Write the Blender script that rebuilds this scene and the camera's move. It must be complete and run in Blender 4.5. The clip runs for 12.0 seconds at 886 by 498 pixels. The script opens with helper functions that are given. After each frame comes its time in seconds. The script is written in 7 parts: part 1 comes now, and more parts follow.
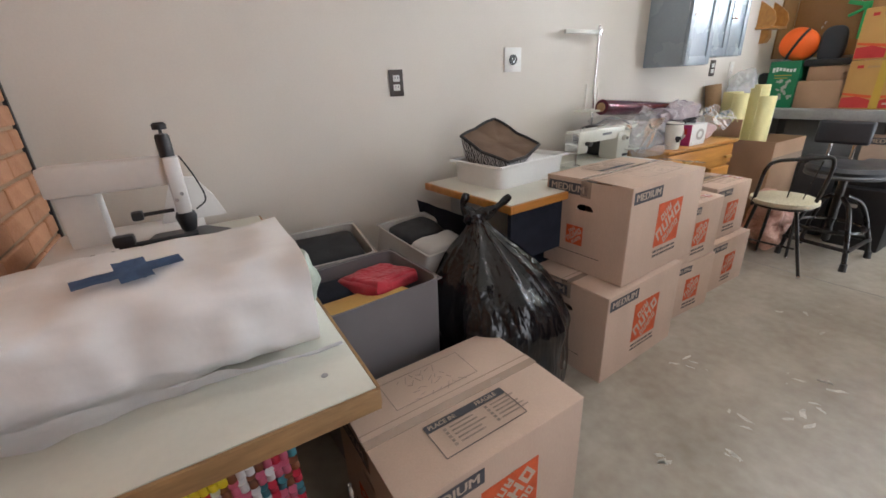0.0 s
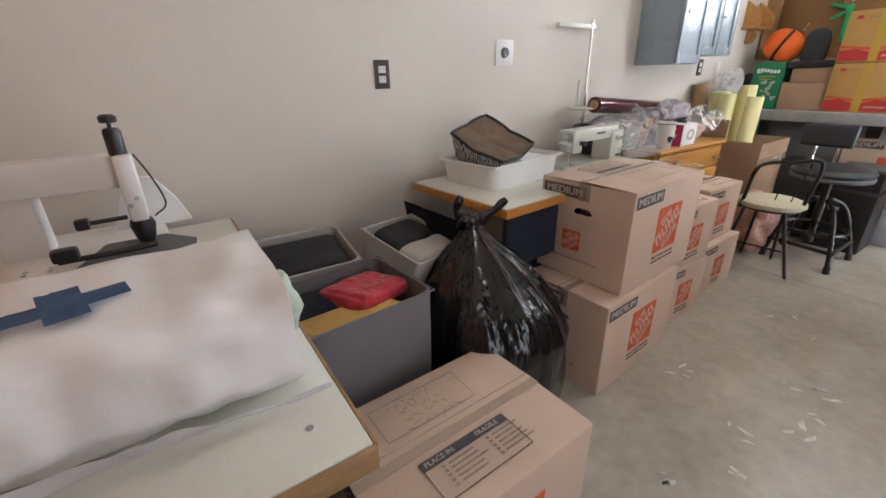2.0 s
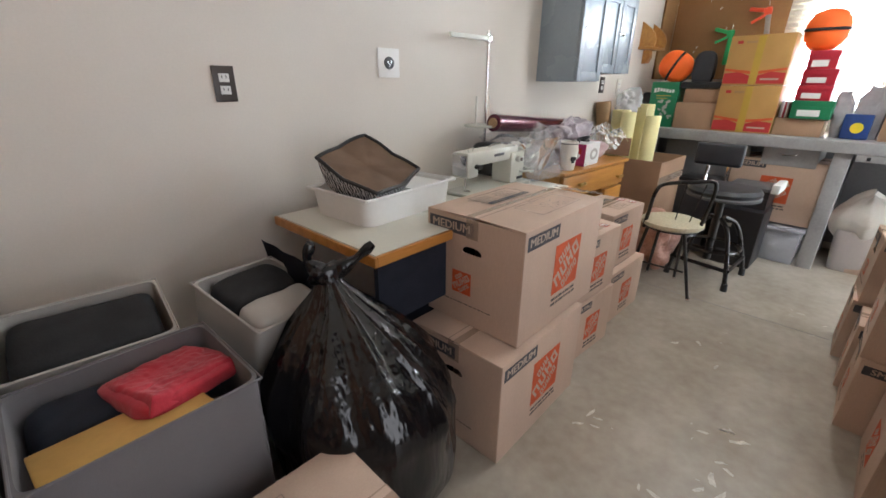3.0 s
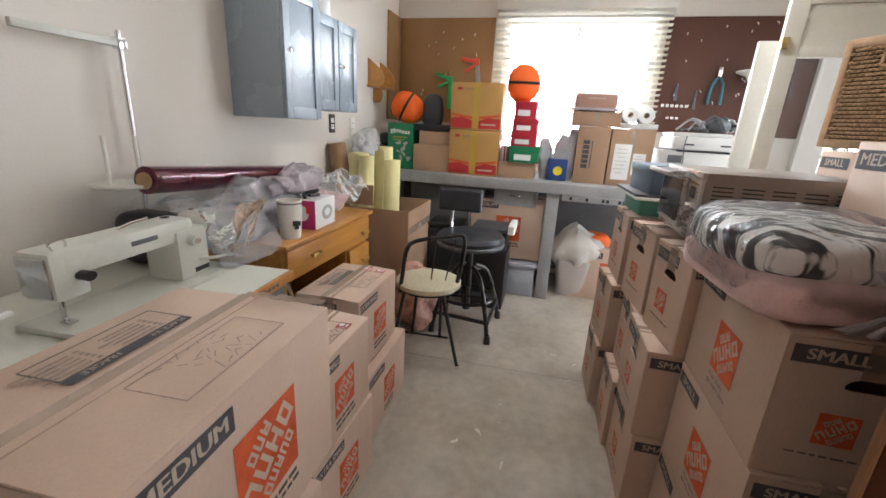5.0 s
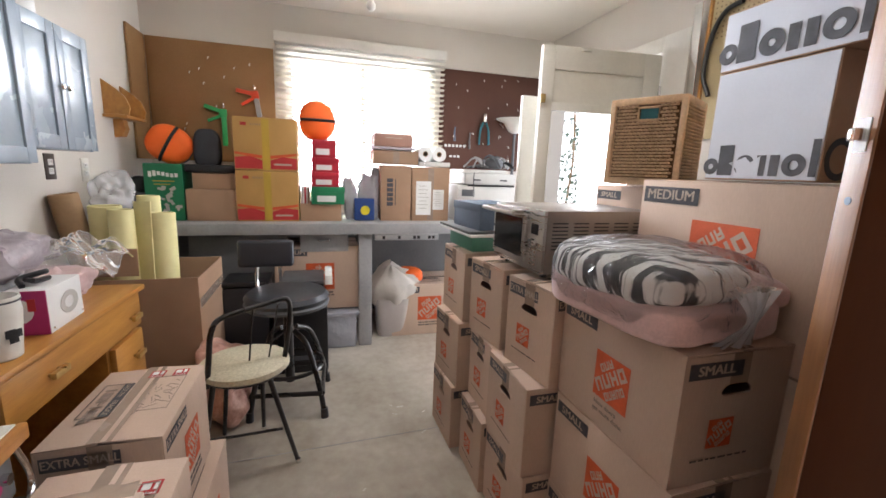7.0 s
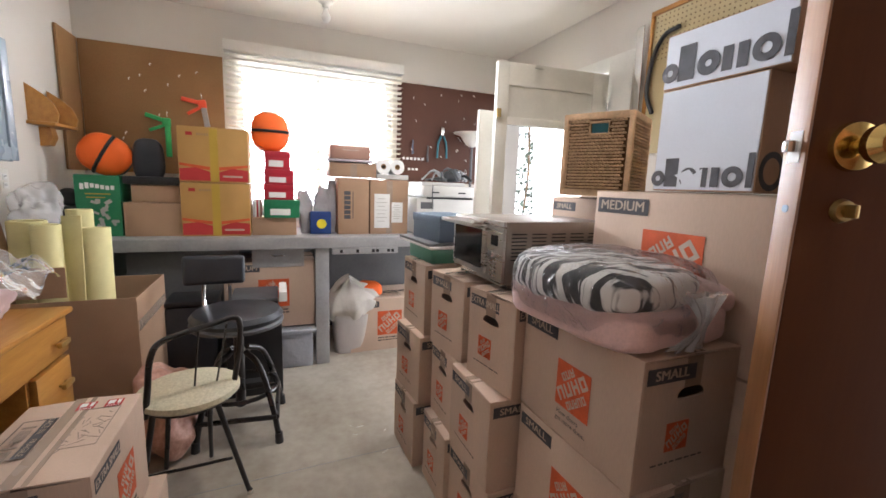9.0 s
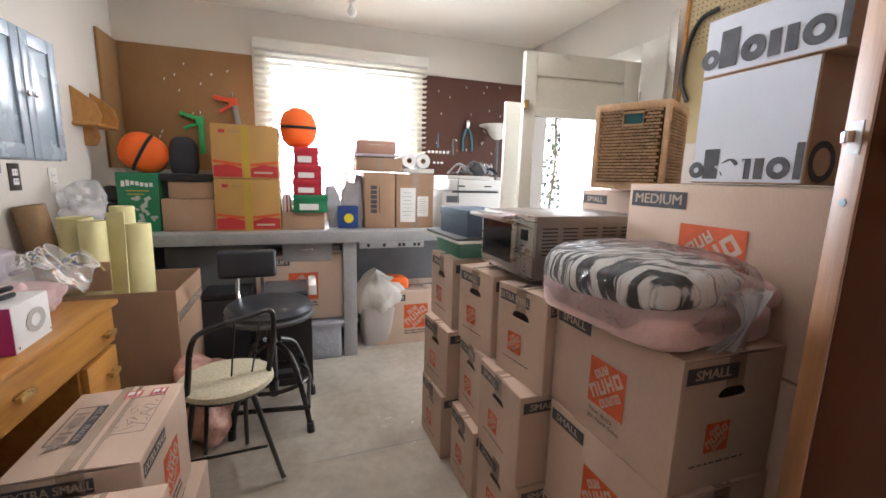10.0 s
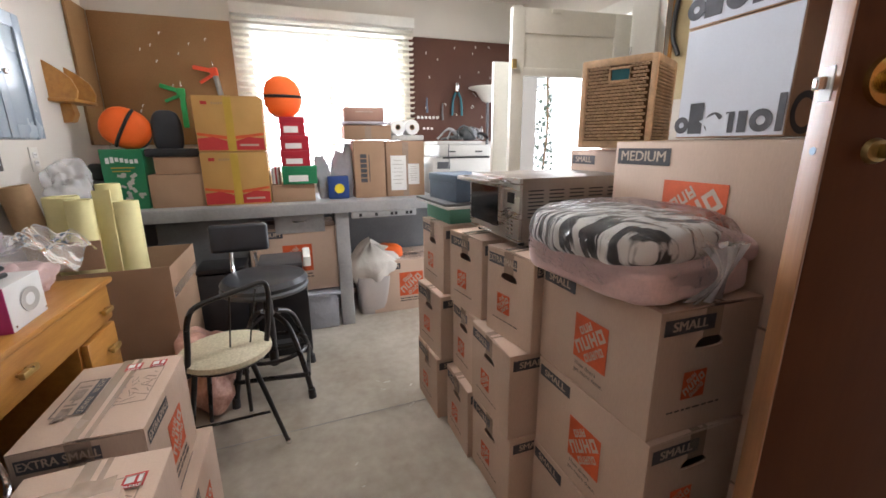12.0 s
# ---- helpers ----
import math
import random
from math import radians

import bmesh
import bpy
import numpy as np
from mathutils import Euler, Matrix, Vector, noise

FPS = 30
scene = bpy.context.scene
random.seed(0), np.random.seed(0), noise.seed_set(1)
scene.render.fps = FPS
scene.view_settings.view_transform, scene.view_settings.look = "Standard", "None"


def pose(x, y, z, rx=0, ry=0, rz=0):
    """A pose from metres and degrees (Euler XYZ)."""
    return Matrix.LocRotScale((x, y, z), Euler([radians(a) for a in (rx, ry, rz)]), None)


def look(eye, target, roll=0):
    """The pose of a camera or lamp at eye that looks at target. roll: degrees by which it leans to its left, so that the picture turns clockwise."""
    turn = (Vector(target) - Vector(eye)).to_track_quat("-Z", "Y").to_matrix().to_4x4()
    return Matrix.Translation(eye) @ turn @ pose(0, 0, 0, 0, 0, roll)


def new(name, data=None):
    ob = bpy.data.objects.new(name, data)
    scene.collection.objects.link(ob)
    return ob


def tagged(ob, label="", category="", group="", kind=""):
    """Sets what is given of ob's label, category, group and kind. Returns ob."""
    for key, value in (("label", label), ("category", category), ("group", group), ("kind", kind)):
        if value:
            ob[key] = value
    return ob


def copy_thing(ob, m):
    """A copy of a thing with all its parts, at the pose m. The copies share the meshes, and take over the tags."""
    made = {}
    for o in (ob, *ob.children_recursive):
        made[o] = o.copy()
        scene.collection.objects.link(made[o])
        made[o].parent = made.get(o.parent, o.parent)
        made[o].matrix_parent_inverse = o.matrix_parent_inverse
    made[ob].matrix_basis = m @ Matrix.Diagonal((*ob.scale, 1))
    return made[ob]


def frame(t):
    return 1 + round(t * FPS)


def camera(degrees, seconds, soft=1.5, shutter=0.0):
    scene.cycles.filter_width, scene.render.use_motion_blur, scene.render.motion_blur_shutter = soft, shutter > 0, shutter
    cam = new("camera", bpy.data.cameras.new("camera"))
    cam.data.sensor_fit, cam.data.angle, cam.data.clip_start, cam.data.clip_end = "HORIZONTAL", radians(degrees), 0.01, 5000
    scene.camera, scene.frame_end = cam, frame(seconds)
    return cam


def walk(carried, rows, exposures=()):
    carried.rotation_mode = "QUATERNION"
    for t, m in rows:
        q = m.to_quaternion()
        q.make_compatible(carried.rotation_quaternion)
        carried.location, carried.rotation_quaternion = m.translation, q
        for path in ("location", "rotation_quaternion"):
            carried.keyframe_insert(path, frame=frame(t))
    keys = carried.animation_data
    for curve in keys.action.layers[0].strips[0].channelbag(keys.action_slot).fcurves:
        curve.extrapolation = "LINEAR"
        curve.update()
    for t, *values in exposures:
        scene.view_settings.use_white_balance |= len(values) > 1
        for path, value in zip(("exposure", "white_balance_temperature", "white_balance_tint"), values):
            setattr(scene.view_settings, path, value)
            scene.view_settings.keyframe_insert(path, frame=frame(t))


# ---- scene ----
cam = camera(94.7, 12.0, 1.6)
PATH = [
    (0, (4.552, 3.209, 1.212), (5.493, 4.808, 0.463), -2.7),
    (0.5, (4.547, 3.217, 1.213), (5.455, 4.827, 0.45), -2.9),
    (1, (4.527, 3.255, 1.212), (5.417, 4.865, 0.428), -2.8),
    (1.5, (4.507, 3.301, 1.211), (5.438, 4.886, 0.423), -2.3),
    (2, (4.579, 3.341, 1.214), (5.601, 4.873, 0.434), -1.3),
    (2.5, (4.785, 3.395, 1.208), (5.925, 4.851, 0.448), -0.5),
    (2.7, (4.854, 3.412, 1.216), (6.042, 4.832, 0.46), -0.2),
    (4.3, (5.416, 3.667, 1.254), (7.124, 4.482, 0.61), 3.4),
    (4.5, (5.503, 3.662, 1.261), (7.258, 4.388, 0.636), 3.6),
    (5, (5.66, 3.67, 1.258), (7.519, 4.129, 0.681), 3.1),
    (5.5, (5.798, 3.773, 1.268), (7.719, 3.932, 0.733), 2.5),
    (6, (5.861, 3.883, 1.268), (7.797, 3.761, 0.783), 2.0),
    (6.5, (5.87, 3.896, 1.27), (7.79, 3.535, 0.84), 1.8),
    (7, (5.881, 3.901, 1.278), (7.766, 3.344, 0.904), 2.1),
    (7.5, (5.887, 3.897, 1.285), (7.731, 3.194, 0.961), 2.4),
    (7.7, (5.886, 3.896, 1.285), (7.716, 3.15, 0.976), 2.4),
    (9.3, (5.902, 3.896, 1.27), (7.735, 3.155, 0.969), 2.0),
    (9.5, (5.903, 3.904, 1.277), (7.743, 3.186, 0.961), 1.8),
    (10, (5.91, 3.914, 1.277), (7.774, 3.276, 0.936), 1.5),
    (10.5, (5.906, 3.91, 1.276), (7.792, 3.359, 0.906), 1.2),
    (11, (5.882, 3.91, 1.279), (7.778, 3.419, 0.875), 0.8),
    (11.5, (5.868, 3.903, 1.28), (7.764, 3.457, 0.827), 0.1),
    (12, (5.889, 3.887, 1.27), (7.719, 3.247, 0.777), -0.5),
]
walk(cam, [(t, look(eye, target, roll)) for t, eye, target, roll in PATH], [(0.0, 0.47, 6170, 11), (2.5, 0.44, 6170, 11), (5.5, 0.27, 6280, 13), (7.5, 0.31, 6360, 16), (12.0, 0.29, 6330, 15)])

# ---- light ----
world = bpy.data.worlds.new("sky")
scene.world = world
world.use_nodes = True
wn = world.node_tree.nodes
sky = wn.new("ShaderNodeTexSky")
sky.sky_type, sky.sun_disc = "NISHITA", False
sky.sun_elevation, sky.sun_rotation = radians(48), radians(200)
wn["Background"].inputs["Strength"].default_value = 0.15
world.node_tree.links.new(sky.outputs[0], wn["Background"].inputs["Color"])

sun = new("sun", bpy.data.lights.new("sun", "SUN"))
sun.data.energy, sun.data.angle, sun.data.color = 2.5, radians(0.6), (1.0, 0.95, 0.87)
sun.matrix_basis = look((2, 14, 14), (8, 3, 0))


def area(name, eye, target, w, h, watts, colour, spread=180):
    lamp = new(name, bpy.data.lights.new(name, "AREA"))
    lamp.data.shape, lamp.data.size, lamp.data.size_y = "RECTANGLE", w, h
    lamp.data.energy, lamp.data.color, lamp.data.spread = watts, colour, radians(spread)
    lamp.matrix_basis = look(eye, target)
    return lamp


area("window_daylight", (9.52, 3.57, 1.6), (6.0, 3.57, 1.35), 1.2, 1.05, 96, (0.88, 0.95, 1.0), 92)
area("doorway_daylight", (8.56, 1.70, 1.05), (7.9, 4.2, 0.8), 0.82, 1.9, 19, (0.90, 0.96, 1.0), 140)
# fill lamp added at an unseen doorway to brighten the near end
area("unseen_doorway_fill", (5.46, 2.25, 1.1), (5.5, 5.0, 0.9), 0.68, 1.9, 11, (0.99, 0.98, 1.0))
area("ceiling_lamp_light", (7.80, 3.40, 2.34), (7.80, 3.40, 0.0), 0.14, 0.14, 9, (1.0, 0.97, 0.93), 165)

# ---- materials ----
def mat(name, colour, rough=0.6, metal=0.0, vary=0.12, scale=6.0, fine=60.0, bump=0.15, depth=0.002, stretch=(1, 1, 1),
        tint=None, per_object=0.0, coat=0.0, alpha=1.0, sheen=0.0):
    """A surface with broad stains, fine grain and a little relief, at real size."""
    m = bpy.data.materials.new(name)
    m.use_nodes = True
    nt = m.node_tree
    n, l = nt.nodes, nt.links
    bsdf = n["Principled BSDF"]
    co = n.new("ShaderNodeTexCoord")
    mp = n.new("ShaderNodeMapping")
    mp.inputs["Scale"].default_value = stretch
    l.new(co.outputs["Object"], mp.inputs["Vector"])
    big, small = n.new("ShaderNodeTexNoise"), n.new("ShaderNodeTexNoise")
    for tex, s, d in ((big, scale, 4.0), (small, fine, 6.0)):
        tex.inputs["Scale"].default_value, tex.inputs["Detail"].default_value = s, d
        l.new(mp.outputs[0], tex.inputs["Vector"])
    mix = n.new("ShaderNodeMix")
    mix.data_type = "RGBA"
    c = Vector(colour)
    other = Vector(tint) if tint else c * (1 - 2.2 * vary)
    mix.inputs[6].default_value = (*[min(1, v * (1 + vary * 0.5)) for v in c], 1)
    mix.inputs[7].default_value = (*other, 1)
    add = n.new("ShaderNodeMath")
    add.operation = "MULTIPLY_ADD"
    l.new(small.outputs["Fac"], add.inputs[0])
    add.inputs[1].default_value = 0.45
    l.new(big.outputs["Fac"], add.inputs[2])
    ramp = n.new("ShaderNodeMapRange")
    ramp.inputs[1].default_value, ramp.inputs[2].default_value = 0.45, 1.05
    l.new(add.outputs[0], ramp.inputs[0])
    l.new(ramp.outputs[0], mix.inputs[0])
    out = mix.outputs[2]
    if per_object:
        info = n.new("ShaderNodeObjectInfo")
        hsv = n.new("ShaderNodeHueSaturation")
        rng = n.new("ShaderNodeMapRange")
        rng.inputs[3].default_value, rng.inputs[4].default_value = 1 - per_object, 1 + per_object
        l.new(info.outputs["Random"], rng.inputs[0])
        l.new(rng.outputs[0], hsv.inputs["Value"])
        l.new(out, hsv.inputs["Color"])
        out = hsv.outputs[0]
    l.new(out, bsdf.inputs["Base Color"])
    rr = n.new("ShaderNodeMapRange")
    rr.inputs[3].default_value, rr.inputs[4].default_value = max(0.02, rough - 0.12), min(1, rough + 0.1)
    l.new(big.outputs["Fac"], rr.inputs[0])
    l.new(rr.outputs[0], bsdf.inputs["Roughness"])
    bsdf.inputs["Metallic"].default_value = metal
    bsdf.inputs["Coat Weight"].default_value = coat
    bsdf.inputs["Sheen Weight"].default_value = sheen
    bsdf.inputs["Alpha"].default_value = alpha
    if bump:
        b = n.new("ShaderNodeBump")
        b.inputs["Strength"].default_value, b.inputs["Distance"].default_value = bump, depth
        l.new(small.outputs["Fac"], b.inputs["Height"])
        l.new(b.outputs[0], bsdf.inputs["Normal"])
    return m


def extra_bump(m, scale, strength, distance, kind="ShaderNodeTexNoise", stretch=(1, 1, 1)):
    """Larger folds on top of a material's grain."""
    n, l = m.node_tree.nodes, m.node_tree.links
    bsdf = n["Principled BSDF"]
    old = bsdf.inputs["Normal"].links[0].from_socket if bsdf.inputs["Normal"].links else None
    co, mp, tex, b = (n.new(k) for k in ("ShaderNodeTexCoord", "ShaderNodeMapping", kind, "ShaderNodeBump"))
    mp.inputs["Scale"].default_value = stretch
    l.new(co.outputs["Object"], mp.inputs["Vector"])
    l.new(mp.outputs[0], tex.inputs["Vector"])
    tex.inputs["Scale"].default_value = scale
    b.inputs["Strength"].default_value, b.inputs["Distance"].default_value = strength, distance
    l.new(tex.outputs[0], b.inputs["Height"])
    if old:
        l.new(old, b.inputs["Normal"])
    l.new(b.outputs[0], bsdf.inputs["Normal"])
    return m


def striped(m, a, b, scale, distortion, detail=2.0, detail_scale=1.5, rot=(0, 0, 0), cut=(0.44, 0.56)):
    """Gives the material two colours in wavy bands."""
    n, l = m.node_tree.nodes, m.node_tree.links
    co, mp, tex, ramp = (n.new(k) for k in ("ShaderNodeTexCoord", "ShaderNodeMapping", "ShaderNodeTexWave", "ShaderNodeValToRGB"))
    mp.inputs["Rotation"].default_value = rot
    l.new(co.outputs["Object"], mp.inputs["Vector"])
    l.new(mp.outputs[0], tex.inputs["Vector"])
    for key, v in (("Scale", scale), ("Distortion", distortion), ("Detail", detail), ("Detail Scale", detail_scale)):
        tex.inputs[key].default_value = v
    ramp.color_ramp.elements[0].position, ramp.color_ramp.elements[0].color = cut[0], (*a, 1)
    ramp.color_ramp.elements[1].position, ramp.color_ramp.elements[1].color = cut[1], (*b, 1)
    l.new(tex.outputs[0], ramp.inputs[0])
    l.new(ramp.outputs[0], n["Principled BSDF"].inputs["Base Color"])
    return m


def film(name, colour=(0.9, 0.9, 0.9), alpha=0.25, rough=0.12, scale=14.0, strength=0.9):
    """Thin crumpled clear plastic."""
    m = mat(name, colour, rough, vary=0.05, bump=0.2, alpha=alpha)
    return extra_bump(m, scale, strength, 0.02)


def clear_film(name, milk=0.08, rough=0.08, scale=9.0, strength=1.0, distance=0.02, ior=1.6):
    """Clear film: see-through, a trace of white haze, and creases that catch the light."""
    m = bpy.data.materials.new(name)
    m.use_nodes = True
    n, l = m.node_tree.nodes, m.node_tree.links
    n.remove(n["Principled BSDF"])
    co, tex, fine, add, bump = (n.new(k) for k in ("ShaderNodeTexCoord", "ShaderNodeTexNoise", "ShaderNodeTexNoise", "ShaderNodeMath", "ShaderNodeBump"))
    for t, s, d in ((tex, scale, 1.2), (fine, scale * 3.7, 0.6)):
        t.inputs["Scale"].default_value, t.inputs["Distortion"].default_value, t.inputs["Detail"].default_value = s, d, 3.0
        l.new(co.outputs["Object"], t.inputs["Vector"])
    add.operation = "MULTIPLY_ADD"
    add.inputs[1].default_value = 0.35
    l.new(fine.outputs[0], add.inputs[0])
    l.new(tex.outputs[0], add.inputs[2])
    bump.inputs["Strength"].default_value, bump.inputs["Distance"].default_value = strength, distance
    l.new(add.outputs[0], bump.inputs["Height"])
    clear, haze, gloss, fres, mix1, mix2 = (n.new(k) for k in ("ShaderNodeBsdfTransparent", "ShaderNodeBsdfDiffuse", "ShaderNodeBsdfGlossy", "ShaderNodeFresnel", "ShaderNodeMixShader", "ShaderNodeMixShader"))
    clear.inputs[0].default_value = (0.985, 0.985, 0.985, 1)
    haze.inputs[0].default_value = (0.75, 0.75, 0.77, 1)
    gloss.inputs["Color"].default_value = (0.95, 0.95, 0.96, 1)
    gloss.inputs["Roughness"].default_value = rough
    fres.inputs["IOR"].default_value = ior
    for s in (haze, gloss, fres):
        l.new(bump.outputs[0], s.inputs["Normal"])
    mix1.inputs[0].default_value = milk
    l.new(clear.outputs[0], mix1.inputs[1])
    l.new(haze.outputs[0], mix1.inputs[2])
    l.new(fres.outputs[0], mix2.inputs[0])
    l.new(mix1.outputs[0], mix2.inputs[1])
    l.new(gloss.outputs[0], mix2.inputs[2])
    l.new(mix2.outputs[0], n["Material Output"].inputs["Surface"])
    return m


WALL = mat("wall_paint", (0.70, 0.655, 0.59), 0.75, vary=0.05, scale=1.3, fine=140, bump=0.12, depth=0.001)
CEIL = mat("ceiling_paint", (0.80, 0.75, 0.67), 0.8, vary=0.04, scale=1.5, fine=120, bump=0.12, depth=0.001)
CONC = mat("concrete", (0.43, 0.395, 0.335), 0.36, vary=0.16, scale=2.6, fine=20, bump=0.12, depth=0.0015, tint=(0.235, 0.195, 0.145))
SCUFF = mat("scuffed_paint", (0.66, 0.64, 0.58), 0.6, vary=0.2, scale=30, fine=120)
BRICK = mat("brick_clay", (0.48, 0.25, 0.14), 0.85, vary=0.2, scale=9, fine=90, bump=0.5, depth=0.003, tint=(0.36, 0.16, 0.08), per_object=0.14)
MORTAR = mat("mortar", (0.37, 0.235, 0.145), 0.95, vary=0.15, bump=0.4, depth=0.003)
CARD = mat("cardboard", (0.57, 0.425, 0.33), 0.82, vary=0.08, scale=4.5, fine=220, bump=0.10, depth=0.0008, stretch=(1, 1, 0.25), per_object=0.06)
BROWN = mat("brown_cardboard", (0.38, 0.24, 0.15), 0.84, vary=0.09, scale=5, fine=200, bump=0.12, depth=0.0008, per_object=0.10)
TAPE = mat("packing_tape", (0.56, 0.43, 0.335), 0.25, vary=0.05, scale=12, coat=0.3, alpha=0.6)
ORANGE = mat("orange_ink", (0.62, 0.10, 0.025), 0.75, vary=0.14, scale=18, fine=160)
INK = mat("dark_ink", (0.075, 0.075, 0.085), 0.75, vary=0.2, scale=20)
INKPALE = mat("pale_ink", (0.50, 0.40, 0.32), 0.8, vary=0.1)
PENCIL = mat("faint_print", (0.33, 0.26, 0.215), 0.8, vary=0.2, scale=30)
PEN = mat("marker_ink", (0.13, 0.11, 0.10), 0.7, vary=0.2)
WHITE = mat("white_plastic", (0.76, 0.76, 0.74), 0.4, vary=0.04, scale=5, bump=0.05)
WHITECARD = mat("white_cardboard", (0.57, 0.60, 0.66), 0.7, vary=0.04, scale=4, fine=180, bump=0.08, depth=0.0008)
PAPER = mat("white_paper", (0.8, 0.8, 0.78), 0.8, vary=0.05)
CREAM = mat("cream_laminate", (0.66, 0.66, 0.58), 0.32, vary=0.05, scale=3, fine=90, bump=0.04)
EDGE = mat("particle_edge", (0.34, 0.20, 0.085), 0.6, vary=0.18, scale=40, fine=200, stretch=(0.2, 0.2, 1))
OAK = mat("honey_oak", (0.52, 0.25, 0.055), 0.34, vary=0.16, scale=5, fine=30, stretch=(0.6, 6, 6), tint=(0.36, 0.15, 0.03), coat=0.25, bump=0.08)
ORNGWOOD = mat("orange_wood_edge", (0.50, 0.21, 0.04), 0.45, vary=0.15, scale=6, fine=40, stretch=(0.5, 5, 5))
DOORWOOD = mat("brown_door_wood", (0.062, 0.020, 0.007), 0.45, vary=0.24, scale=3, fine=26, stretch=(5, 5, 0.5), tint=(0.085, 0.029, 0.009), coat=0.05, bump=0.1)
DOORWOOD.node_tree.nodes["Principled BSDF"].inputs["Specular IOR Level"].default_value = 0.12
# edge paler than the slab, window light put into its honey colour
DOOREDGE = mat("door_edge_lit", (0.29, 0.13, 0.05), 0.45, vary=0.18, scale=4, fine=30, stretch=(6, 6, 0.5))
TAN = mat("tan_hardboard", (0.33, 0.185, 0.075), 0.7, vary=0.12, scale=2.2, fine=120, bump=0.1, tint=(0.25, 0.125, 0.045))
DARKBOARD = mat("dark_hardboard", (0.105, 0.038, 0.022), 0.65, vary=0.12, scale=3, fine=120, bump=0.1)
PEGB = mat("yellow_pegboard", (0.56, 0.45, 0.25), 0.75, vary=0.06)
CABIN = mat("blue_grey_enamel", (0.30, 0.36, 0.41), 0.28, vary=0.06, scale=4, fine=60, bump=0.06, coat=0.2)
STEEL = mat("bench_steel_paint", (0.36, 0.365, 0.37), 0.42, vary=0.14, scale=5, bump=0.05)
STEELD = mat("dark_steel_panel", (0.15, 0.155, 0.16), 0.5, vary=0.14, scale=4)
CHROME = mat("chrome", (0.72, 0.72, 0.72), 0.16, metal=1.0, vary=0.05, bump=0.02)
STAIN = mat("stainless_steel", (0.55, 0.54, 0.52), 0.30, metal=1.0, vary=0.06, scale=5, stretch=(1, 1, 14), bump=0.04)
STAINSIDE = mat("bronze_grey_steel", (0.36, 0.32, 0.285), 0.42, metal=0.8, vary=0.08, scale=5, bump=0.04)
BRASS = mat("polished_brass", (0.66, 0.46, 0.17), 0.16, metal=1.0, vary=0.1, scale=30, bump=0.04)
PULLM = mat("satin_brass", (0.62, 0.42, 0.16), 0.32, metal=0.75, vary=0.1, scale=30)
ANTBR = mat("aged_brass", (0.46, 0.33, 0.14), 0.35, metal=1.0, vary=0.2, scale=40)
BLACK = mat("black_plastic", (0.016, 0.016, 0.018), 0.4, vary=0.2, bump=0.06)
BLACKMET = mat("black_enamel_tube", (0.014, 0.013, 0.013), 0.3, vary=0.2, coat=0.2)
VINYL = mat("black_vinyl", (0.030, 0.034, 0.042), 0.38, vary=0.14, scale=9, fine=130, bump=0.2)
SPECK = mat("speckled_vinyl", (0.58, 0.54, 0.40), 0.5, vary=0.28, scale=90, fine=160, tint=(0.42, 0.38, 0.26))
GREYFAB = mat("grey_bin_fabric", (0.155, 0.145, 0.15), 0.85, vary=0.06, scale=5, fine=260, bump=0.3, depth=0.001, sheen=0.2)
LIGHTFAB = mat("light_grey_bin_fabric", (0.46, 0.44, 0.41), 0.85, vary=0.06, scale=5, fine=260, bump=0.3, depth=0.001)
DARKCLOTH = mat("charcoal_cloth", (0.022, 0.023, 0.026), 0.9, vary=0.2, scale=14, fine=200, bump=0.4)
# navy jacket cloth, also the shade put in under the sewing table
NAVY = mat("navy_cloth_and_shade", (0.009, 0.013, 0.026), 0.9, vary=0.2, scale=12, fine=200, bump=0.4)
REDCLOTH = extra_bump(mat("red_cloth", (0.50, 0.022, 0.045), 0.85, vary=0.16, scale=10, fine=200, bump=0.3, sheen=0.2), 12, 0.6, 0.02)
ENVEL = mat("manila_envelope", (0.60, 0.36, 0.10), 0.7, vary=0.08, scale=5)
BAGBLACK = extra_bump(mat("black_bin_bag", (0.005, 0.005, 0.006), 0.20, vary=0.1, scale=8, fine=40, bump=0.06, depth=0.003), 9, 0.4, 0.03, stretch=(2.6, 2.6, 0.5))
FOAM = extra_bump(mat("white_foam_wrap", (0.80, 0.80, 0.80), 0.42, vary=0.025, scale=9, fine=90, bump=0.12, depth=0.002, coat=0.15), 7, 0.6, 0.018, stretch=(0.7, 1.6, 1.6))
BLUETAPE = mat("blue_tape", (0.12, 0.20, 0.36), 0.6, vary=0.18, scale=22, fine=140)
MINT = mat("pale_green_cloth", (0.40, 0.45, 0.38), 0.85, vary=0.15, scale=25)
MACHINE = mat("cream_machine_enamel", (0.56, 0.565, 0.50), 0.35, vary=0.05, scale=6, bump=0.03, coat=0.15)
MACHW = mat("white_machine_enamel", (0.77, 0.76, 0.74), 0.4, vary=0.04, scale=6, bump=0.03)
GREYPL = mat("grey_plastic", (0.10, 0.105, 0.115), 0.5, vary=0.1)
MESHBROWN = mat("brown_mesh_net", (0.17, 0.105, 0.065), 0.75, vary=0.2, scale=8, fine=220, bump=0.4)
CHECKER = striped(mat("black_white_weave", (0.5, 0.5, 0.5), 0.8), (0.03, 0.03, 0.035), (0.62, 0.62, 0.62), 34, 6.0, rot=(0.3, 0.4, 0.78))
MAROON = mat("maroon_foil_roll", (0.10, 0.014, 0.03), 0.2, vary=0.12, scale=6, metal=0.35, bump=0.08, coat=0.4)
FILM = clear_film("clear_plastic_sheet", 0.24, 0.16, 6, 0.8, 0.02, 1.36)
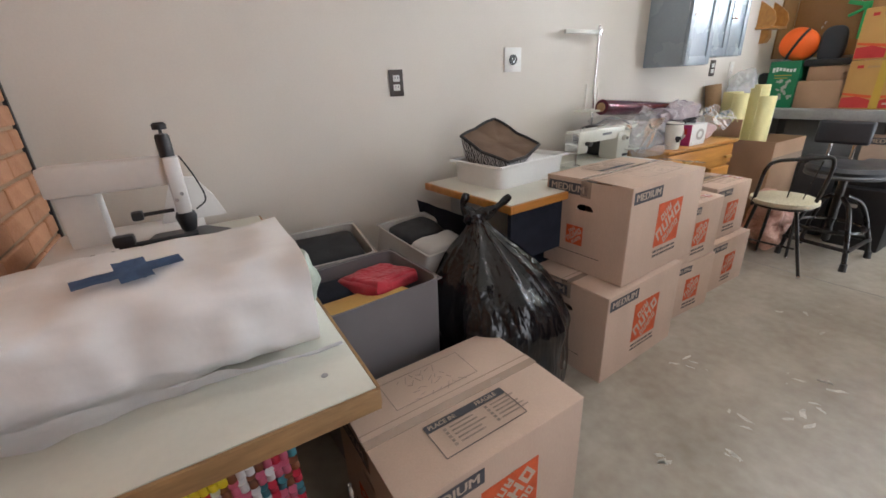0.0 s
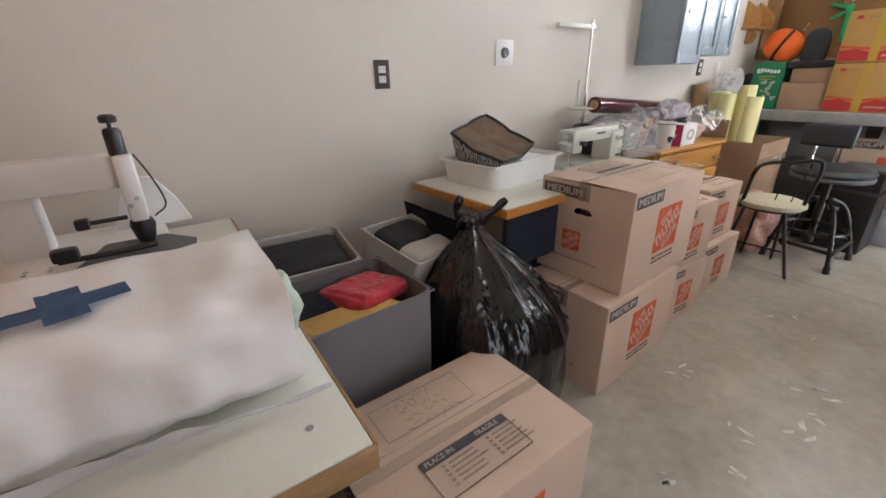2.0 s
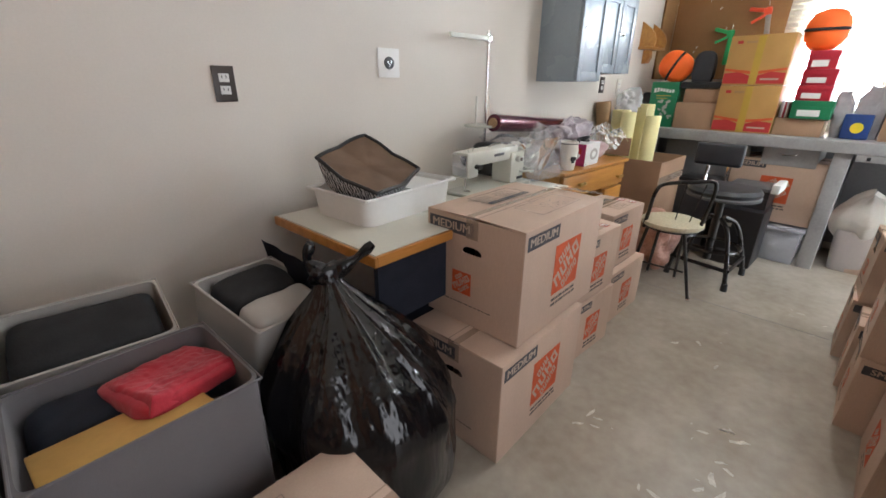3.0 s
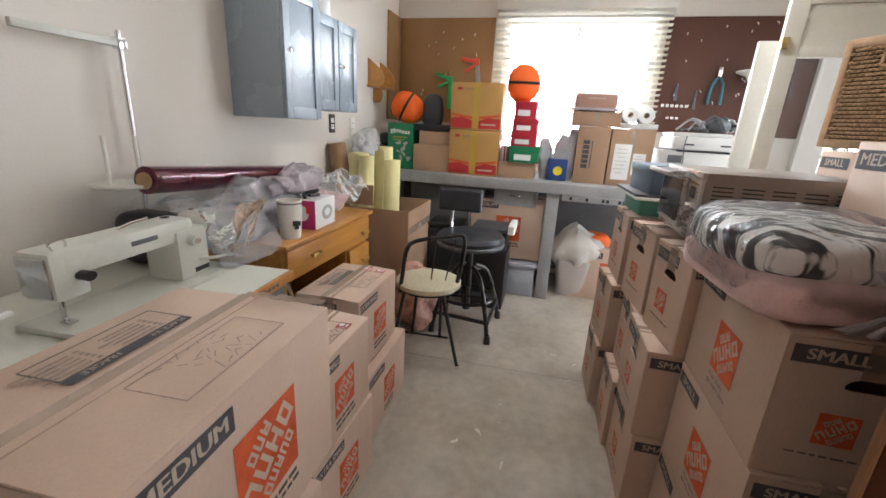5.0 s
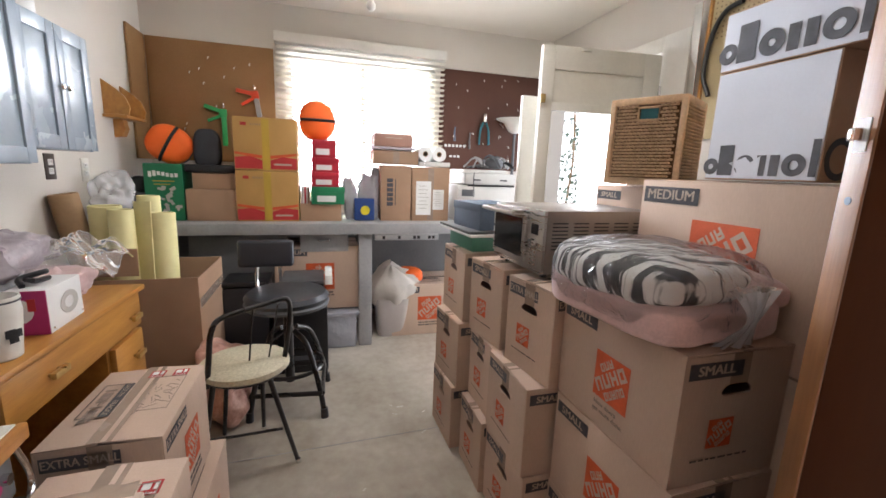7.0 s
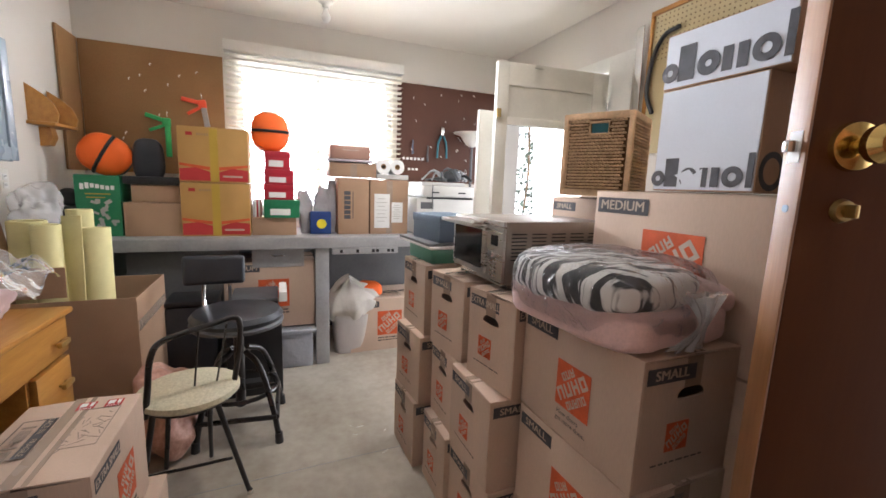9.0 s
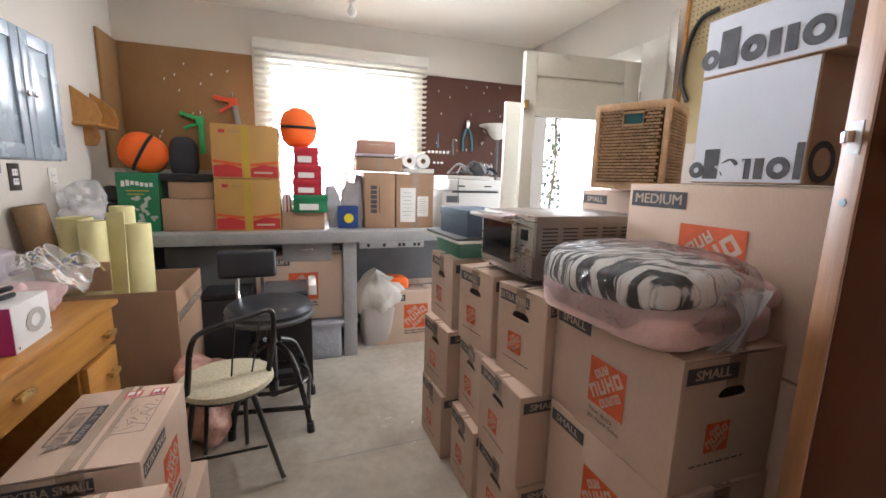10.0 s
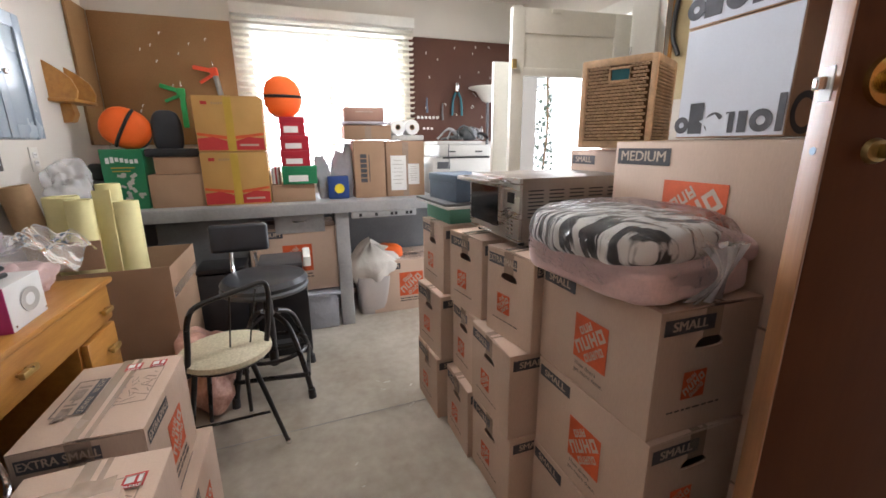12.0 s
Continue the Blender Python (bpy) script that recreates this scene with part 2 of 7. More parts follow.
FILMTHIN = clear_film("clear_bag_film", 0.045, 0.12, 10, 1.0, 0.04, 1.27)
FILMWHITE = clear_film("cloudy_bag_film", 0.40, 0.2, 9, 0.8, 0.02, 1.35)
FILMBAG = film("white_carrier_film", (0.78, 0.75, 0.69), 0.80, 0.35, 10, 0.7)
TUBPL = film("milky_tub_plastic", (0.72, 0.69, 0.68), 0.62, 0.35, 8, 0.2)
TUBCL = film("clear_tub_plastic", (0.62, 0.64, 0.70), 0.5, 0.25, 20, 0.6)
LILAC = mat("lilac_wrapped_cloth", (0.46, 0.41, 0.44), 0.3, vary=0.2, scale=9, bump=0.3)
PALEPINK = mat("pale_pink_cloth", (0.60, 0.42, 0.40), 0.8, vary=0.12, scale=10, bump=0.3, sheen=0.3)
GREYWRAP = mat("grey_wrapped_cloth", (0.38, 0.38, 0.40), 0.35, vary=0.25, scale=10, bump=0.3)
def streaked(m, a, b, stretch, rot, cut):
    """Gives the material two colours in long ragged streaks."""
    n, l = m.node_tree.nodes, m.node_tree.links
    co, turn, mp, tex, ramp = (n.new(k) for k in ("ShaderNodeTexCoord", "ShaderNodeMapping", "ShaderNodeMapping", "ShaderNodeTexNoise", "ShaderNodeValToRGB"))
    turn.inputs["Rotation"].default_value, mp.inputs["Scale"].default_value = rot, stretch
    l.new(co.outputs["Object"], turn.inputs["Vector"])
    l.new(turn.outputs[0], mp.inputs["Vector"])
    l.new(mp.outputs[0], tex.inputs["Vector"])
    tex.inputs["Scale"].default_value, tex.inputs["Detail"].default_value, tex.inputs["Distortion"].default_value = 1.0, 3.0, 0.25
    for e, p, c in zip(ramp.color_ramp.elements, cut, (a, b)):
        e.position, e.color = p, (*c, 1)
    l.new(tex.outputs[0], ramp.inputs[0])
    l.new(ramp.outputs[0], n["Principled BSDF"].inputs["Base Color"])
    return m


ZEBRA = extra_bump(streaked(mat("zebra_plush", (0.5, 0.5, 0.5), 0.9, sheen=0.4, bump=0.4, fine=150), (0.018, 0.020, 0.024), (0.86, 0.86, 0.84), (60, 12.0, 2.0), (0.0, 0.0, 0.55), (0.475, 0.525)), 9, 0.6, 0.02)
PINK = extra_bump(mat("pink_plush", (0.70, 0.48, 0.46), 0.9, vary=0.14, scale=10, fine=160, bump=0.4, sheen=0.4), 8, 0.5, 0.02)
CUPW = mat("white_enamel_cup", (0.74, 0.72, 0.66), 0.35, vary=0.05, scale=8)
MAGENTA = mat("magenta_panel", (0.42, 0.03, 0.15), 0.5, vary=0.08)
YELLOW = mat("yellow_foam_roll", (0.76, 0.70, 0.36), 0.8, vary=0.08, scale=8, fine=420, bump=0.2, depth=0.001)
KRAFT = mat("kraft_tube", (0.36, 0.23, 0.12), 0.8, vary=0.1)
GREENBOX = mat("green_printed_card", (0.012, 0.20, 0.085), 0.45, vary=0.08)
REDBOX = mat("red_printed_card", (0.44, 0.016, 0.035), 0.5, vary=0.08)
GOLDBOX = mat("golden_brown_carton", (0.47, 0.265, 0.08), 0.7, vary=0.08, scale=5, fine=200, bump=0.1)
REDINK = mat("red_ink", (0.48, 0.03, 0.03), 0.7, vary=0.1)
YTAPE = mat("yellow_tape", (0.60, 0.40, 0.06), 0.35, vary=0.06, alpha=0.8)
NEON = mat("neon_orange_fabric", (1.0, 0.16, 0.015), 0.65, vary=0.05, scale=8, fine=260, bump=0.2)
NEONG = mat("green_paint_metal", (0.03, 0.42, 0.12), 0.45, vary=0.08)
NEONR = mat("red_paint_metal", (0.80, 0.09, 0.03), 0.45, vary=0.08)
BLUEBAG = mat("blue_printed_bag", (0.02, 0.06, 0.22), 0.4, vary=0.1)
GREYBAG = extra_bump(mat("silver_grey_bag", (0.42, 0.43, 0.46), 0.4, vary=0.1, scale=8), 10, 0.6, 0.02)
PINKBOX = mat("dusty_pink_box", (0.38, 0.215, 0.16), 0.6, vary=0.06)
BLUEBOX = mat("slate_blue_card", (0.10, 0.145, 0.21), 0.6, vary=0.08)
GREENPL = film("green_clear_plastic", (0.10, 0.36, 0.25), 0.75, 0.3, 6, 0.1)
PRINTER = mat("printer_white", (0.58, 0.57, 0.54), 0.45, vary=0.04)
WICK = mat("wicker", (0.74, 0.51, 0.31), 0.6, vary=0.2, scale=14, fine=90, per_object=0.14, bump=0.2)
WICKDARK = mat("wicker_inside", (0.17, 0.095, 0.045), 0.9, vary=0.2)
TEAL = mat("teal_cloth", (0.05, 0.22, 0.27), 0.8, vary=0.1)
DOORW = mat("white_door_paint", (0.70, 0.68, 0.60), 0.5, vary=0.06, scale=3, bump=0.05)
TRIM = mat("white_trim_paint", (0.74, 0.72, 0.66), 0.5, vary=0.05, bump=0.05)
BLIND = mat("blind_slat", (0.74, 0.70, 0.60), 0.5, vary=0.04)
OUTLETB = mat("brown_outlet_plate", (0.055, 0.042, 0.035), 0.4, vary=0.1)
LAMPGL = mat("frosted_lamp_glass", (0.80, 0.78, 0.72), 0.35, vary=0.04)
THREADS = [mat("thread_" + n, c, 0.6, vary=0.15, fine=300, bump=0.3) for n, c in
           (("yellow", (0.72, 0.58, 0.02)), ("red", (0.5, 0.02, 0.05)), ("pink", (0.55, 0.12, 0.2)), ("white", (0.7, 0.7, 0.7)), ("teal", (0.04, 0.18, 0.22)), ("brown", (0.2, 0.07, 0.03)))]
# leaf green paled, full sun put into the base colour
LEAF = mat("ivy_leaf", (0.32, 0.44, 0.36), 0.6, vary=0.25, per_object=0.25)
GROUND = mat("pale_paving", (0.45, 0.43, 0.39), 0.9, vary=0.1)
TINT = mat("dark_oven_glass", (0.012, 0.013, 0.014), 0.06, vary=0.05, bump=0.0)

GLASS = bpy.data.materials.new("window_glass")
GLASS.use_nodes = True
gb = GLASS.node_tree.nodes["Principled BSDF"]
gb.inputs["Transmission Weight"].default_value, gb.inputs["Roughness"].default_value, gb.inputs["IOR"].default_value = 1.0, 0.02, 1.45

# emission added to the backdrops in place of sunlit outdoors
BACKGLOW = bpy.data.materials.new("glowing_backdrop")
BACKGLOW.use_nodes = True
hb = BACKGLOW.node_tree.nodes["Principled BSDF"]
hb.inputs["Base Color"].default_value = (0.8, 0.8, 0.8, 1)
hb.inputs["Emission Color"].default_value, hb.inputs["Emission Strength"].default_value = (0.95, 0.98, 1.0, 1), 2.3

GLOW = bpy.data.materials.new("lamp_diffuser")
GLOW.use_nodes = True
eb = GLOW.node_tree.nodes["Principled BSDF"]
eb.inputs["Base Color"].default_value = (0.9, 0.9, 0.88, 1)
eb.inputs["Emission Color"].default_value, eb.inputs["Emission Strength"].default_value = (1.0, 0.95, 0.86, 1), 1.6

# ---- builders ----
def cube(bm, c, s, bevel=0.0, m=None, seg=2):
    """A box with centre c and size s, its edges rounded by bevel."""
    made = bmesh.ops.create_cube(bm, size=1.0, matrix=Matrix.Translation(c) @ Matrix.Diagonal((*s, 1)))
    vs = made["verts"]
    if bevel:
        es = list({e for v in vs for e in v.link_edges})
        got = bmesh.ops.bevel(bm, geom=es, offset=min(bevel, 0.45 * min(s)), segments=seg, profile=0.6, affect="EDGES")
        vs = list({v for v in got["verts"]} | {v for v in vs if v.is_valid})
    if m is not None:
        bmesh.ops.transform(bm, matrix=m, verts=[v for v in vs if v.is_valid])
    return bm


def span(bm, lo, hi, bevel=0.0):
    return cube(bm, [(a + b) / 2 for a, b in zip(lo, hi)], [abs(b - a) for a, b in zip(lo, hi)], bevel)


def rod(bm, a, b, r, r2=None, seg=14, caps=True):
    a, b = Vector(a), Vector(b)
    d = b - a
    m = Matrix.Translation((a + b) / 2) @ d.to_track_quat("Z", "Y").to_matrix().to_4x4()
    bmesh.ops.create_cone(bm, cap_ends=caps, cap_tris=False, segments=seg, radius1=r, radius2=r if r2 is None else r2, depth=d.length, matrix=m)
    return bm


def smooth_line(pts, steps=6):
    """A rounded line through the points."""
    p = [Vector(v) for v in pts]
    p = [p[0] * 2 - p[1]] + p + [p[-1] * 2 - p[-2]]
    out = []
    for i in range(1, len(p) - 2):
        for k in range(steps):
            t = k / steps
            a, b, c, d = p[i - 1:i + 3]
            out.append(0.5 * (2 * b + (c - a) * t + (2 * a - 5 * b + 4 * c - d) * t * t + (3 * b - a - 3 * c + d) * t ** 3))
    out.append(p[-2])
    return out


def tube(bm, pts, r, seg=8, steps=6):
    line = smooth_line(pts, steps) if steps > 1 else [Vector(v) for v in pts]
    rings, side = [], None
    for i, c in enumerate(line):
        d = (line[min(i + 1, len(line) - 1)] - line[max(i - 1, 0)]).normalized()
        ref = side if side is not None else (Vector((0, 0, 1)) if abs(d.z) < 0.9 else Vector((1, 0, 0)))
        u = (ref - d * ref.dot(d)).normalized()
        side, w = u, d.cross(u)
        rr = r(i / (len(line) - 1)) if callable(r) else r
        rings.append([bm.verts.new(c + (u * math.cos(a) + w * math.sin(a)) * rr) for a in [2 * math.pi * k / seg for k in range(seg)]])
    skin(bm, rings, True)
    bm.faces.new(rings[0][::-1])
    bm.faces.new(rings[-1])
    return bm


def skin(bm, rings, closed):
    for a, b in zip(rings, rings[1:]):
        n = len(a)
        for k in range(n if closed else n - 1):
            bm.faces.new((a[k], a[(k + 1) % n], b[(k + 1) % n], b[k]))


def lathe(bm, profile, c=(0, 0, 0), seg=24, m=None):
    """A turned shape from (radius, height) pairs; a radius of 0 closes it."""
    rings, all_v = [], []
    for r, z in profile:
        ring = [bm.verts.new((c[0] + max(r, 1e-4) * math.cos(2 * math.pi * k / seg), c[1] + max(r, 1e-4) * math.sin(2 * math.pi * k / seg), c[2] + z)) for k in range(seg)]
        rings.append(ring)
        all_v += ring
    skin(bm, rings, True)
    bmesh.ops.remove_doubles(bm, verts=all_v, dist=2e-4)
    if m is not None:
        bmesh.ops.transform(bm, matrix=m, verts=[v for v in all_v if v.is_valid])
    return bm


def lump(bm, c, s, e=0.6, amp=0.03, freq=4.0, seed=0, nu=40, nv=24, floor=None):
    """A soft block: a rounded box of half sizes s with folds; floor flattens its underside."""
    def p(v, k):
        return math.copysign(abs(v) ** k, v)
    rings = []
    for j in range(nv + 1):
        f = -math.pi / 2 + math.pi * j / nv
        ring = []
        for i in range(nu):
            a = 2 * math.pi * i / nu
            v = Vector((s[0] * p(math.cos(f), e) * p(math.cos(a), e), s[1] * p(math.cos(f), e) * p(math.sin(a), e), s[2] * p(math.sin(f), e)))
            q = v * freq + Vector((seed * 7.1, seed * 3.3, 0))
            v += v.normalized() * (noise.noise(q) + 0.5 * noise.noise(q * 2.3)) * amp
            v += Vector(c)
            if floor is not None:
                v.z = max(v.z, floor)
            ring.append(bm.verts.new(v))
        rings.append(ring)
    skin(bm, rings, True)
    bmesh.ops.remove_doubles(bm, verts=bm.verts[:], dist=2e-4)
    return bm


def sheet(bm, f, nu=40, nv=30, thick=0.003):
    """A cloth from f(u, v) -> place, given a little thickness."""
    rows = [[bm.verts.new(f(i / nu, j / nv)) for i in range(nu + 1)] for j in range(nv + 1)]
    skin(bm, rows, False)
    if thick:
        bmesh.ops.solidify(bm, geom=bm.faces[:], thickness=thick)
    return bm


def outline(bm, pts, depth, axis="y", at=0.0):
    """A flat shape with thickness from its outline in the plane across axis."""
    def place(a, b, c):
        return {"y": (a, c, b), "x": (c, a, b), "z": (a, b, c)}[axis]
    low = [bm.verts.new(place(a, b, at)) for a, b in pts]
    top = [bm.verts.new(place(a, b, at + depth)) for a, b in pts]
    bm.faces.new(low[::-1])
    bm.faces.new(top)
    for k in range(len(pts)):
        j = (k + 1) % len(pts)
        bm.faces.new((low[k], low[j], top[j], top[k]))
    bmesh.ops.recalc_face_normals(bm, faces=bm.faces[:])
    return bm


def to_mesh(name, bm, material):
    bmesh.ops.recalc_face_normals(bm, faces=bm.faces[:])
    me = bpy.data.meshes.new(name)
    bm.to_mesh(me)
    bm.free()
    me.materials.append(material)
    me.shade_smooth()
    me.set_sharp_from_angle(angle=radians(38))
    return me


def part(name, bm, material, parent, label="", m=None):
    ob = new(name, to_mesh(name, bm, material))
    ob.parent = parent
    if m is not None:
        ob.matrix_basis = m
    return tagged(ob, label)


def thing(name, m, label, category, group="", kind=""):
    return_ob = new(name)
    return_ob.empty_display_size = 0.1
    return_ob.matrix_basis = m
    return tagged(return_ob, label, category, group, kind)


def solid(name, bm, material, label, category, m=None, group="", kind=""):
    ob = new(name, to_mesh(name, bm, material))
    if m is not None:
        ob.matrix_basis = m
    return tagged(ob, label, category, group, kind)


def open_box(bm, L, W, H, wall, k=0.35, low=1.0):
    """An open container with rounded corners, one closed skin."""
    def ring(l, w, z):
        return [bm.verts.new((l / 2 * math.copysign(abs(math.cos(a)) ** k, math.cos(a)), w / 2 * math.copysign(abs(math.sin(a)) ** k, math.sin(a)), z)) for a in [2 * math.pi * (i + 0.5) / 48 for i in range(48)]]
    rings = [ring(L * low, W * low, 0), ring(L, W, H), ring(L - 2 * wall, W - 2 * wall, H), ring((L - 2 * wall) * low, (W - 2 * wall) * low, wall)]
    skin(bm, rings, True)
    bm.faces.new(rings[0][::-1])
    bm.faces.new(rings[-1])
    return bm


def B():
    return bmesh.new()


WORDS = {}


def words(text, size, material, parent, m, name="lettering", stretch=1.0):
    """Lettering in the built-in font, laid on a surface: m maps right, up, out."""
    key = (text, material.name)
    if key not in WORDS:
        cu = bpy.data.curves.new("lettering", "FONT")
        cu.body, cu.size, cu.align_x, cu.align_y = text, 1.0, "CENTER", "CENTER"
        cu.resolution_u = 3
        tmp = bpy.data.objects.new("lettering", cu)
        me = bpy.data.meshes.new_from_object(tmp)
        bpy.data.objects.remove(tmp)
        bm = bmesh.new()
        for k in (-1, 0, 1):
            bm.from_mesh(me)
            bmesh.ops.translate(bm, verts=bm.verts[-len(me.vertices):], vec=(0.028 * k, 0.014 * k, 0.0002 * k))
        bm.to_mesh(me)
        bm.free()
        me.materials.clear()
        me.materials.append(material)
        WORDS[key] = me
    ob = new(name, WORDS[key])
    ob.parent = parent
    ob.matrix_basis = m @ Matrix.Diagonal((size * stretch, size, 1, 1))
    return ob


def face(origin, right, up):
    """The frame of a flat face: right, up and outwards as x, y and z."""
    r, u = Vector(right).normalized(), Vector(up).normalized()
    n = r.cross(u)
    return Matrix.Translation(origin) @ Matrix(((r.x, u.x, n.x), (r.y, u.y, n.y), (r.z, u.z, n.z))).to_4x4()


def patch(bm, x, y, w, h, lift=0.001, thick=0.0006, rot=0.0):
    """A thin printed patch on a face, centre (x, y)."""
    return cube(bm, (0, 0, 0), (w, h, thick), m=Matrix.Translation((x, y, lift)) @ Matrix.Rotation(rot, 4, "Z"))


def frame_patch(bm, x, y, w, h, line=0.003, lift=0.001):
    patch(bm, x, y + h / 2, w, line, lift)
    patch(bm, x, y - h / 2, w, line, lift)
    patch(bm, x - w / 2, y, line, h - line, lift)
    patch(bm, x + w / 2, y, line, h - line, lift)
    return bm

# ---- the room ----
X0, X1, Y0, YJ, XJ, Y1, TOP = 4.09, 9.40, 1.90, 2.36, 6.66, 5.10, 2.45
TH = 0.14
S = dict(kind="structure")


def wall_with_hole(name, axis, at, lo, hi, hole, out, label, z1=TOP):
    """A wall across axis, from lo to hi along the other axis, with a hole (a, b, z0, z1); out: which way its thickness goes."""
    bm = B()
    pieces = [(lo, hole[0], 0, z1), (hole[1], hi, 0, z1), (hole[0], hole[1], hole[3], z1)]
    if hole[2] > 0:
        pieces.append((hole[0], hole[1], 0, hole[2]))
    for a, b, c, d in pieces:
        if axis == "x":
            span(bm, (at, a, c), (at + out * TH, b, d))
        else:
            span(bm, (a, at, c), (b, at + out * TH, d))
    return solid(name, bm, WALL, label, "wall", **S)


WIN = (2.98, 4.17, 1.03, 2.13)
DOR = (8.06, 9.34, 0.0, 2.03)
floor_ob = solid("floor", span(B(), (X0 - TH, Y0 - TH, -0.12), (X1 + TH, Y1 + TH, 0)), CONC, "worn grey concrete garage floor with pale scuffs", "floor", **S)
solid("ceiling", span(B(), (X0 - TH, Y0 - TH, TOP), (X1 + TH, Y1 + TH, TOP + 0.12)), CEIL, "cream painted flat ceiling", "ceiling", **S)
solid("wall_north", span(B(), (X0 - TH, Y1, 0), (X1 + TH, Y1 + TH, TOP)), WALL, "cream painted plaster wall", "wall", **S)
wall_with_hole("wall_east", "x", X1, Y0, Y1, WIN, 1, "cream painted wall with the window")
wall_with_hole("wall_south", "y", Y0, XJ, X1 + TH, DOR, -1, "cream painted wall with the garden doorway")
solid("wall_south_jog", span(B(), (XJ, Y0 - TH, 0), (XJ - 0.1, YJ, TOP)), WALL, "short return of cream painted wall", "wall", **S)
# the doorway opening is unseen, assumed beside the brown door
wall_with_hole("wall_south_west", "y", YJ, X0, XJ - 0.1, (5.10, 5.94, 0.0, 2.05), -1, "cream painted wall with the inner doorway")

# brick wall at the west end
brick_wall = solid("wall_west", span(B(), (X0 - TH, Y0, 0), (X0 - 0.008, Y1, TOP)), MORTAR, "rough orange brick wall with sandy mortar", "wall", **S)

part("corner_gap", span(B(), (X0 - 0.006, Y1 - 0.016, 0), (X0 + 0.005, Y1 - 0.001, TOP - 0.001)), BLACK, brick_wall, "dark gap where brick meets plaster")

# unseen walls added behind the inner doorway to shut out sky light
solid("wall_added_south", span(B(), (4.7, 0.80, 0), (6.5, 0.90, TOP)), WALL, "plain cream wall added unseen behind the doorway", "wall", **S)
solid("wall_added_west", span(B(), (4.6, 0.80, 0), (4.7, YJ - TH, TOP)), WALL, "plain cream wall added unseen behind the doorway", "wall", **S)
solid("wall_added_east", span(B(), (6.4, 0.90, 0), (6.5, YJ - TH, TOP)), WALL, "plain cream wall added unseen behind the doorway", "wall", **S)
solid("ceiling_added", span(B(), (4.6, 0.80, TOP), (6.5, Y0 - TH, TOP + 0.1)), CEIL, "plain cream ceiling added unseen behind the doorway", "ceiling", **S)
solid("floor_added", span(B(), (4.6, 0.80, -0.12), (6.5, Y0 - TH, 0)), CONC, "plain grey floor added unseen behind the doorway", "floor", **S)

# the floor's saw-cut joint and pale scuffs
bm = B()
cube(bm, (0, 0, 0), (0.003, 3.0, 0.001), m=Matrix.Translation((7.66, 3.6, 0.0012)) @ Matrix.Rotation(0.04, 4, "Z"))
tagged(part("joint", bm, STEEL, floor_ob, "fine dark joint in the concrete"))
rnd = random.Random(4)
bm = B()
for cx, cy, sx, sy, k in ((5.88, 3.60, 0.05, 0.04, 5), (6.08, 3.65, 0.08, 0.03, 4), (5.67, 3.71, 0.04, 0.05, 4), (6.22, 3.55, 0.06, 0.05, 4), (6.23, 3.93, 0.12, 0.05, 5), (6.5, 3.56, 0.25, 0.12, 9), (7.2, 3.75, 0.35, 0.2, 5), (7.9, 3.6, 0.3, 0.2, 5)):
    for i in range(k):
        a, r = rnd.uniform(0, 6.28), rnd.uniform(0.003, 0.018)
        x, y = cx + rnd.gauss(0, sx / 2), cy + rnd.gauss(0, sy / 2)
        pts = [(x + r * rnd.uniform(0.5, 1.3) * math.cos(t) * 2.0 * math.cos(a) - r * 0.5 * math.sin(t) * math.sin(a),
                y + r * rnd.uniform(0.5, 1.3) * math.cos(t) * 2.0 * math.sin(a) + r * 0.5 * math.sin(t) * math.cos(a)) for t in [6.283 * q / 9 for q in range(9)]]
        bm.faces.new([bm.verts.new((u, v, 0.0015)) for u, v in pts])
ob = part("paint_scuffs", bm, SCUFF, floor_ob, "pale paint scuffs")
ob["kind"] = "stuff"

# window: frame, panes, blind and valance
win = thing("window_1", pose(X1, 0, 0), "white framed window with open horizontal blinds, very bright", "window", kind="structure")
a, b, c, d = WIN
for lo, hi in (((0.03, a, c), (0.09, a + 0.05, d)), ((0.03, b - 0.05, c), (0.09, b, d)), ((0.03, a + 0.05, c), (0.09, b - 0.05, c + 0.05)), ((0.03, a + 0.05, d - 0.05), (0.09, b - 0.05, d)), ((0.035, (a + b) / 2 - 0.02, c + 0.05), (0.085, (a + b) / 2 + 0.02, d - 0.05))):
    part("window_frame", span(B(), lo, hi, 0.006), TRIM, win)
part("window_sill", span(B(), (-0.05, a - 0.04, c - 0.03), (0.03, b + 0.04, c), 0.006), TRIM, win)
for y0, y1 in ((a + 0.05, (a + b) / 2 - 0.02), ((a + b) / 2 + 0.02, b - 0.05)):
    p = part("pane", span(B(), (0.055, y0, c + 0.05), (0.060, y1, d - 0.05)), GLASS, win)
    p.visible_shadow = False
blind = thing("window_blind", pose(9.352, 3.573, 0), "cream horizontal blinds hanging open under a white valance", "blind")
part("valance", span(B(), (-0.045, -0.66, 2.168), (0.042, 0.66, 2.24), 0.006), TRIM, blind)
slat = None
for i in range(26):
    z = 2.145 - 0.041 * i
    if slat is None:
        slat = part("slat", cube(B(), (0, 0, 0), (0.046, 1.31, 0.003)), BLIND, blind, m=pose(0, 0, z, 0, 12, 0))
    else:
        o = new("slat", slat.data)
        o.parent, o.matrix_basis = blind, pose(0, 0, z, 0, 12, 0)
for y in (-0.45, 0.45):
    part("cord", rod(B(), (-0.02, y, 1.07), (-0.02, y, 2.17), 0.0015, seg=6), TRIM, blind)

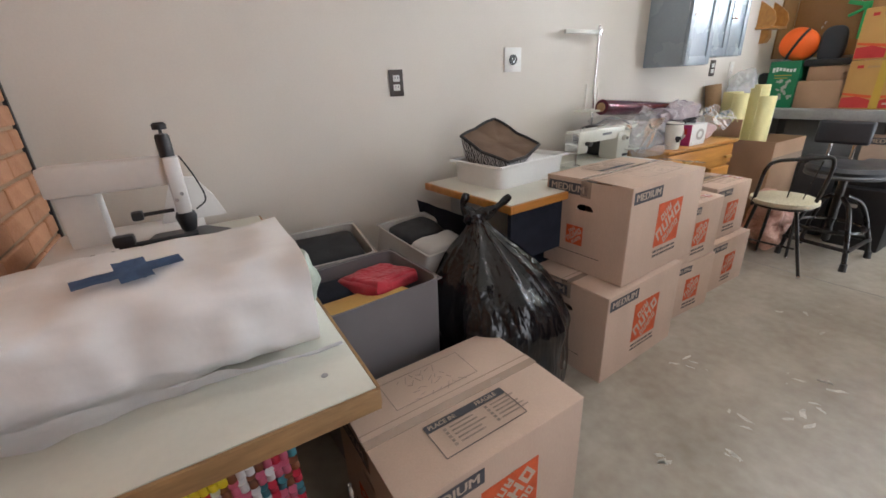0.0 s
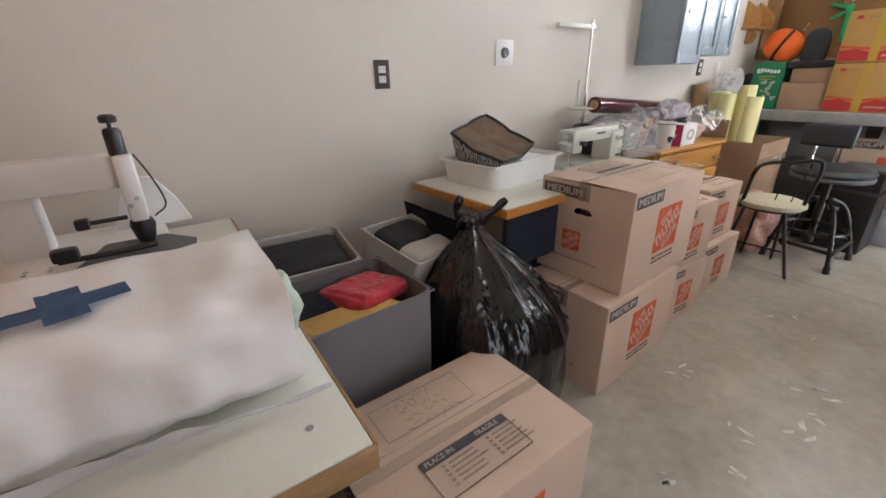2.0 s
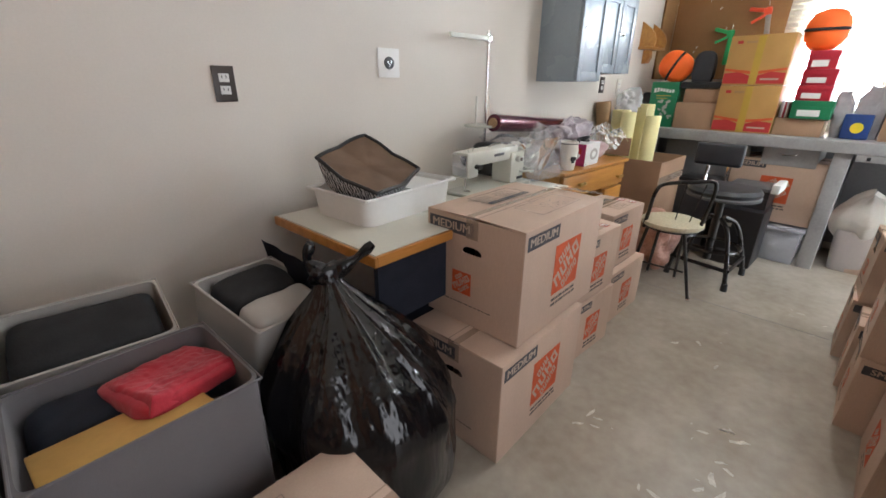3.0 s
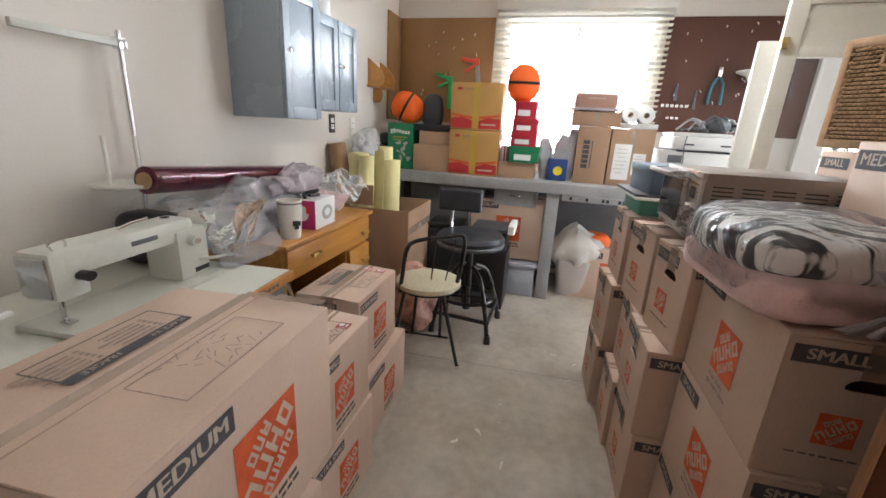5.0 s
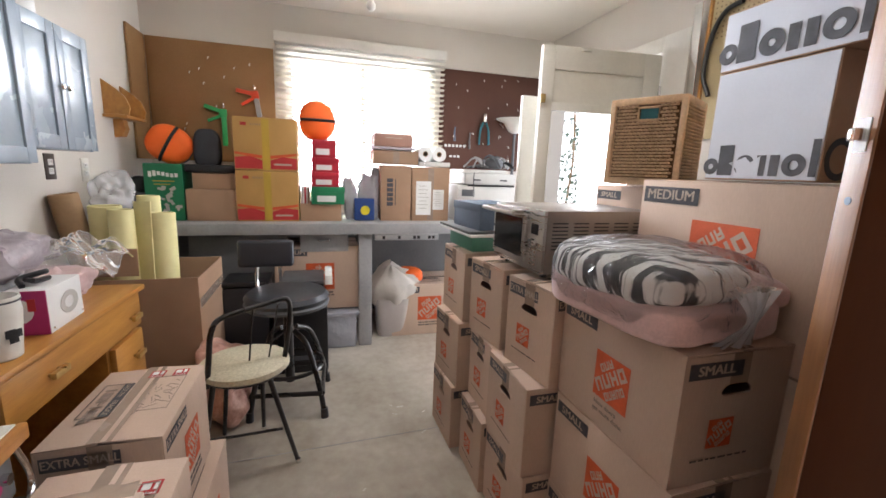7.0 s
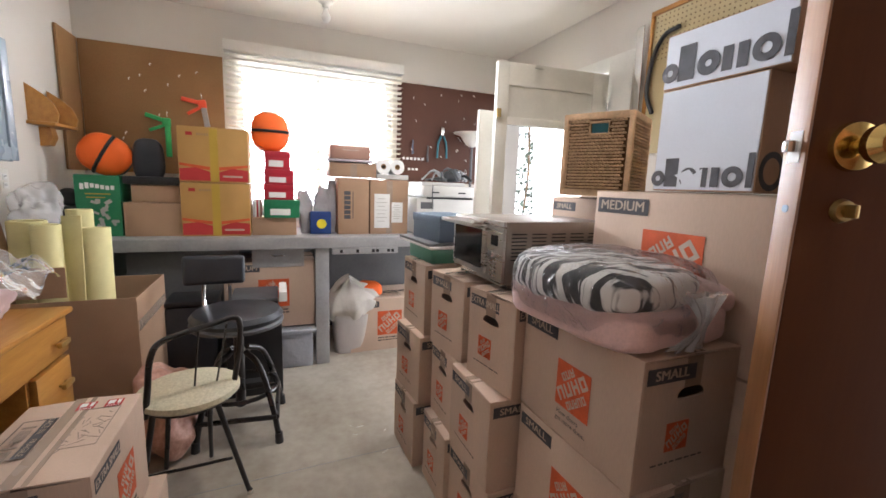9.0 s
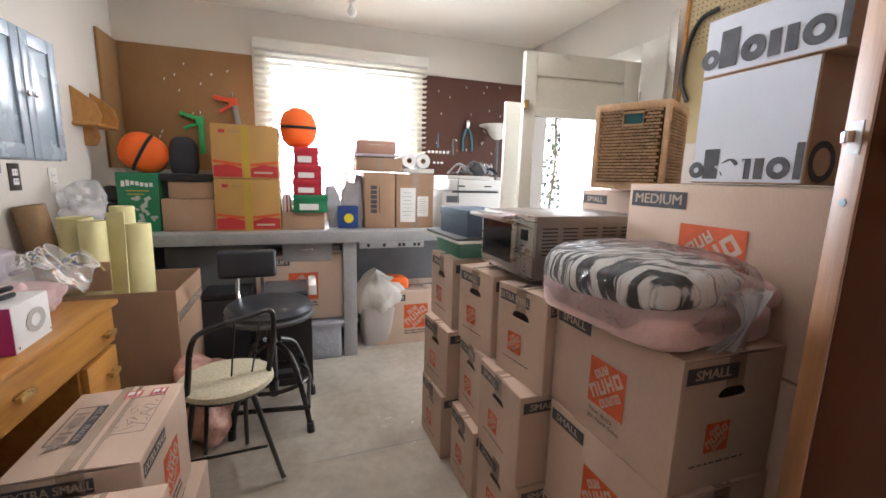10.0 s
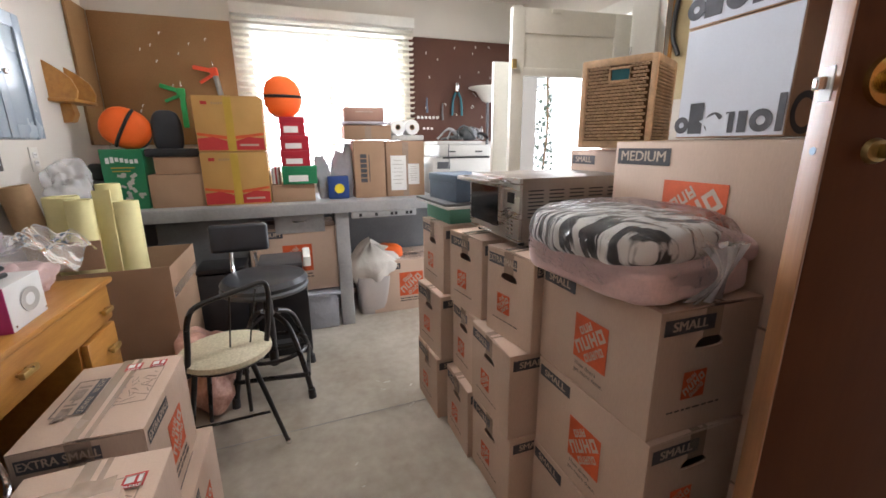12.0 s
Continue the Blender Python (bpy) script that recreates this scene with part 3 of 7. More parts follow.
# hardboard panels
boards = thing("pegboard_tan", pose(0, 0, 0), "tan hardboard wall panel with small white hooks", "wall panel", kind="structure")
part("panel", span(B(), (9.385, 4.245, 1.29), (9.397, 5.075, 2.13), 0.002), TAN, boards)
part("side_panel", span(B(), (9.13, 5.080, 1.29), (9.395, 5.096, 2.135), 0.002), TAN, boards)
darkb = thing("pegboard_dark", pose(0, 0, 0), "dark brown hardboard tool panel with hooks", "wall panel", kind="structure")
part("panel", span(B(), (9.385, 1.92, 1.30), (9.397, 2.94, 2.125), 0.002), DARKBOARD, darkb)
rnd = random.Random(9)
hook = None
for parent, ys, n in ((boards, (4.3, 5.05), 12), (darkb, (2.0, 2.9), 26)):
    for i in range(n):
        p = (9.380, rnd.uniform(*ys), rnd.uniform(1.45, 2.08))
        if hook is None:
            hook = part("hook", tube(B(), [(0, 0, 0.010), (-0.012, 0, 0.008), (-0.016, 0, -0.006), (-0.018, 0, 0.004)], 0.0028, 6, 2), TRIM, parent, m=pose(*p))
        else:
            o = new("hook", hook.data)
            o.parent, o.matrix_basis = parent, pose(*p, 0, 0, rnd.uniform(-30, 30))

# garden doorway, its casing and the open glazed door
dw = thing("doorway_trim", pose(0, 0, 0), "white painted casing of the garden doorway", "door casing", kind="structure")
part("casing", span(B(), (DOR[0] - 0.20, Y0 + 0.001, 0), (DOR[0], Y0 + 0.022, DOR[3] + 0.09), 0.004), TRIM, dw)
part("casing", span(B(), (DOR[1], Y0 + 0.001, 0), (DOR[1] + 0.05, Y0 + 0.022, DOR[3] + 0.09), 0.004), TRIM, dw)
part("casing", span(B(), (DOR[0], Y0 + 0.001, DOR[3]), (DOR[1], Y0 + 0.022, DOR[3] + 0.09), 0.004), TRIM, dw)
wd = thing("door_1", pose(8.06, 1.93, 0.012, 0, 0, 84.5), "open white panelled door with tall glass pane", "door", kind="structure")
DW, DH, DT = 0.76, 1.995, 0.040


def rail(x0, x1, z0, z1, name="rail"):
    return part(name, span(B(), (x0, -DT / 2, z0), (x1, DT / 2, z1), 0.003), DOORW, wd)


rail(0, 0.11, 0, DH, "stile")
rail(DW - 0.075, DW, 0, DH, "stile")
rail(0.11, DW - 0.075, DH - 0.13, DH)
rail(0.11, DW - 0.075, DH - 0.355, DH - 0.31)
rail(0.11, DW - 0.075, 0, 0.24)
part("upper_panel", span(B(), (0.11, -0.010, DH - 0.31), (DW - 0.075, 0.010, DH - 0.13)), DOORW, wd)
p = part("pane", span(B(), (0.11, -0.003, 0.24), (DW - 0.075, 0.003, DH - 0.355)), GLASS, wd, "clear rippled glass pane")
p.visible_shadow = False
part("latch", cube(B(), (DW - 0.01, 0.03, 1.70), (0.03, 0.022, 0.05), 0.005), ANTBR, wd)
part("hinge", rod(B(), (0.0, 0.026, 1.72), (0.0, 0.026, 1.82), 0.008), CHROME, wd)
part("catch", cube(B(), (0.50, 0.026, DH - 0.012), (0.06, 0.012, 0.02), 0.003), DOORW, wd)
lp = thing("door_panel", pose(8.27, 2.672, 0), "narrow white painted board leaning by the door", "board")
part("board", cube(B(), (0, 0, 0.875), (0.03, 0.11, 1.75), 0.004), DOORW, lp)

# outside: paving, ivy and glowing backdrop panels
solid("ground", span(B(), (-40, -60, -0.30), (70, 60, -0.14)), GROUND, "pale paving outside", "ground", **S)
solid("backdrop", span(B(), (6.9, -1.6, -0.1), (13.5, -1.5, 4.0)), BACKGLOW, "glowing panel standing for the sunlit garden", "backdrop", **S)
solid("backdrop", span(B(), (11.2, -1.4, -0.1), (11.3, 8.0, 4.0)), BACKGLOW, "glowing panel standing for bright sky beyond the window", "backdrop", **S)
ivy = thing("ivy", pose(9.80, 1.35, -0.14), "pale green ivy by the doorway, sunlight put into its colour", "plant")
part("stem", tube(B(), [(0, 0, 0), (0.03, 0.02, 0.8), (-0.03, 0, 1.6), (0.02, 0.02, 2.4)], 0.012), KRAFT, ivy)
bm = B()
rnd = random.Random(2)
for i in range(560):
    c = Vector((rnd.gauss(0, 0.07), rnd.gauss(0, 0.09), rnd.uniform(0.2, 2.4)))
    m = Matrix.Translation(c) @ Euler((rnd.uniform(0, 6), rnd.uniform(0, 6), rnd.uniform(0, 6))).to_matrix().to_4x4()
    s = rnd.uniform(0.012, 0.035)
    bm.faces.new([bm.verts.new(m @ Vector(q) * 1.0) for q in ((0, -s, 0), (s * 0.8, 0, s * 0.2), (0, s * 1.3, 0), (-s * 0.8, 0, s * 0.2))])
part("leaves", bm, LEAF, ivy)["kind"] = "stuff"

# perforated board and metal rule on the south wall
peg = thing("pegboard_yellow", pose(0, 0, 0), "yellow perforated board on a wooden frame", "wall panel", kind="structure")
part("panel", span(B(), (6.70, Y0 + 0.012, 1.5), (7.74, Y0 + 0.02, 2.25)), PEGB, peg)
part("batten", span(B(), (6.70, Y0 + 0.001, 2.25), (7.76, Y0 + 0.03, 2.275), 0.002), OAK, peg)
part("batten", span(B(), (7.74, Y0 + 0.001, 1.5), (7.76, Y0 + 0.03, 2.25), 0.002), OAK, peg)
bm = B()
for i in range(22):
    for k in range(10):
        cube(bm, (7.72 - 0.025 * i, Y0 + 0.0205, 2.235 - 0.025 * k), (0.006, 0.002, 0.006))
part("holes", bm, WICKDARK, peg)["kind"] = "stuff"
solid("metal_rule", cube(B(), (0, 0, 0.3), (0.05, 0.008, 0.6), 0.002), CHROME, "long metal straightedge hanging on the wall", "ruler", pose(7.80, Y0 + 0.034, 1.62, 0, 2, 0))
solid("saw_frame", tube(B(), [(0, 0, 0), (0.05, 0, 0.12), (0.03, 0, 0.3), (-0.03, 0, 0.40), (-0.12, 0, 0.42)], 0.012), BLACK, "black bent tool hanging on the perforated board", "tool", pose(7.68, Y0 + 0.04, 1.72))

# brown door, ajar into the room, with its brass fittings
bd_ob = thing("door_2", pose(5.952, 2.412, 0.012, 0, 0, 66), "dark brown wooden door ajar with a brass knob", "door", kind="structure")
BW = 0.83
part("slab", span(B(), (0, -0.021, 0), (BW - 0.004, 0.021, 2.02), 0.003), DOORWOOD, bd_ob)
part("edge_strip", span(B(), (BW - 0.004, -0.0205, 0.002), (BW, 0.0205, 2.018), 0.001), DOOREDGE, bd_ob, "honey-coloured door edge with window light in its colour")
part("knob", lathe(B(), [(0.0, 0.062), (0.018, 0.060), (0.027, 0.048), (0.026, 0.036), (0.014, 0.028), (0.012, 0.014), (0.020, 0.012), (0.034, 0.008), (0.036, 0.0), (0, 0)], m=Matrix.Translation((BW - 0.065, 0.021, 1.338)) @ Matrix.Rotation(-math.pi / 2, 4, "X")), BRASS, bd_ob, "polished brass knob and rose")
th = part("deadbolt", lathe(B(), [(0.0, 0.010), (0.015, 0.008), (0.018, 0.0), (0, 0)], m=Matrix.Translation((BW - 0.065, 0.021, 1.245)) @ Matrix.Rotation(-math.pi / 2, 4, "X")), ANTBR, bd_ob, "aged brass deadbolt rose")
part("thumb_turn", cube(B(), (BW - 0.065, 0.038, 1.245), (0.007, 0.018, 0.020), 0.003), ANTBR, th)
part("latch", cube(B(), (BW + 0.008, 0.0, 1.338), (0.016, 0.014, 0.018), 0.003), CHROME, bd_ob, "chrome latch bolt")
part("latch_plate", span(B(), (BW - 0.0005, -0.011, 1.314), (BW + 0.0015, 0.011, 1.360)), PAPER, bd_ob, "pale latch plate")
part("bolt_hole", rod(B(), (BW - 0.001, 0, 1.245), (BW + 0.001, 0, 1.245), 0.006), STEELD, bd_ob)

# wall sockets
def socket(m, plate, inner, label, two=True, w=0.072, h=0.117):
    t = thing("wall_socket", m, label, "wall socket")
    part("plate", cube(B(), (0, -0.003, 0), (w, 0.006, h), 0.002), plate, t)
    if two:
        for z in (-0.02, 0.02):
            f = part("outlet", cube(B(), (0, -0.007, z), (0.034, 0.004, 0.028), 0.003), inner, t)
            for x in (-0.007, 0.007):
                part("slot", cube(B(), (x, -0.0092, z + 0.003), (0.0025, 0.001, 0.009)), BLACK, f)
    else:
        f = part("outlet", rod(B(), (0, -0.006, 0), (0, -0.012, 0), 0.027, 0.025), inner, t)
        for x, z in ((-0.009, 0.004), (0.009, 0.004), (0, -0.010)):
            part("slot", cube(B(), (x, -0.0122, z), (0.003, 0.001, 0.010)), CHROME, f)
    return t


socket(pose(5.45, Y1, 1.226), OUTLETB, PAPER, "brown plate with two pale outlets on the wall")
socket(pose(6.16, Y1, 1.318), WHITE, BLACK, "white square plate with a large round black outlet", False, 0.118, 0.121)
socket(pose(8.20, Y1, 1.235), OUTLETB, PAPER, "brown plate with two pale outlets below the cabinet")
socket(pose(8.49, Y1, 1.22), TRIM, PAPER, "painted switch plate on the wall")

# bare bulb on the ceiling
lampc = thing("ceiling_light", pose(8.89, 3.575, TOP), "clear bare bulb in a white ceiling holder", "ceiling light")
part("holder", lathe(B(), [(0, 0), (0.05, 0), (0.05, -0.012), (0.025, -0.03), (0.022, -0.05), (0, -0.05)]), TRIM, lampc)
part("bulb", lathe(B(), [(0.012, -0.05), (0.016, -0.07), (0.030, -0.095), (0.030, -0.115), (0.016, -0.135), (0, -0.138)]), LAMPGL, lampc)
lit = thing("ceiling_light", pose(7.80, 3.40, TOP), "lit round ceiling lamp with a white diffuser", "ceiling light")
part("base", lathe(B(), [(0, 0), (0.06, 0), (0.06, -0.02), (0, -0.02)]), TRIM, lit)
part("diffuser", lathe(B(), [(0.05, -0.021), (0.075, -0.05), (0.06, -0.085), (0, -0.095)]), GLOW, lit, "glowing white diffuser")

# ---- moving boxes ----
def logo_print(parent, m, s, shade=ORANGE):
    """Orange square with pale slanting blocks, on a face."""
    lg = part("logo", patch(B(), 0, 0, s, s), shade, parent, "orange printed square with pale slanting marks", m)
    bm = B()
    ang = 0.66
    for off, length, h, n in ((0.30, 0.44, 0.17, 3), (0.03, 1.04, 0.28, 4), (-0.26, 0.66, 0.17, 5)):
        for i in range(n):
            u = (-0.5 + (i + 0.5) / n) * length * s + off * s * 0.12
            w = length * s / n * 0.80
            if abs(u * math.cos(ang) - off * s * math.sin(ang)) + w * 0.3 > s * 0.5:
                continue
            strokes = [(-0.36, 0, 0.28, 1), (0.36, 0, 0.28, 1)]
            strokes += [(0, (0.38, -0.38, 0.0, 0.38)[i % 4], 0.46, 0.24)]
            if (i + n) % 2:
                strokes += [(0, -0.38, 0.46, 0.24)]
            for a, b, sw_, sh_ in strokes:
                uu, vv = u + a * w, off * s + b * h * s
                patch(bm, uu * math.cos(ang) - vv * math.sin(ang), uu * math.sin(ang) + vv * math.cos(ang), w * sw_, h * s * sh_, 0.0016, 0.0004, ang)
    part("lettering_block", bm, INKPALE, lg)
    return lg


def print_face(t, m, w, h, word, end):
    """The print of one side: size label, logo and small print. m: centre of the face."""
    lw = (0.20 if word != "EXTRA SMALL" else 0.22) * (0.41 / 0.41 if word == "MEDIUM" else 0.72)
    lw = min(lw, w * 0.62)
    lh = 0.048 if word == "MEDIUM" else 0.036
    lab = part("size_label", patch(B(), -w / 2 + 0.012 + lw / 2, h / 2 - 0.016 - lh / 2, lw, lh), INK, t, "dark printed size label", m)
    words(word, lh * 0.86, INKPALE, lab, Matrix.Translation((-w / 2 + 0.012 + lw / 2, h / 2 - 0.016 - lh / 2, 0.0018)), stretch=1.12 if word != "EXTRA SMALL" else 0.80)
    if end:
        s = 0.085 if word == "MEDIUM" else 0.068
        logo_print(t, m @ Matrix.Translation((-w * 0.10, -h * 0.10, 0)), s)
        y, n, tw = -h * 0.30, 1, w * 0.55
    else:
        s = 0.19 if word == "MEDIUM" else 0.125
        dy = h * (0.03 if word == "MEDIUM" else -0.02)
        logo_print(t, m @ Matrix.Translation((w * 0.03, dy, 0)), s)
        y, n, tw = dy - s / 2 - 0.022, 2, s * 0.95
    if word == "SMALL" and not end:
        for k, line_ in enumerate(("How doers", "get more done.")):
            words(line_, 0.0185, PEN, t, m @ Matrix.Translation((w * 0.03 + (0.0 if k else -0.012), y + 0.004 - 0.019 * k, 0.0012)), "slogan")
        return
    bm = B()
    rnd = random.Random(int(w * 1000))
    for k in range(n):
        x = -tw / 2
        while x < tw / 2 - 0.012:
            q = rnd.uniform(0.012, 0.034) * (0.7 if end else 1)
            patch(bm, x + q / 2 + (w * 0.03 if not end else -w * 0.06), y - 0.020 * k, q, 0.004 if end else 0.010)
            x += q + 0.006
    part("small_print", bm, PEN, t, m=m)


def slot_panel(bm, w, h, thick, m, z0, hole=True):
    """An upright panel with a grip hole, face outwards along +y of m."""
    outer = [(-w / 2, 0), (w / 2, 0), (w / 2, h), (-w / 2, h)]
    vs = [bm.verts.new((x, 0, z)) for x, z in outer]
    es = [bm.edges.new((vs[i], vs[(i + 1) % 4])) for i in range(4)]
    hw, hh = 0.042, 0.014
    ring = [(hw * math.copysign(abs(math.cos(a)) ** 0.6, math.cos(a)), z0 + hh * math.sin(a) + 0.006 * (1 - (math.cos(a)) ** 2)) for a in [6.2832 * k / 16 for k in range(16)]]
    hv = [bm.verts.new((x, 0, z)) for x, z in ring]
    es += [bm.edges.new((hv[i], hv[(i + 1) % 16])) for i in range(16)]
    got = bmesh.ops.triangle_fill(bm, edges=es, use_beauty=True)
    fs = [g for g in got["geom"] if isinstance(g, bmesh.types.BMFace)]
    ext = bmesh.ops.extrude_face_region(bm, geom=fs)
    moved = [g for g in ext["geom"] if isinstance(g, bmesh.types.BMVert)]
    bmesh.ops.translate(bm, verts=moved, vec=(0, -thick, 0))
    bmesh.ops.transform(bm, matrix=m, verts=vs + hv + moved)


def moving_box(m, size, word, label, card=CARD, top_print=True, flip=False, group="moving boxes"):
    """A taped carton: length along x, ends with grip holes, printed sides."""
    L, W, H = size
    t = thing("moving_box", m, label, "cardboard box", group)
    bm = B()
    k = 0.005
    for sy in (-1, 1):
        cube(bm, (0, sy * (W / 2 - k / 2), H / 2), (L, k, H), 0.002)
    for sx in (-1, 1):
        slot_panel(bm, W - 2 * k, H - 0.004, k, Matrix.Translation((sx * L / 2, 0, 0.002)) @ Matrix.Rotation(-sx * math.pi / 2, 4, "Z"), H * 0.70)
    cube(bm, (0, 0, 0.003), (L - 0.01, W - 0.01, 0.006))
    part("body", bm, card, t)
    for sy in (-1, 1):
        lift = 0.006 if sy > 0 else 0.003
        part("flap", cube(B(), (0, 0, 0), (L + 0.002, W / 2 - 0.002, k), 0.002, m=Matrix.Translation((0, sy * (W / 4 + 0.0005), H + 0.001 + lift / 2)) @ Matrix.Rotation(-sy * lift / (W / 2), 4, "X")), card, t)
    bm = B()
    patch(bm, 0, 0, L + 0.004, 0.05, 0, 0.0008)
    tp = part("tape", bm, TAPE, t, "clear packing tape", pose(0, 0, H + 0.0085))
    for sx in (-1, 1):
        part("tape_end", cube(B(), (sx * (L / 2 + 0.0012), 0, H - 0.035), (0.0008, 0.05, 0.07)), TAPE, t)
    print_face(t, face((0, -W / 2 - 0.0003, H / 2), (1, 0, 0), (0, 0, 1)), L, H, word, False)
    print_face(t, face((0, W / 2 + 0.0003, H / 2), (-1, 0, 0), (0, 0, 1)), L, H, word, False)
    print_face(t, face((-L / 2 - 0.0003, 0, H / 2), (0, -1, 0), (0, 0, 1)), W, H, word, True)
    print_face(t, face((L / 2 + 0.0003, 0, H / 2), (0, 1, 0), (0, 0, 1)), W, H, word, True)
    if top_print:
        s = -1 if flip else 1
        pw, ph = L * 0.45, W * 0.27
        mt = face((0, -s * W * 0.245, H + 0.0085), (s, 0, 0), (0, s, 0))
        pl = part("packing_list", frame_patch(B(), -L * 0.02, 0, pw, ph), PEN, t, "printed packing list", mt)
        strip = part("list_header", patch(B(), -L * 0.02, ph / 2 - 0.012, pw, 0.024), INK, t, "dark list header", mt)
        words("PLACE IN:", 0.019, INKPALE, strip, Matrix.Translation((-L * 0.02 - pw * 0.30, ph / 2 - 0.012, 0.0018)))
        words("FRAGILE", 0.019, INKPALE, strip, Matrix.Translation((-L * 0.02 + pw * 0.26, ph / 2 - 0.012, 0.0018)))
        bm = B()
        rnd = random.Random(11)
        for cx in (-0.36, 0.16):
            for r in range(5):
                q = rnd.uniform(0.05, 0.10) * L / 0.56
                patch(bm, -L * 0.02 + cx * pw + 0.022 + q / 2, ph / 2 - 0.036 - r * (ph - 0.045) / 5, q, 0.0042)
                patch(bm, -L * 0.02 + cx * pw + 0.008, ph / 2 - 0.036 - r * (ph - 0.045) / 5, 0.008, 0.008)
        part("list_print", bm, PENCIL, pl)
        mo = face((0, s * W * 0.25, H + 0.0115), (s, 0, 0), (0, s, 0))
        fr = part("note_panel", frame_patch(B(), -L * 0.05, 0, L * 0.48, W * 0.28, 0.0022), PENCIL, t, "printed frame with pencilled scrawl", mo)
        bm = B()
        for r in range(4):
            x = -L * 0.05 - L * 0.12 + rnd.uniform(-0.02, 0.02)
            for q in range(7):
                patch(bm, x, (0.04 - 0.03 * r) * W / 0.41 + rnd.uniform(-0.008, 0.008), rnd.uniform(0.012, 0.03), 0.0022, 0.001, 0.0004, rnd.uniform(-1.2, 1.2))
                x += rnd.uniform(0.012, 0.028)
        part("scrawl", bm, PENCIL, fr)
    return t


def fragile_sticker(box, x, y, z):
    st = part("fragile_sticker", patch(B(), 0, 0, 0.040, 0.040, 0.0008), REDINK, box, "small red and white fragile sticker", face((x, y, z), (0, 1, 0), (-1, 0, 0)))
    part("sticker_band", patch(B(), -0.007, 0.004, 0.016, 0.020, 0.0016), PAPER, st)
    part("sticker_band", patch(B(), 0.011, 0.004, 0.008, 0.022, 0.0016), PAPER, st)
    words("FRAGILE", 0.008, PAPER, st, Matrix.Translation((0, -0.016, 0.0014)))


MED, SML, XSM = (0.56, 0.41, 0.405), (0.43, 0.30, 0.305), (0.38, 0.26, 0.305)
ml = "medium brown moving box with orange print"
med = moving_box(pose(6.070, 4.305, 0, 0, 0, 4), MED, "MEDIUM", ml + ", on the floor")
o = copy_thing(med, pose(6.178, 4.335, 0.414, 0, 0, 184))
tagged(o, ml + ", on another box")
o = copy_thing(med, pose(5.023, 3.972, -0.004, 0, 0, 2))
tagged(o, ml + ", beside the cream desk")

xl = "small brown moving box with red fragile sticker on top"
xs = moving_box(pose(6.650, 4.330, 0, 0, 0, -1), XSM, "EXTRA SMALL", "small brown moving box with orange print on the floor")
o = copy_thing(xs, pose(6.630, 4.332, 0.314, 0, 0, 181))
tagged(o, xl)
fragile_sticker(o, -0.10, 0.085, 0.3135)
moving_box(pose(7.125, 4.405, 0, 0, 0, 1), (0.44, 0.31, 0.305), "EXTRA SMALL", "small brown moving box with orange print under another")
o = copy_thing(xs, pose(7.106, 4.418, 0.314, 0, 0, 180.5))
tagged(o, xl)
fragile_sticker(o, -0.140, 0.015, 0.3135)
fragile_sticker(o, -0.140, 0.078, 0.3135)

# the high stack along the other side of the aisle
sl = "small brown moving box with orange print"
sm = moving_box(pose(6.687, 3.062, 0, 0, 0, 180), SML, "SMALL", sl + ", on the floor", top_print=False)
for x, y, z, a, extra in ((6.680, 3.060, 0.312, 181, ", in a stack"), (6.687, 3.060, 0.624, 180, ", under the bagged blanket"),
                          (7.067, 3.085, 0, 91, ", on the floor"), (7.067, 3.091, 0.312, 90, ", jutting into the aisle")):
    o = copy_thing(sm, pose(x, y, z, 0, 0, a))
    tagged(o, sl + extra)
narrow = moving_box(pose(7.340, 3.122, 0, 0, 0, 90), (0.40, 0.245, 0.305), "SMALL", "narrow brown moving box with orange print, on the floor", top_print=False)
o = copy_thing(narrow, pose(7.345, 3.098, 0.624, 0, 0, 98))
tagged(o, "narrow brown moving box under the toaster oven")
mid = moving_box(pose(7.648, 3.162, 0, 0, 0, 92), (0.40, 0.275, 0.305), "SMALL", "small brown moving box at the aisle's far end", top_print=False)
o = copy_thing(mid, pose(7.640, 3.155, 0.312, 0, 0, 95))
tagged(o, "small brown moving box turned slightly in its stack")
o = copy_thing(mid, pose(7.648, 3.125, 0.624, 0, 0, 92))
tagged(o, "small brown moving box under the green tub")
xsm = moving_box(pose(7.338, 3.103, 0.312, 0, 0, 90), (0.38, 0.245, 0.305), "EXTRA SMALL", "extra small brown moving box in a stack", top_print=False)
o = copy_thing(xsm, pose(7.052, 3.075, 0.624, 0, 0, 99))
tagged(o, "extra small brown moving box at the top of the stack")

# the row behind: three medium boxes and four small ones
tallm = moving_box(pose(6.708, 2.700, 0, 0, 0, 180), (0.56, 0.41, 0.418), "MEDIUM", "medium brown moving box on the floor, back row", top_print=False)
for x, z in ((6.712, 0.427), (6.706, 0.854)):
    o = copy_thing(tallm, pose(x, 2.700, z, 0, 0, 180))
    tagged(o, "medium brown moving box with orange print, back row")
for x, z in ((7.215, 0.0), (7.220, 0.312), (7.213, 0.624), (7.214, 0.936)):
    o = copy_thing(sm, pose(x, 2.600, z, 0, 0, 180))
    tagged(o, "small brown moving box, back row by the oven")

solid("torn_tape", sheet(B(), lambda u, v: Vector((0.20 * (u - 0.5), 0.03 * (v - 0.5), 0.006 + 0.012 * noise.noise(Vector((u * 8, v * 3, 4))) * 0.4)), 24, 5, 0.001), TAPE, "torn strip of brown tape curling on a box", "tape", pose(6.445, 4.25, 0.836, 0, 0, 96))

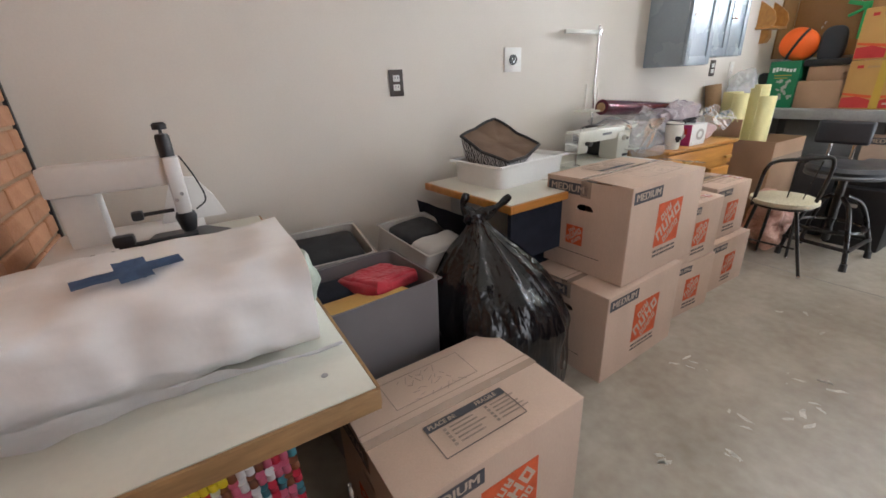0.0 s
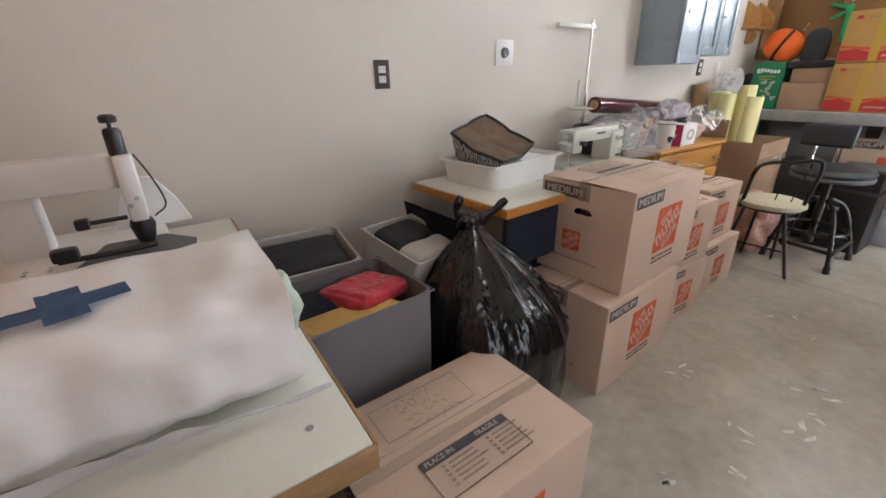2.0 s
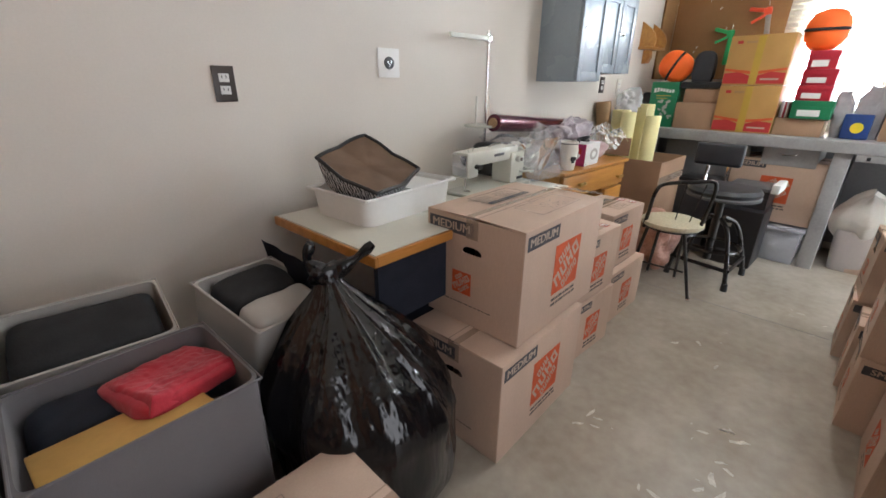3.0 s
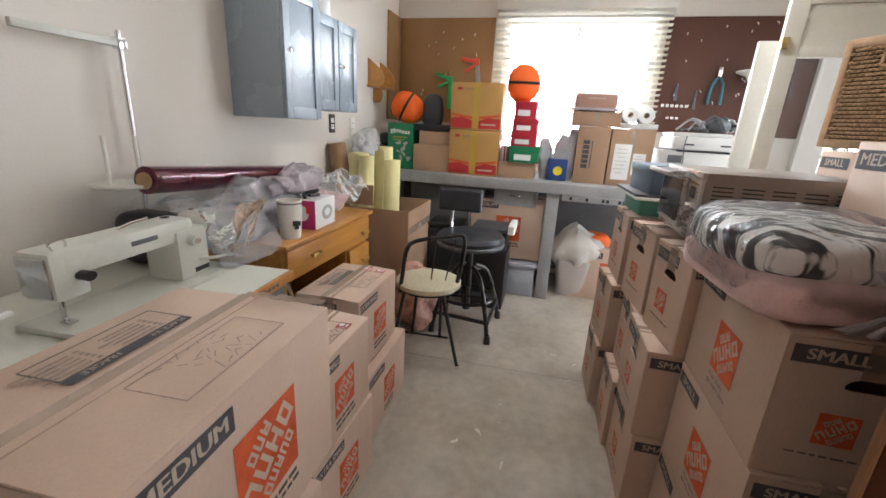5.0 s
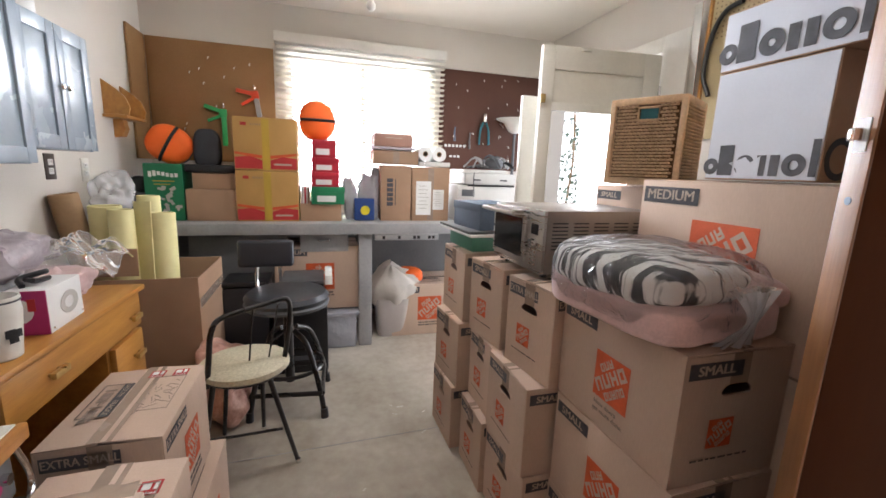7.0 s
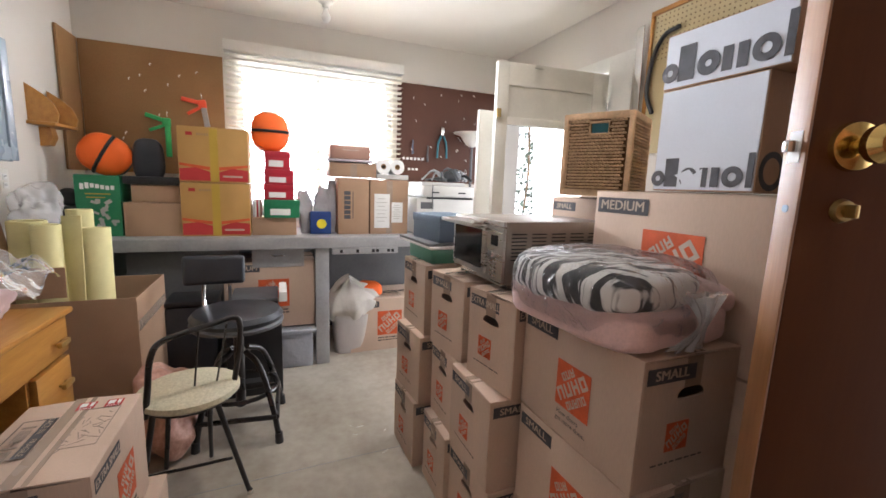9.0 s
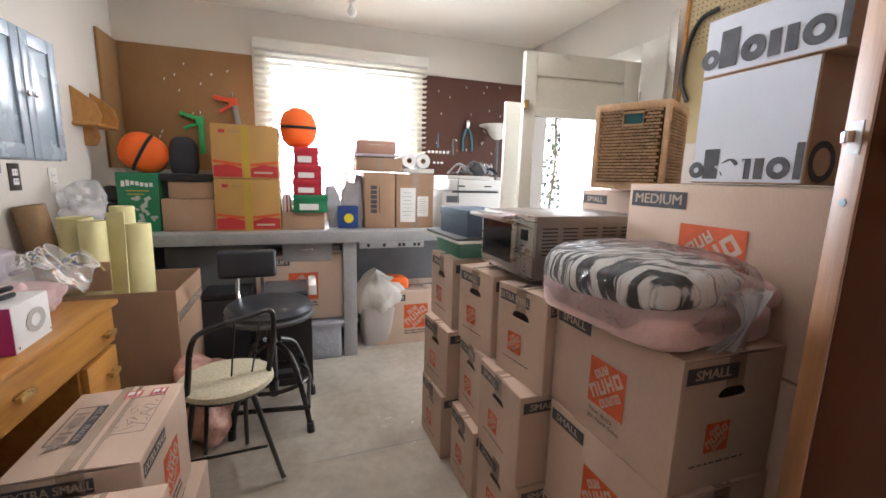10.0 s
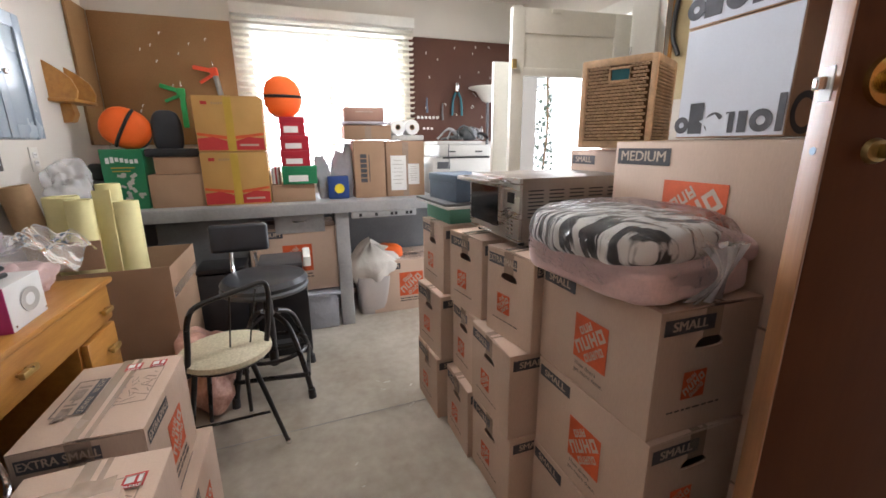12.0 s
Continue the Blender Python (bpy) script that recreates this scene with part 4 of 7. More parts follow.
# ---- cream desk at the west end and what stands on it ----
desk = thing("sewing_desk", pose(0, 0, 0), "cream laminate desk with a raw brown edge", "desk")
part("top", span(B(), (4.105, 3.742, 0.708), (4.725, 4.97, 0.75), 0.004), CREAM, desk)
part("edge_band", span(B(), (4.105, 3.734, 0.7085), (4.727, 3.7415, 0.7485), 0.001), EDGE, desk, "raw brown particle edge")
part("edge_band", span(B(), (4.7255, 3.742, 0.7085), (4.731, 4.97, 0.7485), 0.001), EDGE, desk)
for x, y in ((4.15, 3.83), (4.15, 4.9), (4.62, 4.9)):
    part("leg", rod(B(), (x, y, 0), (x, y, 0.708), 0.02), BLACKMET, desk)
part("grommet", rod(B(), (4.66, 3.82, 0.7495), (4.66, 3.82, 0.7508), 0.006), STEEL, desk)

# foam-wrapped bundle
wrap = thing("wrapped_bundle", pose(4.392, 4.05, 0.75), "long bundle wrapped in white foam sheet and blue tape", "bundle")


def wrap_shape(a, u):
    x = (u - 0.5) * 0.60
    end = min(1.0, (1 - abs(2 * u - 1)) * 9 + 0.72) if u < 0.985 else 0.55
    ca, sa = math.cos(a), math.sin(a)
    y = 0.165 * math.copysign(abs(ca) ** 0.55, ca) * end
    z = 0.097 + 0.097 * math.copysign(abs(sa) ** 0.55, sa) * (end if sa > 0 else 1)
    q = Vector((x * 7, a * 1.2, 0.4))
    f = noise.noise(q) * 0.012 + noise.noise(q * 2.7) * 0.006
    dent = 0.020 * math.exp(-((x - 0.12) / 0.03) ** 2) * max(0, -ca)
    k = 1 + f / 0.13 - dent * 2
    return Vector((x, y * k, max(0.0, 0.097 + (z - 0.097) * k + (0.012 * (u - 0.5)))))


bm = B()
rings = [[bm.verts.new(wrap_shape(2 * math.pi * i / 48, j / 46)) for i in range(48)] for j in range(47)]
skin(bm, rings, True)
bm.faces.new(rings[0][::-1])
bm.faces.new(rings[-1])
part("foam_sheet", bm, FOAM, wrap)
part("loose_end", sheet(B(), lambda u, v: Vector((-0.20 + 0.52 * u, -0.172 - 0.014 * v - 0.006 * math.sin(9 * u), 0.02 + 0.055 * v * (1 - u) + 0.012 * noise.noise(Vector((u * 9, v * 4, 0))))), 30, 6), FOAM, wrap)
for m, w, h in ((pose(0.030, -0.060, 0.199, 9, 0, 14), 0.15, 0.030), (pose(0.035, -0.062, 0.201, 9, 0, 14), 0.045, 0.075)):
    part("tape_cross", sheet(B(), lambda u, v: Vector(((u - 0.5) * w, (v - 0.5) * h, 0.006 + 0.002 * noise.noise(Vector((u * 6, v * 6, w * 50))))), 10, 6, 0.0015), BLUETAPE, wrap, "dull blue tape", m)
part("cloth", lump(B(), (0.30, -0.03, 0.10), (0.025, 0.05, 0.055), 0.8, 0.02, 20, 3, 20, 12), MINT, wrap, "pale green cloth bulging from the open end")

# hole-punch machine
pm = thing("punch_machine", pose(4.378, 4.545, 0.75), "white bench punch machine with black plunger", "machine")
part("base", cube(B(), (-0.02, 0.0, 0.055), (0.36, 0.34, 0.11), 0.012), MACHW, pm)
part("back_block", cube(B(), (-0.10, 0.03, 0.18), (0.085, 0.085, 0.15), 0.010), MACHW, pm)
part("arm", cube(B(), (-0.010, -0.005, 0.282), (0.285, 0.066, 0.074), 0.010, m=Matrix.Rotation(-0.05, 4, "Z")), MACHW, pm)
part("head", cube(B(), (0.122, -0.045, 0.245), (0.036, 0.062, 0.15), 0.010, m=Matrix.Rotation(0.0, 4, "Z")), MACHW, pm)
part("side_shield", outline(B(), [(0.05, 0.11), (0.225, 0.11), (0.20, 0.175), (0.16, 0.235), (0.10, 0.24)], 0.03, "y", 0.10), MACHW, pm)
part("plunger", lathe(B(), [(0.0, 0.0), (0.017, 0.0), (0.017, 0.050), (0.014, 0.057), (0.004, 0.059), (0.004, 0.068), (0.016, 0.069), (0.017, 0.081), (0.011, 0.086), (0, 0.086)], (0.118, -0.040, 0.318)), BLACK, pm, "black plunger cap")
part("foot", lathe(B(), [(0, 0), (0.016, 0.0), (0.020, 0.010), (0.026, 0.040), (0.022, 0.052), (0, 0.052)], (0.122, -0.055, 0.120)), BLACK, pm)
part("table_plate", outline(B(), [(-0.02, -0.21), (0.20, -0.21), (0.22, -0.10), (0.16, -0.02), (0.04, -0.02)], 0.006, "z", 0.1105), GREYPL, pm, "dark grey work plate")
lv = part("lever", tube(B(), [(-0.03, -0.13, 0.128), (0.08, -0.12, 0.124), (0.14, -0.11, 0.124)], 0.006, 8, 2), BLACK, pm)
part("lever_knob", cube(B(), (-0.015, -0.13, 0.142), (0.045, 0.03, 0.028), 0.008), BLACK, lv)
sc = part("set_screw", rod(B(), (0.02, -0.075, 0.185), (0.10, -0.07, 0.185), 0.005), BLACK, pm)
part("screw_knob", cube(B(), (0.02, -0.075, 0.185), (0.026, 0.024, 0.024), 0.006), BLACK, sc)
part("wire", tube(B(), [(0.142, -0.02, 0.315), (0.165, -0.04, 0.26), (0.178, -0.055, 0.20), (0.150, -0.06, 0.175)], 0.0022, 6), BLACK, pm)
for x in (-0.09, -0.05):
    for y in (-0.12, -0.10):
        part("screw", rod(B(), (x, y, 0.1095), (x, y, 0.112), 0.005, seg=8), CHROME, pm)
for z in (0.21, 0.225):
    part("screw", rod(B(), (0.112 + (z - 0.21), -0.0755, z), (0.112 + (z - 0.21), -0.0775, z), 0.005, seg=8), CHROME, pm)

# thread rack under the desk and a spindle
rack = thing("thread_rack", pose(4.46, 3.83, 0), "rack of coloured thread cones under the desk", "thread rack")
part("stand", cube(B(), (-0.02, 0.10, 0.30), (0.30, 0.03, 0.60), 0.004), BLACK, rack)
cone = {}
rnd = random.Random(5)
for r in range(14):
    part("shelf", cube(B(), (-0.02, 0.055, 0.20 + 0.0335 * r), (0.30, 0.06, 0.003)), BLACK, rack)
    for i in range(20):
        th_m = THREADS[0] if r >= 11 and i < 12 else rnd.choice(THREADS[1:])
        if th_m.name not in cone:
            cone[th_m.name] = to_mesh("thread_cone", lathe(B(), [(0, 0), (0.0135, 0), (0.0135, 0.004), (0.0125, 0.008), (0.0115, 0.045), (0.0135, 0.048), (0.0135, 0.052), (0, 0.052)], seg=12), th_m)
        o = new("thread_cone", cone[th_m.name])
        o.parent, o.matrix_basis = rack, pose(-0.158 + 0.0148 * i, 0.035, 0.204 + 0.0335 * r, rnd.uniform(14, 26), 0, rnd.uniform(-12, 12)) @ Matrix.Diagonal((0.64, 0.64, 0.64, 1))
solid("spindle", rod(rod(B(), (0, 0, 0), (0, 0, 0.50), 0.006, 0.004), (0, 0, 0), (0, 0, 0.012), 0.05), CHROME, "thin metal spindle standing on its base", "spindle", pose(4.665, 3.80, 0.0))

# ---- fabric bins ----
def bin_box(m, s, outer, label, deep=0.06):
    t = thing("storage_bin", m, label, "storage bin", "fabric bins")
    L, W, H = s
    part("body", open_box(B(), L, W, H, 0.007, 0.15, 0.96), outer, t)
    rim = [(-L / 2, -W / 2, H), (L / 2, -W / 2, H), (L / 2, W / 2, H), (-L / 2, W / 2, H), (-L / 2, -W / 2, H)]
    part("rim", tube(B(), rim, 0.0035, 6, 1), outer, t)
    return t


GB, LB, RB = pose(4.950, 4.430, 0, 0, 0, 5), pose(4.905, 4.885, 0.030, 12, 0, -1), pose(5.285, 4.780, 0.035, 11, 2, 14)
bin_box(GB, (0.405, 0.345, 0.612), GREYFAB, "dark grey fabric bin full of clothes and an envelope")
bin_box(LB, (0.36, 0.27, 0.625), LIGHTFAB, "light grey fabric bin with a dark jacket inside")
bin_box(RB, (0.28, 0.33, 0.600), LIGHTFAB, "light grey fabric bin with folded clothes")
CL = dict(nu=30, nv=16)


def shirt_folds():
    """A loosely folded shirt: a soft flat body and a slack creased layer over it."""
    bm = lump(B(), (0, 0, 0), (0.120, 0.115, 0.024), 0.38, 0.008, 14, 3, 60, 24)

    def at(u, v):
        q = Vector((u * 3.2, v * 3.2, 3.0))
        e = min(u, 1 - u, v, 1 - v)
        crease = 0.010 * noise.noise(q) + 0.005 * abs(noise.noise(q * 2.6)) + 0.002 * noise.noise(q * 6)
        return Vector(((u - 0.5) * 0.225 + 0.014 * noise.noise(q + Vector((9, 0, 0))), (v - 0.5) * 0.215 + 0.014 * noise.noise(q + Vector((0, 9, 0))), 0.027 + crease - 0.030 * max(0, 1 - e / 0.10) ** 2))
    return sheet(bm, at, 56, 56, 0.0)


solid("folded_jacket", lump(B(), (0, 0, 0.10), (0.11, 0.075, 0.10), 0.4, 0.010, 9, 1, **CL), NAVY, "folded navy jacket in the grey bin", "clothes", GB @ pose(-0.075, 0.085, 0.375))
solid("folded_shirt", shirt_folds(), REDCLOTH, "folded bright red shirt in the grey bin", "clothes", GB @ pose(0.080, 0.040, 0.566, -7, 5, 16))
solid("envelope", cube(B(), (0, 0, 0), (0.29, 0.16, 0.010), 0.004), ENVEL, "large manila envelope lying in the grey bin", "envelope", GB @ pose(-0.035, -0.080, 0.575, -10, 3, 4))
solid("folded_clothes", lump(B(), (0, 0, 0.12), (0.182, 0.150, 0.12), 0.35, 0.010, 7, 4, **CL), GREYPL, "dark grey folded clothes filling the bin", "clothes", GB @ pose(0, 0, 0.27))
solid("folded_jacket", lump(B(), (0, 0, 0.1), (0.155, 0.108, 0.095), 0.22, 0.006, 9, 5, **CL), DARKCLOTH, "folded black jacket in the light grey bin", "clothes", LB @ pose(0, 0, 0.425))
solid("emblem", cube(B(), (0, 0, 0), (0.022, 0.022, 0.002), 0.001), GREYPL, "small grey badge on the black jacket", "badge", LB @ pose(0.05, -0.05, 0.6175, 0, 0, 30))
solid("folded_trousers", lump(B(), (0, 0, 0.09), (0.118, 0.080, 0.085), 0.30, 0.010, 10, 6, **CL), DARKCLOTH, "folded charcoal trousers in the light bin", "clothes", RB @ pose(0.010, 0.075, 0.425, 3, 0, 0))
solid("folded_towel", lump(B(), (0, 0, 0.09), (0.118, 0.068, 0.085), 0.35, 0.010, 10, 7, **CL), LIGHTFAB, "folded pale grey towel in the light bin", "clothes", RB @ pose(0.0, -0.085, 0.43))

# ---- black bin bag ----
bagb = thing("bin_bag", pose(5.475, 4.335, 0), "full shiny black bin bag tied at the top", "bin bag")
prof = [(0.0, 0.10), (0.004, 0.20), (0.06, 0.25), (0.16, 0.27), (0.28, 0.27), (0.37, 0.272), (0.45, 0.250), (0.53, 0.200), (0.60, 0.140), (0.66, 0.078), (0.705, 0.040), (0.735, 0.026)]
line = smooth_line([(r, 0, z) for z, r in prof], 4)
bm = B()
rings = []
for q in line:
    ring = []
    for k in range(180):
        a = 2 * math.pi * k / 180
        up = max(0, (q.z - 0.2) / 0.5)
        fold = 0.085 * up * (1 - 2 * abs(math.sin(6.5 * a + 1.6 * math.sin(2 * a + q.z * 3)))) + 0.05 * up * abs(math.sin(8 * a + 1.1)) + 0.012 * up * math.sin(27 * a + 2 * math.sin(3 * a)) + 0.06 * noise.noise(Vector((math.cos(a) * 2.2, math.sin(a) * 2.2, q.z * 6))) + 0.025 * noise.noise(Vector((math.cos(a) * 5, math.sin(a) * 5, q.z * 5)))
        r = q.x * (1 + fold)
        ring.append(bm.verts.new((r * math.cos(a) * 0.98 - 0.045 * up, r * math.sin(a) + 0.12 * max(0.0, up - 0.3), max(0, q.z))))
    rings.append(ring)
skin(bm, rings, True)
bm.faces.new(rings[0][::-1])
bm.faces.new(rings[-1])
part("sack", bm, BAGBLACK, bagb)
part("knot", lump(B(), (-0.045, 0.10, 0.735), (0.048, 0.036, 0.03), 0.8, 0.02, 25, 2, 24, 12), BAGBLACK, bagb)
for a, b, c in (((-0.055, 0.11, 0.735), (-0.085, 0.13, 0.775), (-0.075, 0.12, 0.825)), ((-0.03, 0.09, 0.735), (0.03, 0.07, 0.765), (0.085, 0.06, 0.80))):
    part("tie_end", tube(B(), [a, b, c], lambda t: 0.024 - 0.014 * t + 0.005 * math.sin(9 * t), 9, 4), BAGBLACK, bagb)

# ---- sewing table and machine ----
TBL = pose(5.562, 4.375, 0, 0, 0, 4.5)
st = thing("sewing_table", TBL, "cream sewing table with an orange wooden edge", "sewing table")
part("top", span(B(), (0.004, 0.016, 0.728), (1.246, 0.60, 0.762), 0.003), CREAM, st)
part("front_edge", span(B(), (0, 0, 0.7285), (1.25, 0.0155, 0.7615), 0.004), ORNGWOOD, st, "orange wooden edge")
part("end_edge", span(B(), (-0.012, 0, 0.7285), (-0.0005, 0.60, 0.7615), 0.004), ORNGWOOD, st, "orange wooden edge")
bm = B()
for i, h in enumerate((0.017, 0.012, 0.014, 0.012, 0.012, 0.012, 0.012)):
    cube(bm, (1.02 + 0.021 * i, -0.0006, 0.739 + h / 2), (0.015, 0.0012, h), 0.0005)
part("maker_mark", bm, PEN, st, "dark block mark on the edge")
for x in (0.10, 1.12):
    part("stand", cube(B(), (x, 0.30, 0.365), (0.05, 0.42, 0.725), 0.006), STEEL, st)
    part("foot", cube(B(), (x, 0.30, 0.02), (0.07, 0.54, 0.04), 0.008), STEEL, st)
part("crossbar", cube(B(), (0.61, 0.46, 0.30), (0.98, 0.03, 0.07), 0.006), STEEL, st)
ctl = part("control_box", cube(B(), (1.16, 0.10, 0.675), (0.13, 0.16, 0.10), 0.008), STEELD, st, "dark control box with coloured buttons")
for i, mm in enumerate((REDINK, MAGENTA, CHROME)):
    part("button", rod(B(), (1.12 + 0.035 * i, 0.02, 0.68), (1.12 + 0.035 * i, 0.008, 0.68), 0.011), mm, ctl)
part("bracket", tube(B(), [(1.235, 0.02, 0.72), (1.25, 0.01, 0.64), (1.20, 0.0, 0.61), (1.08, 0.0, 0.60)], 0.006, 8, 4), CHROME, st)
part("apron", span(B(), (0.02, 0.03, 0.50), (0.50, 0.05, 0.727)), NAVY, st, "dark navy sheet hanging below the top")
# dark sheet and lump put in for the shade under the table
part("shade_sheet", sheet(B(), lambda u, v: Vector((-0.09 + 0.012 * math.sin(9 * v) + 0.02 * noise.noise(Vector((u * 4, v * 5, 1))), 0.06 + 0.5 * u, 0.70 - 0.68 * v)), 20, 20), NAVY, st, "dark sheet put in for shade at the table's end")
part("shade_lump", lump(B(), (0.30, 0.22, 0.22), (0.22, 0.18, 0.21), 0.6, 0.03, 6, 8, 30, 16, 0.0), NAVY, st)
tr = thing("plastic_tray", pose(5.890, 4.790, 0.762, 0, 0, 8), "white plastic tray with upright sides", "tray")
part("body", open_box(B(), 0.48, 0.33, 0.100, 0.006, 0.22, 0.95), WHITE, tr)
part("rim", tube(B(), [(-0.242, -0.167, 0.101), (0.242, -0.167, 0.101), (0.242, 0.167, 0.101), (-0.242, 0.167, 0.101), (-0.242, -0.167, 0.101)], 0.006, 6, 1), WHITE, tr)
solid("paper_ream", cube(B(), (0, 0, 0.04), (0.2, 0.24, 0.08), 0.004), PAPER, "stack of pale papers in the tray", "papers", pose(6.03, 4.82, 0.768, 0, 0, 8))
def tilted(origin, along, up_slope):
    """A frame with x along one edge of a slanting rim and y along the other."""
    a = Vector(along).normalized()
    n = a.cross(Vector(up_slope)).normalized()
    b = n.cross(a)
    return Matrix.Translation(origin) @ Matrix(((a.x, b.x, n.x), (a.y, b.y, n.y), (a.z, b.z, n.z))).to_4x4()


bk = thing("mesh_basket", tilted((5.800, 4.752, 0.950), (0.265, 0.081, 0.045), (-0.031, 0.267, 0.118)), "woven black and white basket with a brown mesh lid", "basket")


def basket_rim(a, k=1.0, grow=0.0):
    """A rounded square whose corners rise above its sagging sides; the far one highest."""
    c, d = math.cos(a), math.sin(a)
    r = 0.145 * k / max(abs(c), abs(d)) ** 0.72
    x, y = r * c + grow * c, r * 1.02 * d + grow * d
    lift = 0.012 * (abs(math.sin(2 * a)) - 0.62) + 0.012 * max(0.0, math.cos(a - 0.80)) ** 4
    return x, y, lift


def basket_wall():
    bm = B()
    rings = []
    for z, k in ((-0.120, 0.70), (-0.114, 0.74), (-0.07, 0.86), (-0.03, 0.95), (0.0, 1.0)):
        ring = []
        for i in range(72):
            x, y, lift = basket_rim(2 * math.pi * i / 72, k)
            ring.append(bm.verts.new((x, y, z + lift * max(0.0, 1 + z / 0.07))))
        rings.append(ring)
    skin(bm, rings, True)
    bm.faces.new(rings[0][::-1])
    return bm


part("body", basket_wall(), CHECKER, bk)
bm = B()
rings = []
for k in range(13):
    f = 1 - k / 12
    ring = []
    for i in range(72):
        x, y, lift = basket_rim(2 * math.pi * i / 72, 0.985 * max(f, 0.004))
        ring.append(bm.verts.new((x, y, lift * f ** 1.6 - 0.012 * (1 - f) + 0.006 * noise.noise(Vector((x * 16, y * 16, 3))) * (1 - f))))
    rings.append(ring)
skin(bm, rings, True)
bm.faces.new(rings[-1])
part("mesh_lid", bm, MESHBROWN, bk, "slack brown mesh lid")
part("rim", tube(B(), [(lambda q: (q[0], q[1], q[2] + 0.002))(basket_rim(2 * math.pi * i / 48, 1.0, 0.002)) for i in range(49)], 0.0075, 6, 1), BLACK, bk)

sw = thing("sewing_machine", TBL @ pose(0.92, 0.275, 0.762, 0, 0, 0) @ Matrix.Diagonal((0.92, 0.92, 0.70, 1)), "cream industrial sewing machine with chrome fittings", "sewing machine")
part("bed", cube(B(), (0.0, 0, 0.012), (0.50, 0.19, 0.024), 0.006), MACHINE, sw)
part("column", cube(B(), (0.165, 0, 0.13), (0.13, 0.13, 0.22), 0.022), MACHINE, sw)
part("arm", cube(B(), (-0.02, 0, 0.235), (0.42, 0.105, 0.095), 0.024), MACHINE, sw)
hd = part("head", cube(B(), (-0.205, 0, 0.20), (0.085, 0.10, 0.16), 0.014), MACHINE, sw)
part("face_plate", cube(B(), (-0.249, 0, 0.20), (0.006, 0.085, 0.13), 0.002), CHROME, hd)
part("needle_bar", rod(B(), (-0.205, 0, 0.03), (-0.205, 0, 0.13), 0.006), CHROME, sw)
part("presser_foot", cube(B(), (-0.205, -0.012, 0.030), (0.02, 0.035, 0.008), 0.002), CHROME, sw)
part("tension_dial", rod(B(), (-0.185, -0.052, 0.19), (-0.185, -0.08, 0.19), 0.016), BLACK, sw)
part("thread_guide", tube(B(), [(-0.22, -0.03, 0.28), (-0.23, -0.035, 0.305), (-0.20, -0.04, 0.312), (-0.19, -0.03, 0.285)], 0.003, 6), CHROME, sw)
part("handle_lever", tube(B(), [(-0.03, 0.0, 0.285), (0.0, -0.01, 0.30), (0.05, -0.02, 0.308)], 0.005, 6), CHROME, sw)
part("oil_cap", rod(B(), (0.13, 0, 0.282), (0.13, 0, 0.288), 0.014), CHROME, sw)
part("balance_wheel", lathe(B(), [(0, 0.0), (0.045, 0.0), (0.058, 0.006), (0.060, 0.020), (0.050, 0.030), (0.030, 0.034), (0, 0.036)], m=Matrix.Translation((0.232, 0, 0.235)) @ Matrix.Rotation(math.pi / 2, 4, "Y")), CHROME, sw, "grey metal balance wheel")
part("stitch_dial", rod(B(), (0.155, -0.065, 0.19), (0.155, -0.085, 0.19), 0.022, 0.019), MACHINE, sw)
part("dial_cap", rod(B(), (0.155, -0.085, 0.19), (0.155, -0.090, 0.19), 0.012), CHROME, sw)
part("reverse_lever", tube(B(), [(0.18, -0.065, 0.10), (0.20, -0.10, 0.10), (0.24, -0.12, 0.10)], lambda t: 0.009 - 0.003 * t, 8), MACHINE, sw)
part("badge", cube(B(), (0.0, -0.0535, 0.24), (0.085, 0.002, 0.018), 0.001), GREYPL, sw, "grey maker plate")
part("rating_plate", cube(B(), (0.185, -0.0665, 0.055), (0.06, 0.002, 0.02), 0.001), BLACK, sw)
solid("drive_belt_guard", lump(B(), (0, 0, 0.09), (0.06, 0.10, 0.09), 0.5, 0.004, 5, 3, 24, 14), BLACK, "black belt guard behind the sewing machine", "machine guard", TBL @ pose(1.17, 0.46, 0.762))

sp = thing("thread_stand", pose(6.62, 4.90, 0.757), "pale thread stand with a tall rod", "thread stand")
part("pole", rod(B(), (0.17, 0.155, 0), (0.17, 0.155, 0.737), 0.008), CHROME, sp)
tyy = part("tray", lathe(B(), [(0, 0.262), (0.085, 0.262), (0.090, 0.268), (0.085, 0.274), (0, 0.274)], (0.05, 0.08, 0)), MACHINE, sp)
for x in (0.0, 0.10):
    part("spool_pin", rod(B(), (x, 0.07, 0.27), (x, 0.07, 0.42), 0.006), TRIM, tyy)
part("guide_arm", cube(B(), (0.025, 0.152, 0.70), (0.29, 0.018, 0.022), 0.003, m=Matrix.Translation((0, 0, 0))), MACHINE, sp)
part("clamp", cube(B(), (0.17, 0.155, 0.70), (0.03, 0.03, 0.035), 0.004), CHROME, sp)

# ---- vanity table, rolls and plastic sheets on it ----
vt = thing("dressing_table", pose(0, 0, 0), "honey oak dressing table with brass pulls", "dressing table")
part("top", span(B(), (6.985, 4.625, 0.752), (7.805, 5.085, 0.775), 0.010), OAK, vt)
part("carcass", span(B(), (7.0, 4.665, 0.60), (7.79, 5.08, 0.752), 0.004), OAK, vt)
dr = part("drawer", span(B(), (7.01, 4.640, 0.612), (7.78, 4.664, 0.745), 0.008), OAK, vt)
part("pedestal", span(B(), (7.535, 4.665, 0.06), (7.79, 5.08, 0.60), 0.004), OAK, vt)
